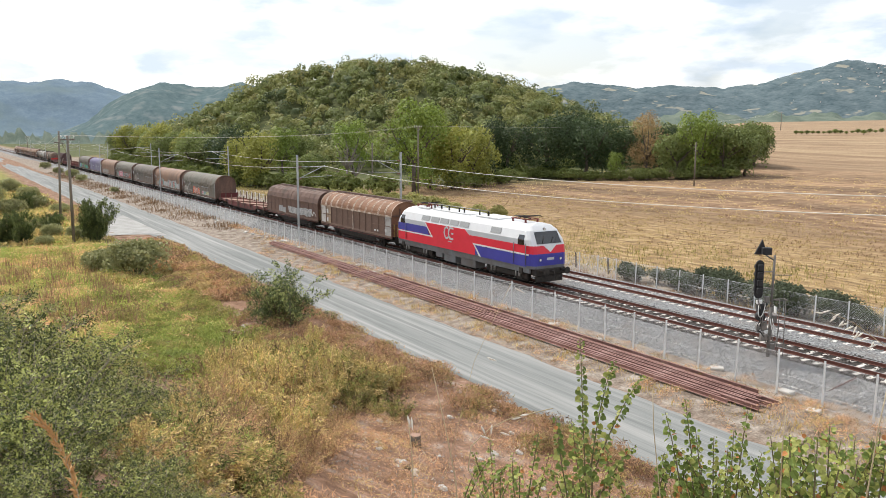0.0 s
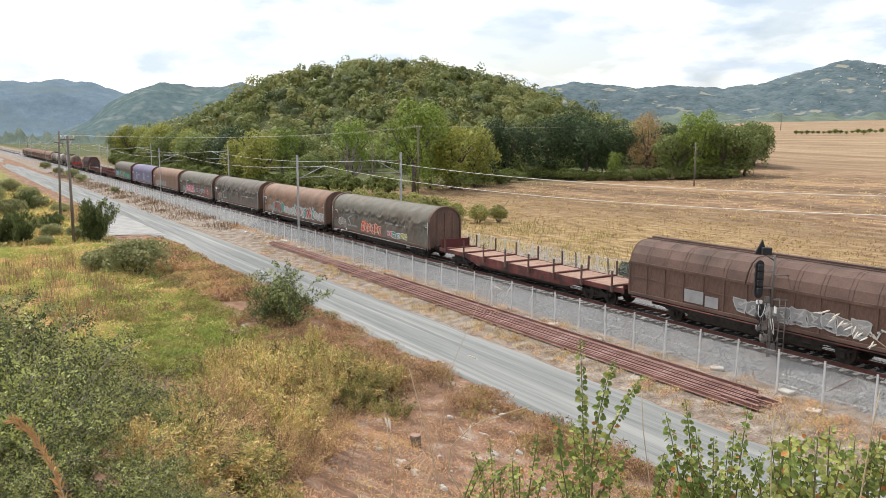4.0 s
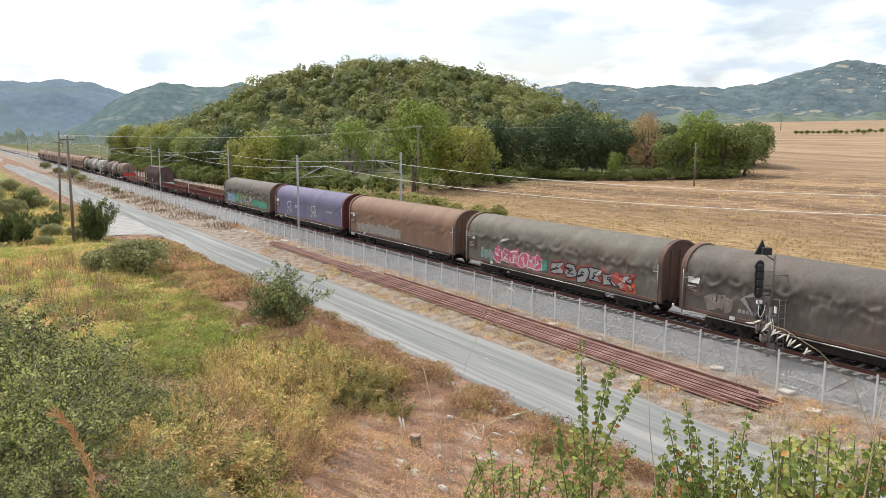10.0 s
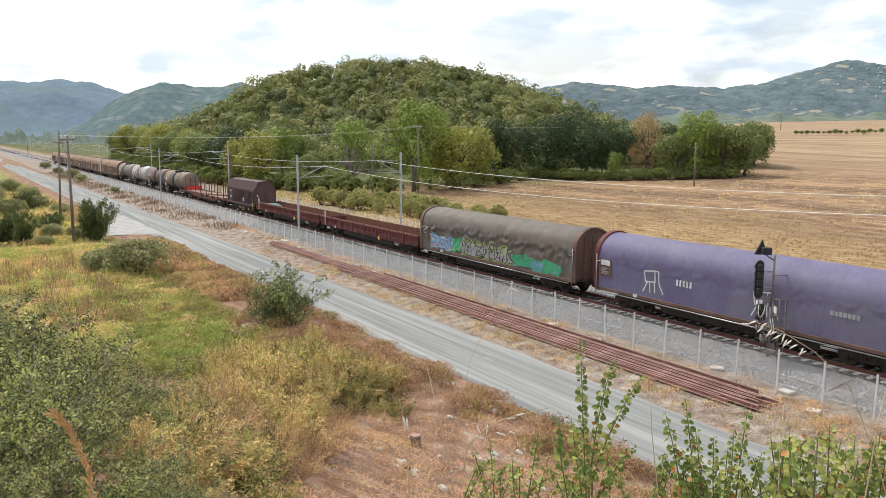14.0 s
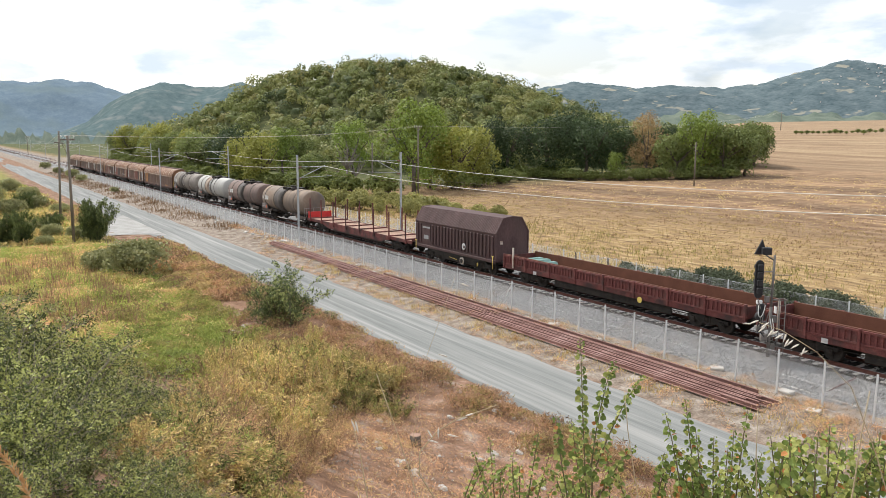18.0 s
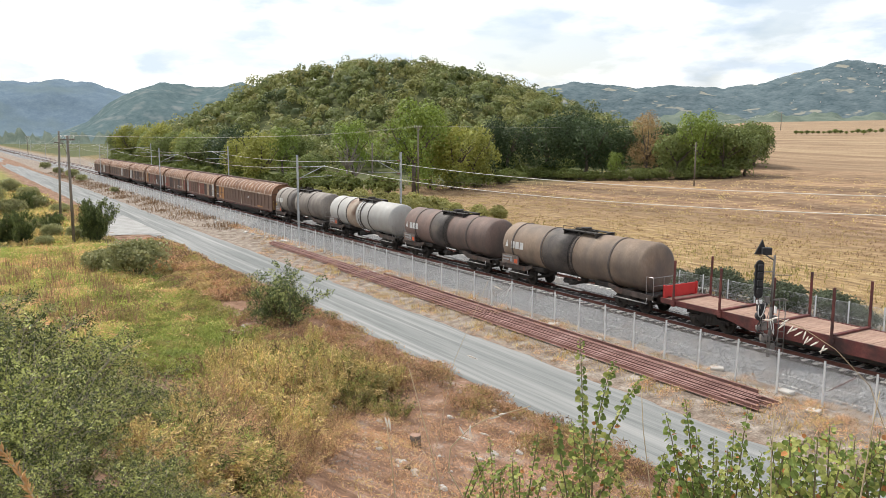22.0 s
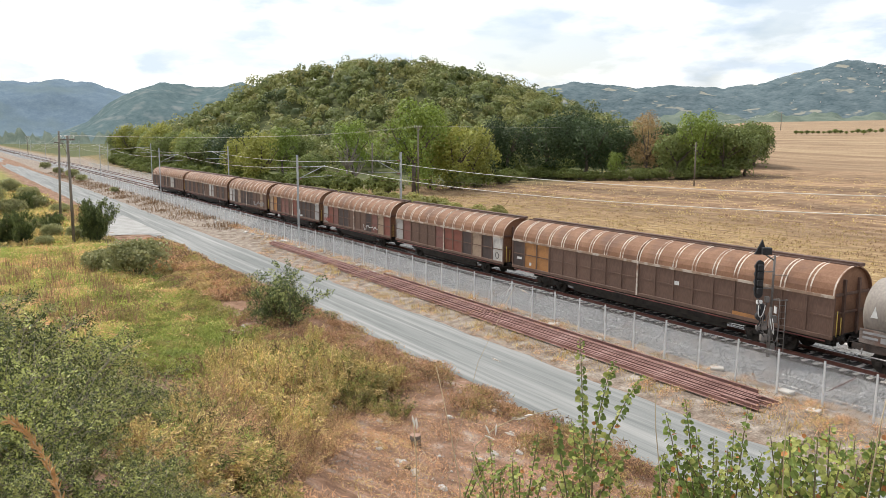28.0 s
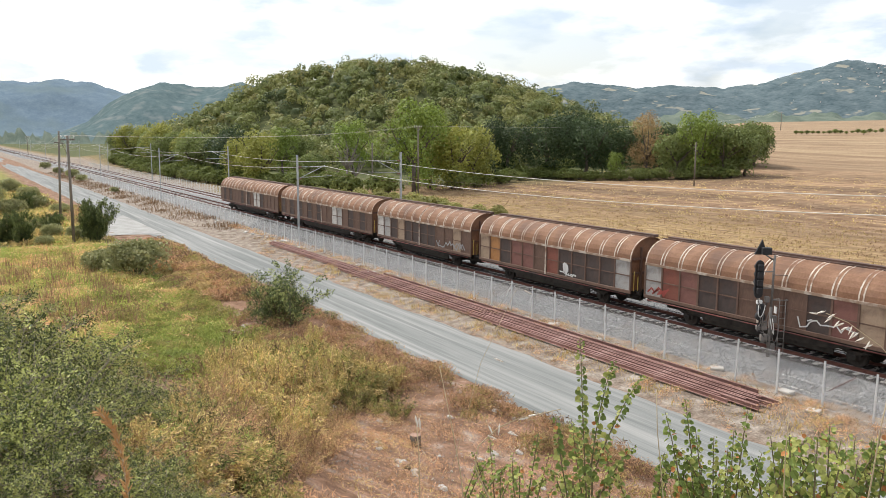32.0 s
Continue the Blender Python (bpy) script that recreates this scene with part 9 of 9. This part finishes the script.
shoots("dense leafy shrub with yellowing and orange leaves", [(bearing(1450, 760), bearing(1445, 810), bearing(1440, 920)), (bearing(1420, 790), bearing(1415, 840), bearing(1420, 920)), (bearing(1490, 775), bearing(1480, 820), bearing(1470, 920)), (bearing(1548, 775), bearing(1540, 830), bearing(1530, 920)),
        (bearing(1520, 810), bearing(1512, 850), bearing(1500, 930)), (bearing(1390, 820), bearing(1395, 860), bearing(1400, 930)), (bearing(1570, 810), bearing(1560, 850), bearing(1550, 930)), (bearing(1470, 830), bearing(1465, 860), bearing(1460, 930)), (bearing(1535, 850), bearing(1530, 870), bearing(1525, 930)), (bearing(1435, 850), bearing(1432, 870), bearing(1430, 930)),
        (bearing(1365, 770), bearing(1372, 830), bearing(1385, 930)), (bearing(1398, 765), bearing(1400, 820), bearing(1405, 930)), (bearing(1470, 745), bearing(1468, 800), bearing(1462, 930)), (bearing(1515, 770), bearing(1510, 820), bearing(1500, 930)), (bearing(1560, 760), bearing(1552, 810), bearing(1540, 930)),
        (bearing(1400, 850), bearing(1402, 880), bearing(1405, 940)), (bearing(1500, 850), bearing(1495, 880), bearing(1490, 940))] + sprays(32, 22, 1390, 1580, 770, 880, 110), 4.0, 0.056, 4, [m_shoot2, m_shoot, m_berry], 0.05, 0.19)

# ---- dry oat stalks that sway before the lens ----
m_oat = shade("oat_stalk", [(0.45, 0.36, 0.22), (0.58, 0.48, 0.32)], 8, 0.8, leaf=0.2)
m_husk = shade("oat_husk", [(0.74, 0.70, 0.62), (0.84, 0.81, 0.74)], 8, 0.7, leaf=0.3)
m_ear = shade("seed_ear", [(0.50, 0.27, 0.10), (0.68, 0.43, 0.20)], 30, 0.8, leaf=0.2)
SWAY = []


def husk(bm, c, d, size):
    """A thin open husk."""
    d = d.normalized()
    s = d.orthogonal().normalized()
    w = d.cross(s)
    ring = [(0, 0.0), (0.3, 0.09), (0.65, 0.075), (1.0, 0.0)]
    prev = None
    for t, k in ring:
        cur = [bm.verts.new(c + d * size * t + (s * math.cos(a) + w * math.sin(a)) * size * max(k, 0.004)) for a in (0, 1.57, 3.14, 4.71)]
        if prev:
            for i in range(4):
                bm.faces.new((prev[i], prev[(i + 1) % 4], cur[(i + 1) % 4], cur[i]))
        prev = cur


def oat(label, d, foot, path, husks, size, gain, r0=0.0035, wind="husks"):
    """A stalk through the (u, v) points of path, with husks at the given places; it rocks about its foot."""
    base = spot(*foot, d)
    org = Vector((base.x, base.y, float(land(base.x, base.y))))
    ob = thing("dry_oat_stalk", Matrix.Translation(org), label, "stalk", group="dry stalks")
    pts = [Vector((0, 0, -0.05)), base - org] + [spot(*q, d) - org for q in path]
    bm = bmesh.new()
    path_tube(bm, pts, r0, r0 * 0.5)
    part("stalk", bm, m_oat, ob)
    for hx, hy, dx, dy in husks:
        c = spot(*bearing(hx, hy), d) - org
        bm = bmesh.new()
        husk(bm, c, RIGHT * dx + UP * dy, size)
        part("husk", bm, m_husk, ob)
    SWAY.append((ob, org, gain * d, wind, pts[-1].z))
    return ob


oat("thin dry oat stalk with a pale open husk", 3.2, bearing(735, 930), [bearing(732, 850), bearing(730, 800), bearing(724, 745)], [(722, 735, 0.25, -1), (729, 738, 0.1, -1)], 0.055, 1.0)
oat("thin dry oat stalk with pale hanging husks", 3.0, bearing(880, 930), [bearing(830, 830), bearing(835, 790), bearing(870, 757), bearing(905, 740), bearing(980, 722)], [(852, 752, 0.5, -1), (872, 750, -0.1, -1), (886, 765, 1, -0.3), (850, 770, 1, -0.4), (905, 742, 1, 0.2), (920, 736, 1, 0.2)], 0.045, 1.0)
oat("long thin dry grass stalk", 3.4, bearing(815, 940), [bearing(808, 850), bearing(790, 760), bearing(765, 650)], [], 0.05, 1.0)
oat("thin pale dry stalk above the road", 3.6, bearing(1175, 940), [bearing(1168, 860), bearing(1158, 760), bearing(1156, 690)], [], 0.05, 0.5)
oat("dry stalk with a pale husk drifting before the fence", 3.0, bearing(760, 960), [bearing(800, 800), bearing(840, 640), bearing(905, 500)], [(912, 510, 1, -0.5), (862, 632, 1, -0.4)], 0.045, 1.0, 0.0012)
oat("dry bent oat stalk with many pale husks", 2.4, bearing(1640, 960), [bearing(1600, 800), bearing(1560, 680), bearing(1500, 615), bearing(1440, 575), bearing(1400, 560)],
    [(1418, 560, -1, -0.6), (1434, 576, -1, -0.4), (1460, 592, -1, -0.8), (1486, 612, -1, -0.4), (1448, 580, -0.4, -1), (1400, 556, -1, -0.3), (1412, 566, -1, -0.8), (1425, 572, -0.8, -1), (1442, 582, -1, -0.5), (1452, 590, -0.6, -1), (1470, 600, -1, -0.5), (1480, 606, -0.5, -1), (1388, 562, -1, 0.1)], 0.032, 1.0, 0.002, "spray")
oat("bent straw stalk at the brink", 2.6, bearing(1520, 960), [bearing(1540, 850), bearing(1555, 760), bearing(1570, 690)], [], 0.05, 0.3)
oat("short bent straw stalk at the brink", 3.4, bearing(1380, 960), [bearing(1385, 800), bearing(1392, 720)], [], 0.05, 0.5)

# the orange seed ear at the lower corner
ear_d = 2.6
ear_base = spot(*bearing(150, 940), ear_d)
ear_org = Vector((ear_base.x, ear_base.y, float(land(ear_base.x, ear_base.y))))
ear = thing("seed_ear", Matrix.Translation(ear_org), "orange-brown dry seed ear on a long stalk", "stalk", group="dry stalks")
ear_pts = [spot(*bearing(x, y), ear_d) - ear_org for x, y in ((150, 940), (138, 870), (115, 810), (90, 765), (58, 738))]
bm = tubes((Vector((0, 0, -0.05)), ear_pts[0], 0.005))
for p, q in zip(ear_pts, ear_pts[1:]):
    tube(bm, p, q, 0.003, n=5)
part("stalk", bm, m_oat, ear)
bm = bmesh.new()
re_ = random.Random(4)
for k in range(150):
    t = k / 150 * 3.99
    i = int(t)
    c = ear_pts[i].lerp(ear_pts[i + 1], t - i)
    dv = (ear_pts[i + 1] - ear_pts[i]).normalized()
    husk(bm, c, dv + Vector((re_.uniform(-1, 1), re_.uniform(-1, 1), re_.uniform(-1, 1))) * 0.7, 0.034)
part("seed_head", bm, m_ear, ear)["kind"] = "stuff"
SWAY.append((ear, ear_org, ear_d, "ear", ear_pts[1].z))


# ---- stumps, stones and dead wood on the bank ----
rg = random.Random(9)
for x, y, r_, h_ in ((-19.8, 11.45, 0.20, 0.36), (-17.0, 9.55, 0.13, 0.14)):
    z = float(land(x, y))
    st = thing("tree_stump", pose(x, y, z), "small cut tree stump on the bare slope", "stump", group="stumps")
    part("stump", tubes(((0, 0, -0.1), (0, 0, h_), r_, r_ * 0.85), n=12), m_bark, st)
    part("cut_face", tubes(((0, 0, h_), (0, 0, h_ + 0.008), r_ * 0.82), n=12), m_wood, st)
for k in range(70):
    x, y = (-26 + 16 * rg.random(), 8 + 9.5 * rg.random()) if k < 50 else (-42 + 6 * rg.random(), 11.5 + 4 * rg.random())
    q = rg.uniform(0.05, 0.16)
    s = thing("stone", pose(x, y, float(land(x, y)) + q * 0.2, rg.uniform(0, 30), rg.uniform(0, 30), rg.uniform(0, 180)), "grey stone lying on the dry slope", "stone", group="stones on the slope")
    part("stone", boxes((-q, q, -q * 0.7, q * 0.7, -q * 0.5, q * 0.5), bevel=q * 0.3), m_conc, s)
d_bush = bush_model("withered_bush", 37, 1.0, leaf_mat("withered", (0.20, 0.17, 0.06), (0.34, 0.28, 0.11)), "withered brown-green bush on the slope", 2200, 0.09, 0.4, stems=22, squash=0.7, tilt=1.2, clumps=34)
for x, y, s, turn in ((-25.6, 13.0, 0.9, 0), (-26.8, 12.2, 1.0, 60), (-24.6, 12.0, 0.6, 120)):
    put_bush(d_bush, x, y, s, turn, dz=-0.1)
drop_model(d_bush)


# ---- wild grey-green shrubs that fill the near corner of the bank ----
def twig_bush(seed, label, twigs=64, per=80, leaf=0.066, mat=None, name="wild_shrub", group="shrubs on the bank", bark=None, thick=0.007, aspect=0.45, side=0):
    """A loose shrub: curved twigs from one root, side twigs on them, leaves in tufts all along."""
    rs = np.random.RandomState(seed)
    rd = random.Random(seed)
    ob = thing(name, pose(0, 0, -400), label, "shrub", group=group)
    bm = bmesh.new()
    cents, outs, tone = [], [], []

    def leafy_twig(p0, p1, p2, r, count, first):
        pts = [p0 * (1 - t) ** 2 + p1 * 2 * t * (1 - t) + p2 * t * t for t in np.linspace(0, 1, 6)]
        path_tube(bm, pts, r, r * 0.3, n=3)
        t = rs.uniform(first, 1.0, count)[:, None] ** 0.8
        c = np.array(p0) * (1 - t) ** 2 + np.array(p1) * 2 * t * (1 - t) + np.array(p2) * t * t
        c = c + rs.normal(0, leaf * 0.75, (count, 3))
        c[:, 2] = np.maximum(c[:, 2], 0.01)
        cents.append(c)
        outs.append(rs.normal(0, 0.6, (count, 3)) + np.array([-0.2, -0.1, 0.6]))
        tone.append(np.full(count, rs.choice(3, p=[0.44, 0.32, 0.24])))
        return pts

    for k in range(twigs):
        a = rd.uniform(0, 6.283)
        reach, top = rd.uniform(0.15, 0.95), rd.uniform(0.45, 1.05)
        p0 = Vector((rd.uniform(-0.2, 0.2), rd.uniform(-0.2, 0.2), -0.15))
        p1 = p0 + Vector((math.cos(a) * reach * 0.25, math.sin(a) * reach * 0.25, top * 0.75))
        p2 = p0 + Vector((math.cos(a) * reach, math.sin(a) * reach, top + rd.uniform(-0.25, 0.15)))
        pts = leafy_twig(p0, p1, p2, thick, per, 0.2)
        for q in range(side):
            b0 = pts[rd.randrange(2, 5)]
            dv = Vector((rd.uniform(-1, 1), rd.uniform(-1, 1), rd.uniform(-0.1, 0.9))).normalized() * rd.uniform(0.15, 0.34)
            leafy_twig(b0, b0 + dv * 0.5 + Vector((0, 0, 0.03)), b0 + dv, thick * 0.5, per // 2, 0.25)
    part("twig", bm, bark or m_bark, ob)["kind"] = "stuff"
    mats = mat or [L_GREY]
    cc = np.concatenate(cents)
    # twigs and single leaves take a shaded or a lit copy at random
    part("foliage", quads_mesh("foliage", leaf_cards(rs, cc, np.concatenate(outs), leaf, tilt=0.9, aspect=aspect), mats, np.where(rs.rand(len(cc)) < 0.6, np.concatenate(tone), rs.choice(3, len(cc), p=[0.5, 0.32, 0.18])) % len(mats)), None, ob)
    return ob


m_paletwig = shade("pale_twig", [(0.22, 0.19, 0.15), (0.36, 0.32, 0.26)], 6, 0.9)
# leaf shade put into colour: shaded, middle and lit copies of one leaf
L_SH = [leaf_mat("shrub_shaded", (0.060, 0.078, 0.026), (0.115, 0.140, 0.046), leaf=0.25, rough=0.55), leaf_mat("shrub_mid", (0.27, 0.295, 0.085), (0.42, 0.43, 0.14), rough=0.55), leaf_mat("shrub_lit", (0.38, 0.41, 0.13), (0.55, 0.57, 0.22), rough=0.5)]
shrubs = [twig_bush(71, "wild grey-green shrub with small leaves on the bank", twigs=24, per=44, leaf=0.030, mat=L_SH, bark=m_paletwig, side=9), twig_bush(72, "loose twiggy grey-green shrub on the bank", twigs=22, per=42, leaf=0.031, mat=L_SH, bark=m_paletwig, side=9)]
rk = random.Random(6)
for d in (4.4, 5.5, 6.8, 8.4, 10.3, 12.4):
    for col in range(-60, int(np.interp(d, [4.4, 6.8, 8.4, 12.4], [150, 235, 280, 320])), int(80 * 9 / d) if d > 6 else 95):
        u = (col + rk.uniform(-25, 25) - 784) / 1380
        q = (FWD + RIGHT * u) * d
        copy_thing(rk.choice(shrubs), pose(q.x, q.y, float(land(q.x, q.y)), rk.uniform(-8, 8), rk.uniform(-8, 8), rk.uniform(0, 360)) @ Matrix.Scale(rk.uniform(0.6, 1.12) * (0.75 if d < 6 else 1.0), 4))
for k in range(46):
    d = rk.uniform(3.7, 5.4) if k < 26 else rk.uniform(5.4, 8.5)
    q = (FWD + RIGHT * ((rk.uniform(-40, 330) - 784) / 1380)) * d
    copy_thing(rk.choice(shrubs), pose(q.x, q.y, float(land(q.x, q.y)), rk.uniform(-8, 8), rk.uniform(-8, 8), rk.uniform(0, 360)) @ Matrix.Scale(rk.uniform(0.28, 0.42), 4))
drop_model(*shrubs)


def stretched(w, h):
    return Matrix.Diagonal((w, w, h, 1))


# lit and shaded leaf colours for each bush: light painted into the foliage
L_ROAD = [leaf_mat("roadside_shaded", (0.070, 0.095, 0.035), (0.14, 0.17, 0.07)), leaf_mat("roadside_lit", (0.26, 0.30, 0.10), (0.42, 0.45, 0.17))]
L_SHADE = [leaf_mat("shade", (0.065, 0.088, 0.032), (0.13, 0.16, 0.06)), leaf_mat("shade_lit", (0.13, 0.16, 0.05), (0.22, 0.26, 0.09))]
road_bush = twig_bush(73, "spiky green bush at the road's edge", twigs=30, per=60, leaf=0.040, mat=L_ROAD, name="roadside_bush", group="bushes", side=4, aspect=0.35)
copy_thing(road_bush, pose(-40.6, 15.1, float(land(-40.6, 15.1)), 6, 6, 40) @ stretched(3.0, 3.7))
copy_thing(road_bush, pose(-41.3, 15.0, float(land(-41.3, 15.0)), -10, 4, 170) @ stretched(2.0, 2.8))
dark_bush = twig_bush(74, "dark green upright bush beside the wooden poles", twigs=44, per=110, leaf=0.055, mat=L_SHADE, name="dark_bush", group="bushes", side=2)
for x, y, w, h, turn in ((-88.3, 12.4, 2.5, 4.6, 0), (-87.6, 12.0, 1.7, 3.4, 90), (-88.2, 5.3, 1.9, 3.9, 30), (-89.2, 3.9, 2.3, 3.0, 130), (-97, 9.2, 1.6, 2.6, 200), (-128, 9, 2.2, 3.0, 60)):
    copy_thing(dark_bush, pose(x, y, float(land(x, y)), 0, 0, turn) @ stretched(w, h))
drop_model(road_bush, dark_bush)

# gravel and clods scattered on the bare slope
rs = np.random.RandomState(8)
n_g = 9000
g_x, g_y = -31 + 23 * rs.rand(n_g), 6.5 + 11.3 * rs.rand(n_g)
g_r = 0.012 + 0.035 * rs.rand(n_g) ** 3
g_z = land(g_x, g_y) + g_r * 0.2
g_a = rs.rand(n_g) * 6.28
gc, gs = np.cos(g_a), np.sin(g_a)
g_off = np.stack([gc[:, None] * tri[:, 0] - gs[:, None] * tri[:, 1], gs[:, None] * tri[:, 0] + gc[:, None] * tri[:, 1], np.broadcast_to(tri[:, 2], (n_g, 4))], -1) * g_r[:, None, None]
g_v = (np.stack([g_x, g_y, g_z], -1)[:, None, :] + g_off).reshape(-1, 3)
g_k = (np.arange(n_g) * 4)[:, None]
g_f = (g_k[:, None, :] + np.array([(0, 1, 3), (1, 2, 3), (2, 0, 3)])[None]).reshape(-1, 3)
m_clod = shade("slope_gravel", [(0.20, 0.16, 0.13), (0.34, 0.29, 0.25), (0.46, 0.43, 0.40)], 5, 0.95, spread=0.45, spec=0.1)
tagged(new("slope_gravel", mesh_of("slope_gravel", g_v, g_f, [m_clod])), "gravel and clods scattered on the bare slope", "gravel", kind="stuff")
for tr in (near_track, far_track):
    lay_sleepers(tr)


# ---- what moves ----
def motions():
    walk(cam, [(0, STAND), (32, STAND)])
    for car, centre in TRAIN:
        walk(car, [(t, pose(centre + run(t), RAIL_Y, 0)) for t in range(0, 33)])
    # every wheelset turns as far as the train runs
    for wheel, x, z in WHEELS:
        walk(wheel, [(k / FPS, Matrix.Translation((x, 0, z)) @ Matrix.Rotation(run(k / FPS) / 0.47, 4, "Y")) for k in range(0, 32 * FPS + 1)])
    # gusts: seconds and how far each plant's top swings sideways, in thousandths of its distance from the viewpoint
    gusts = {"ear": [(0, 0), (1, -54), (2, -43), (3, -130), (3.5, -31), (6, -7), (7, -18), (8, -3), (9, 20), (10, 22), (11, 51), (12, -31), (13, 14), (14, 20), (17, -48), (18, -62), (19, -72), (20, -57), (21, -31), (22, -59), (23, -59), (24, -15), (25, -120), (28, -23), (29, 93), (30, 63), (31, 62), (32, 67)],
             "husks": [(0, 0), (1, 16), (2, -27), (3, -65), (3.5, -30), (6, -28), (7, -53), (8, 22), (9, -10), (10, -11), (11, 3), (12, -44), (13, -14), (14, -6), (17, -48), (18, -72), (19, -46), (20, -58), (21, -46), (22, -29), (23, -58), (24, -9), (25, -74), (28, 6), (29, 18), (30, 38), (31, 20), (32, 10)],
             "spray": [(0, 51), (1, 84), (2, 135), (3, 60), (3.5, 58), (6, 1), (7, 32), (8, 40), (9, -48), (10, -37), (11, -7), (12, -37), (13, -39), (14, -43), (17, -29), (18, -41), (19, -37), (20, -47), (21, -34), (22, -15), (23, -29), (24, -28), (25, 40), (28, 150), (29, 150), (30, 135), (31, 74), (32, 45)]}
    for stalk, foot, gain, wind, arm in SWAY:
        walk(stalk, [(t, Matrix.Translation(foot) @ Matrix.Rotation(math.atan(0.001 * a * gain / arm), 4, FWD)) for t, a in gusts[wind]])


motions()
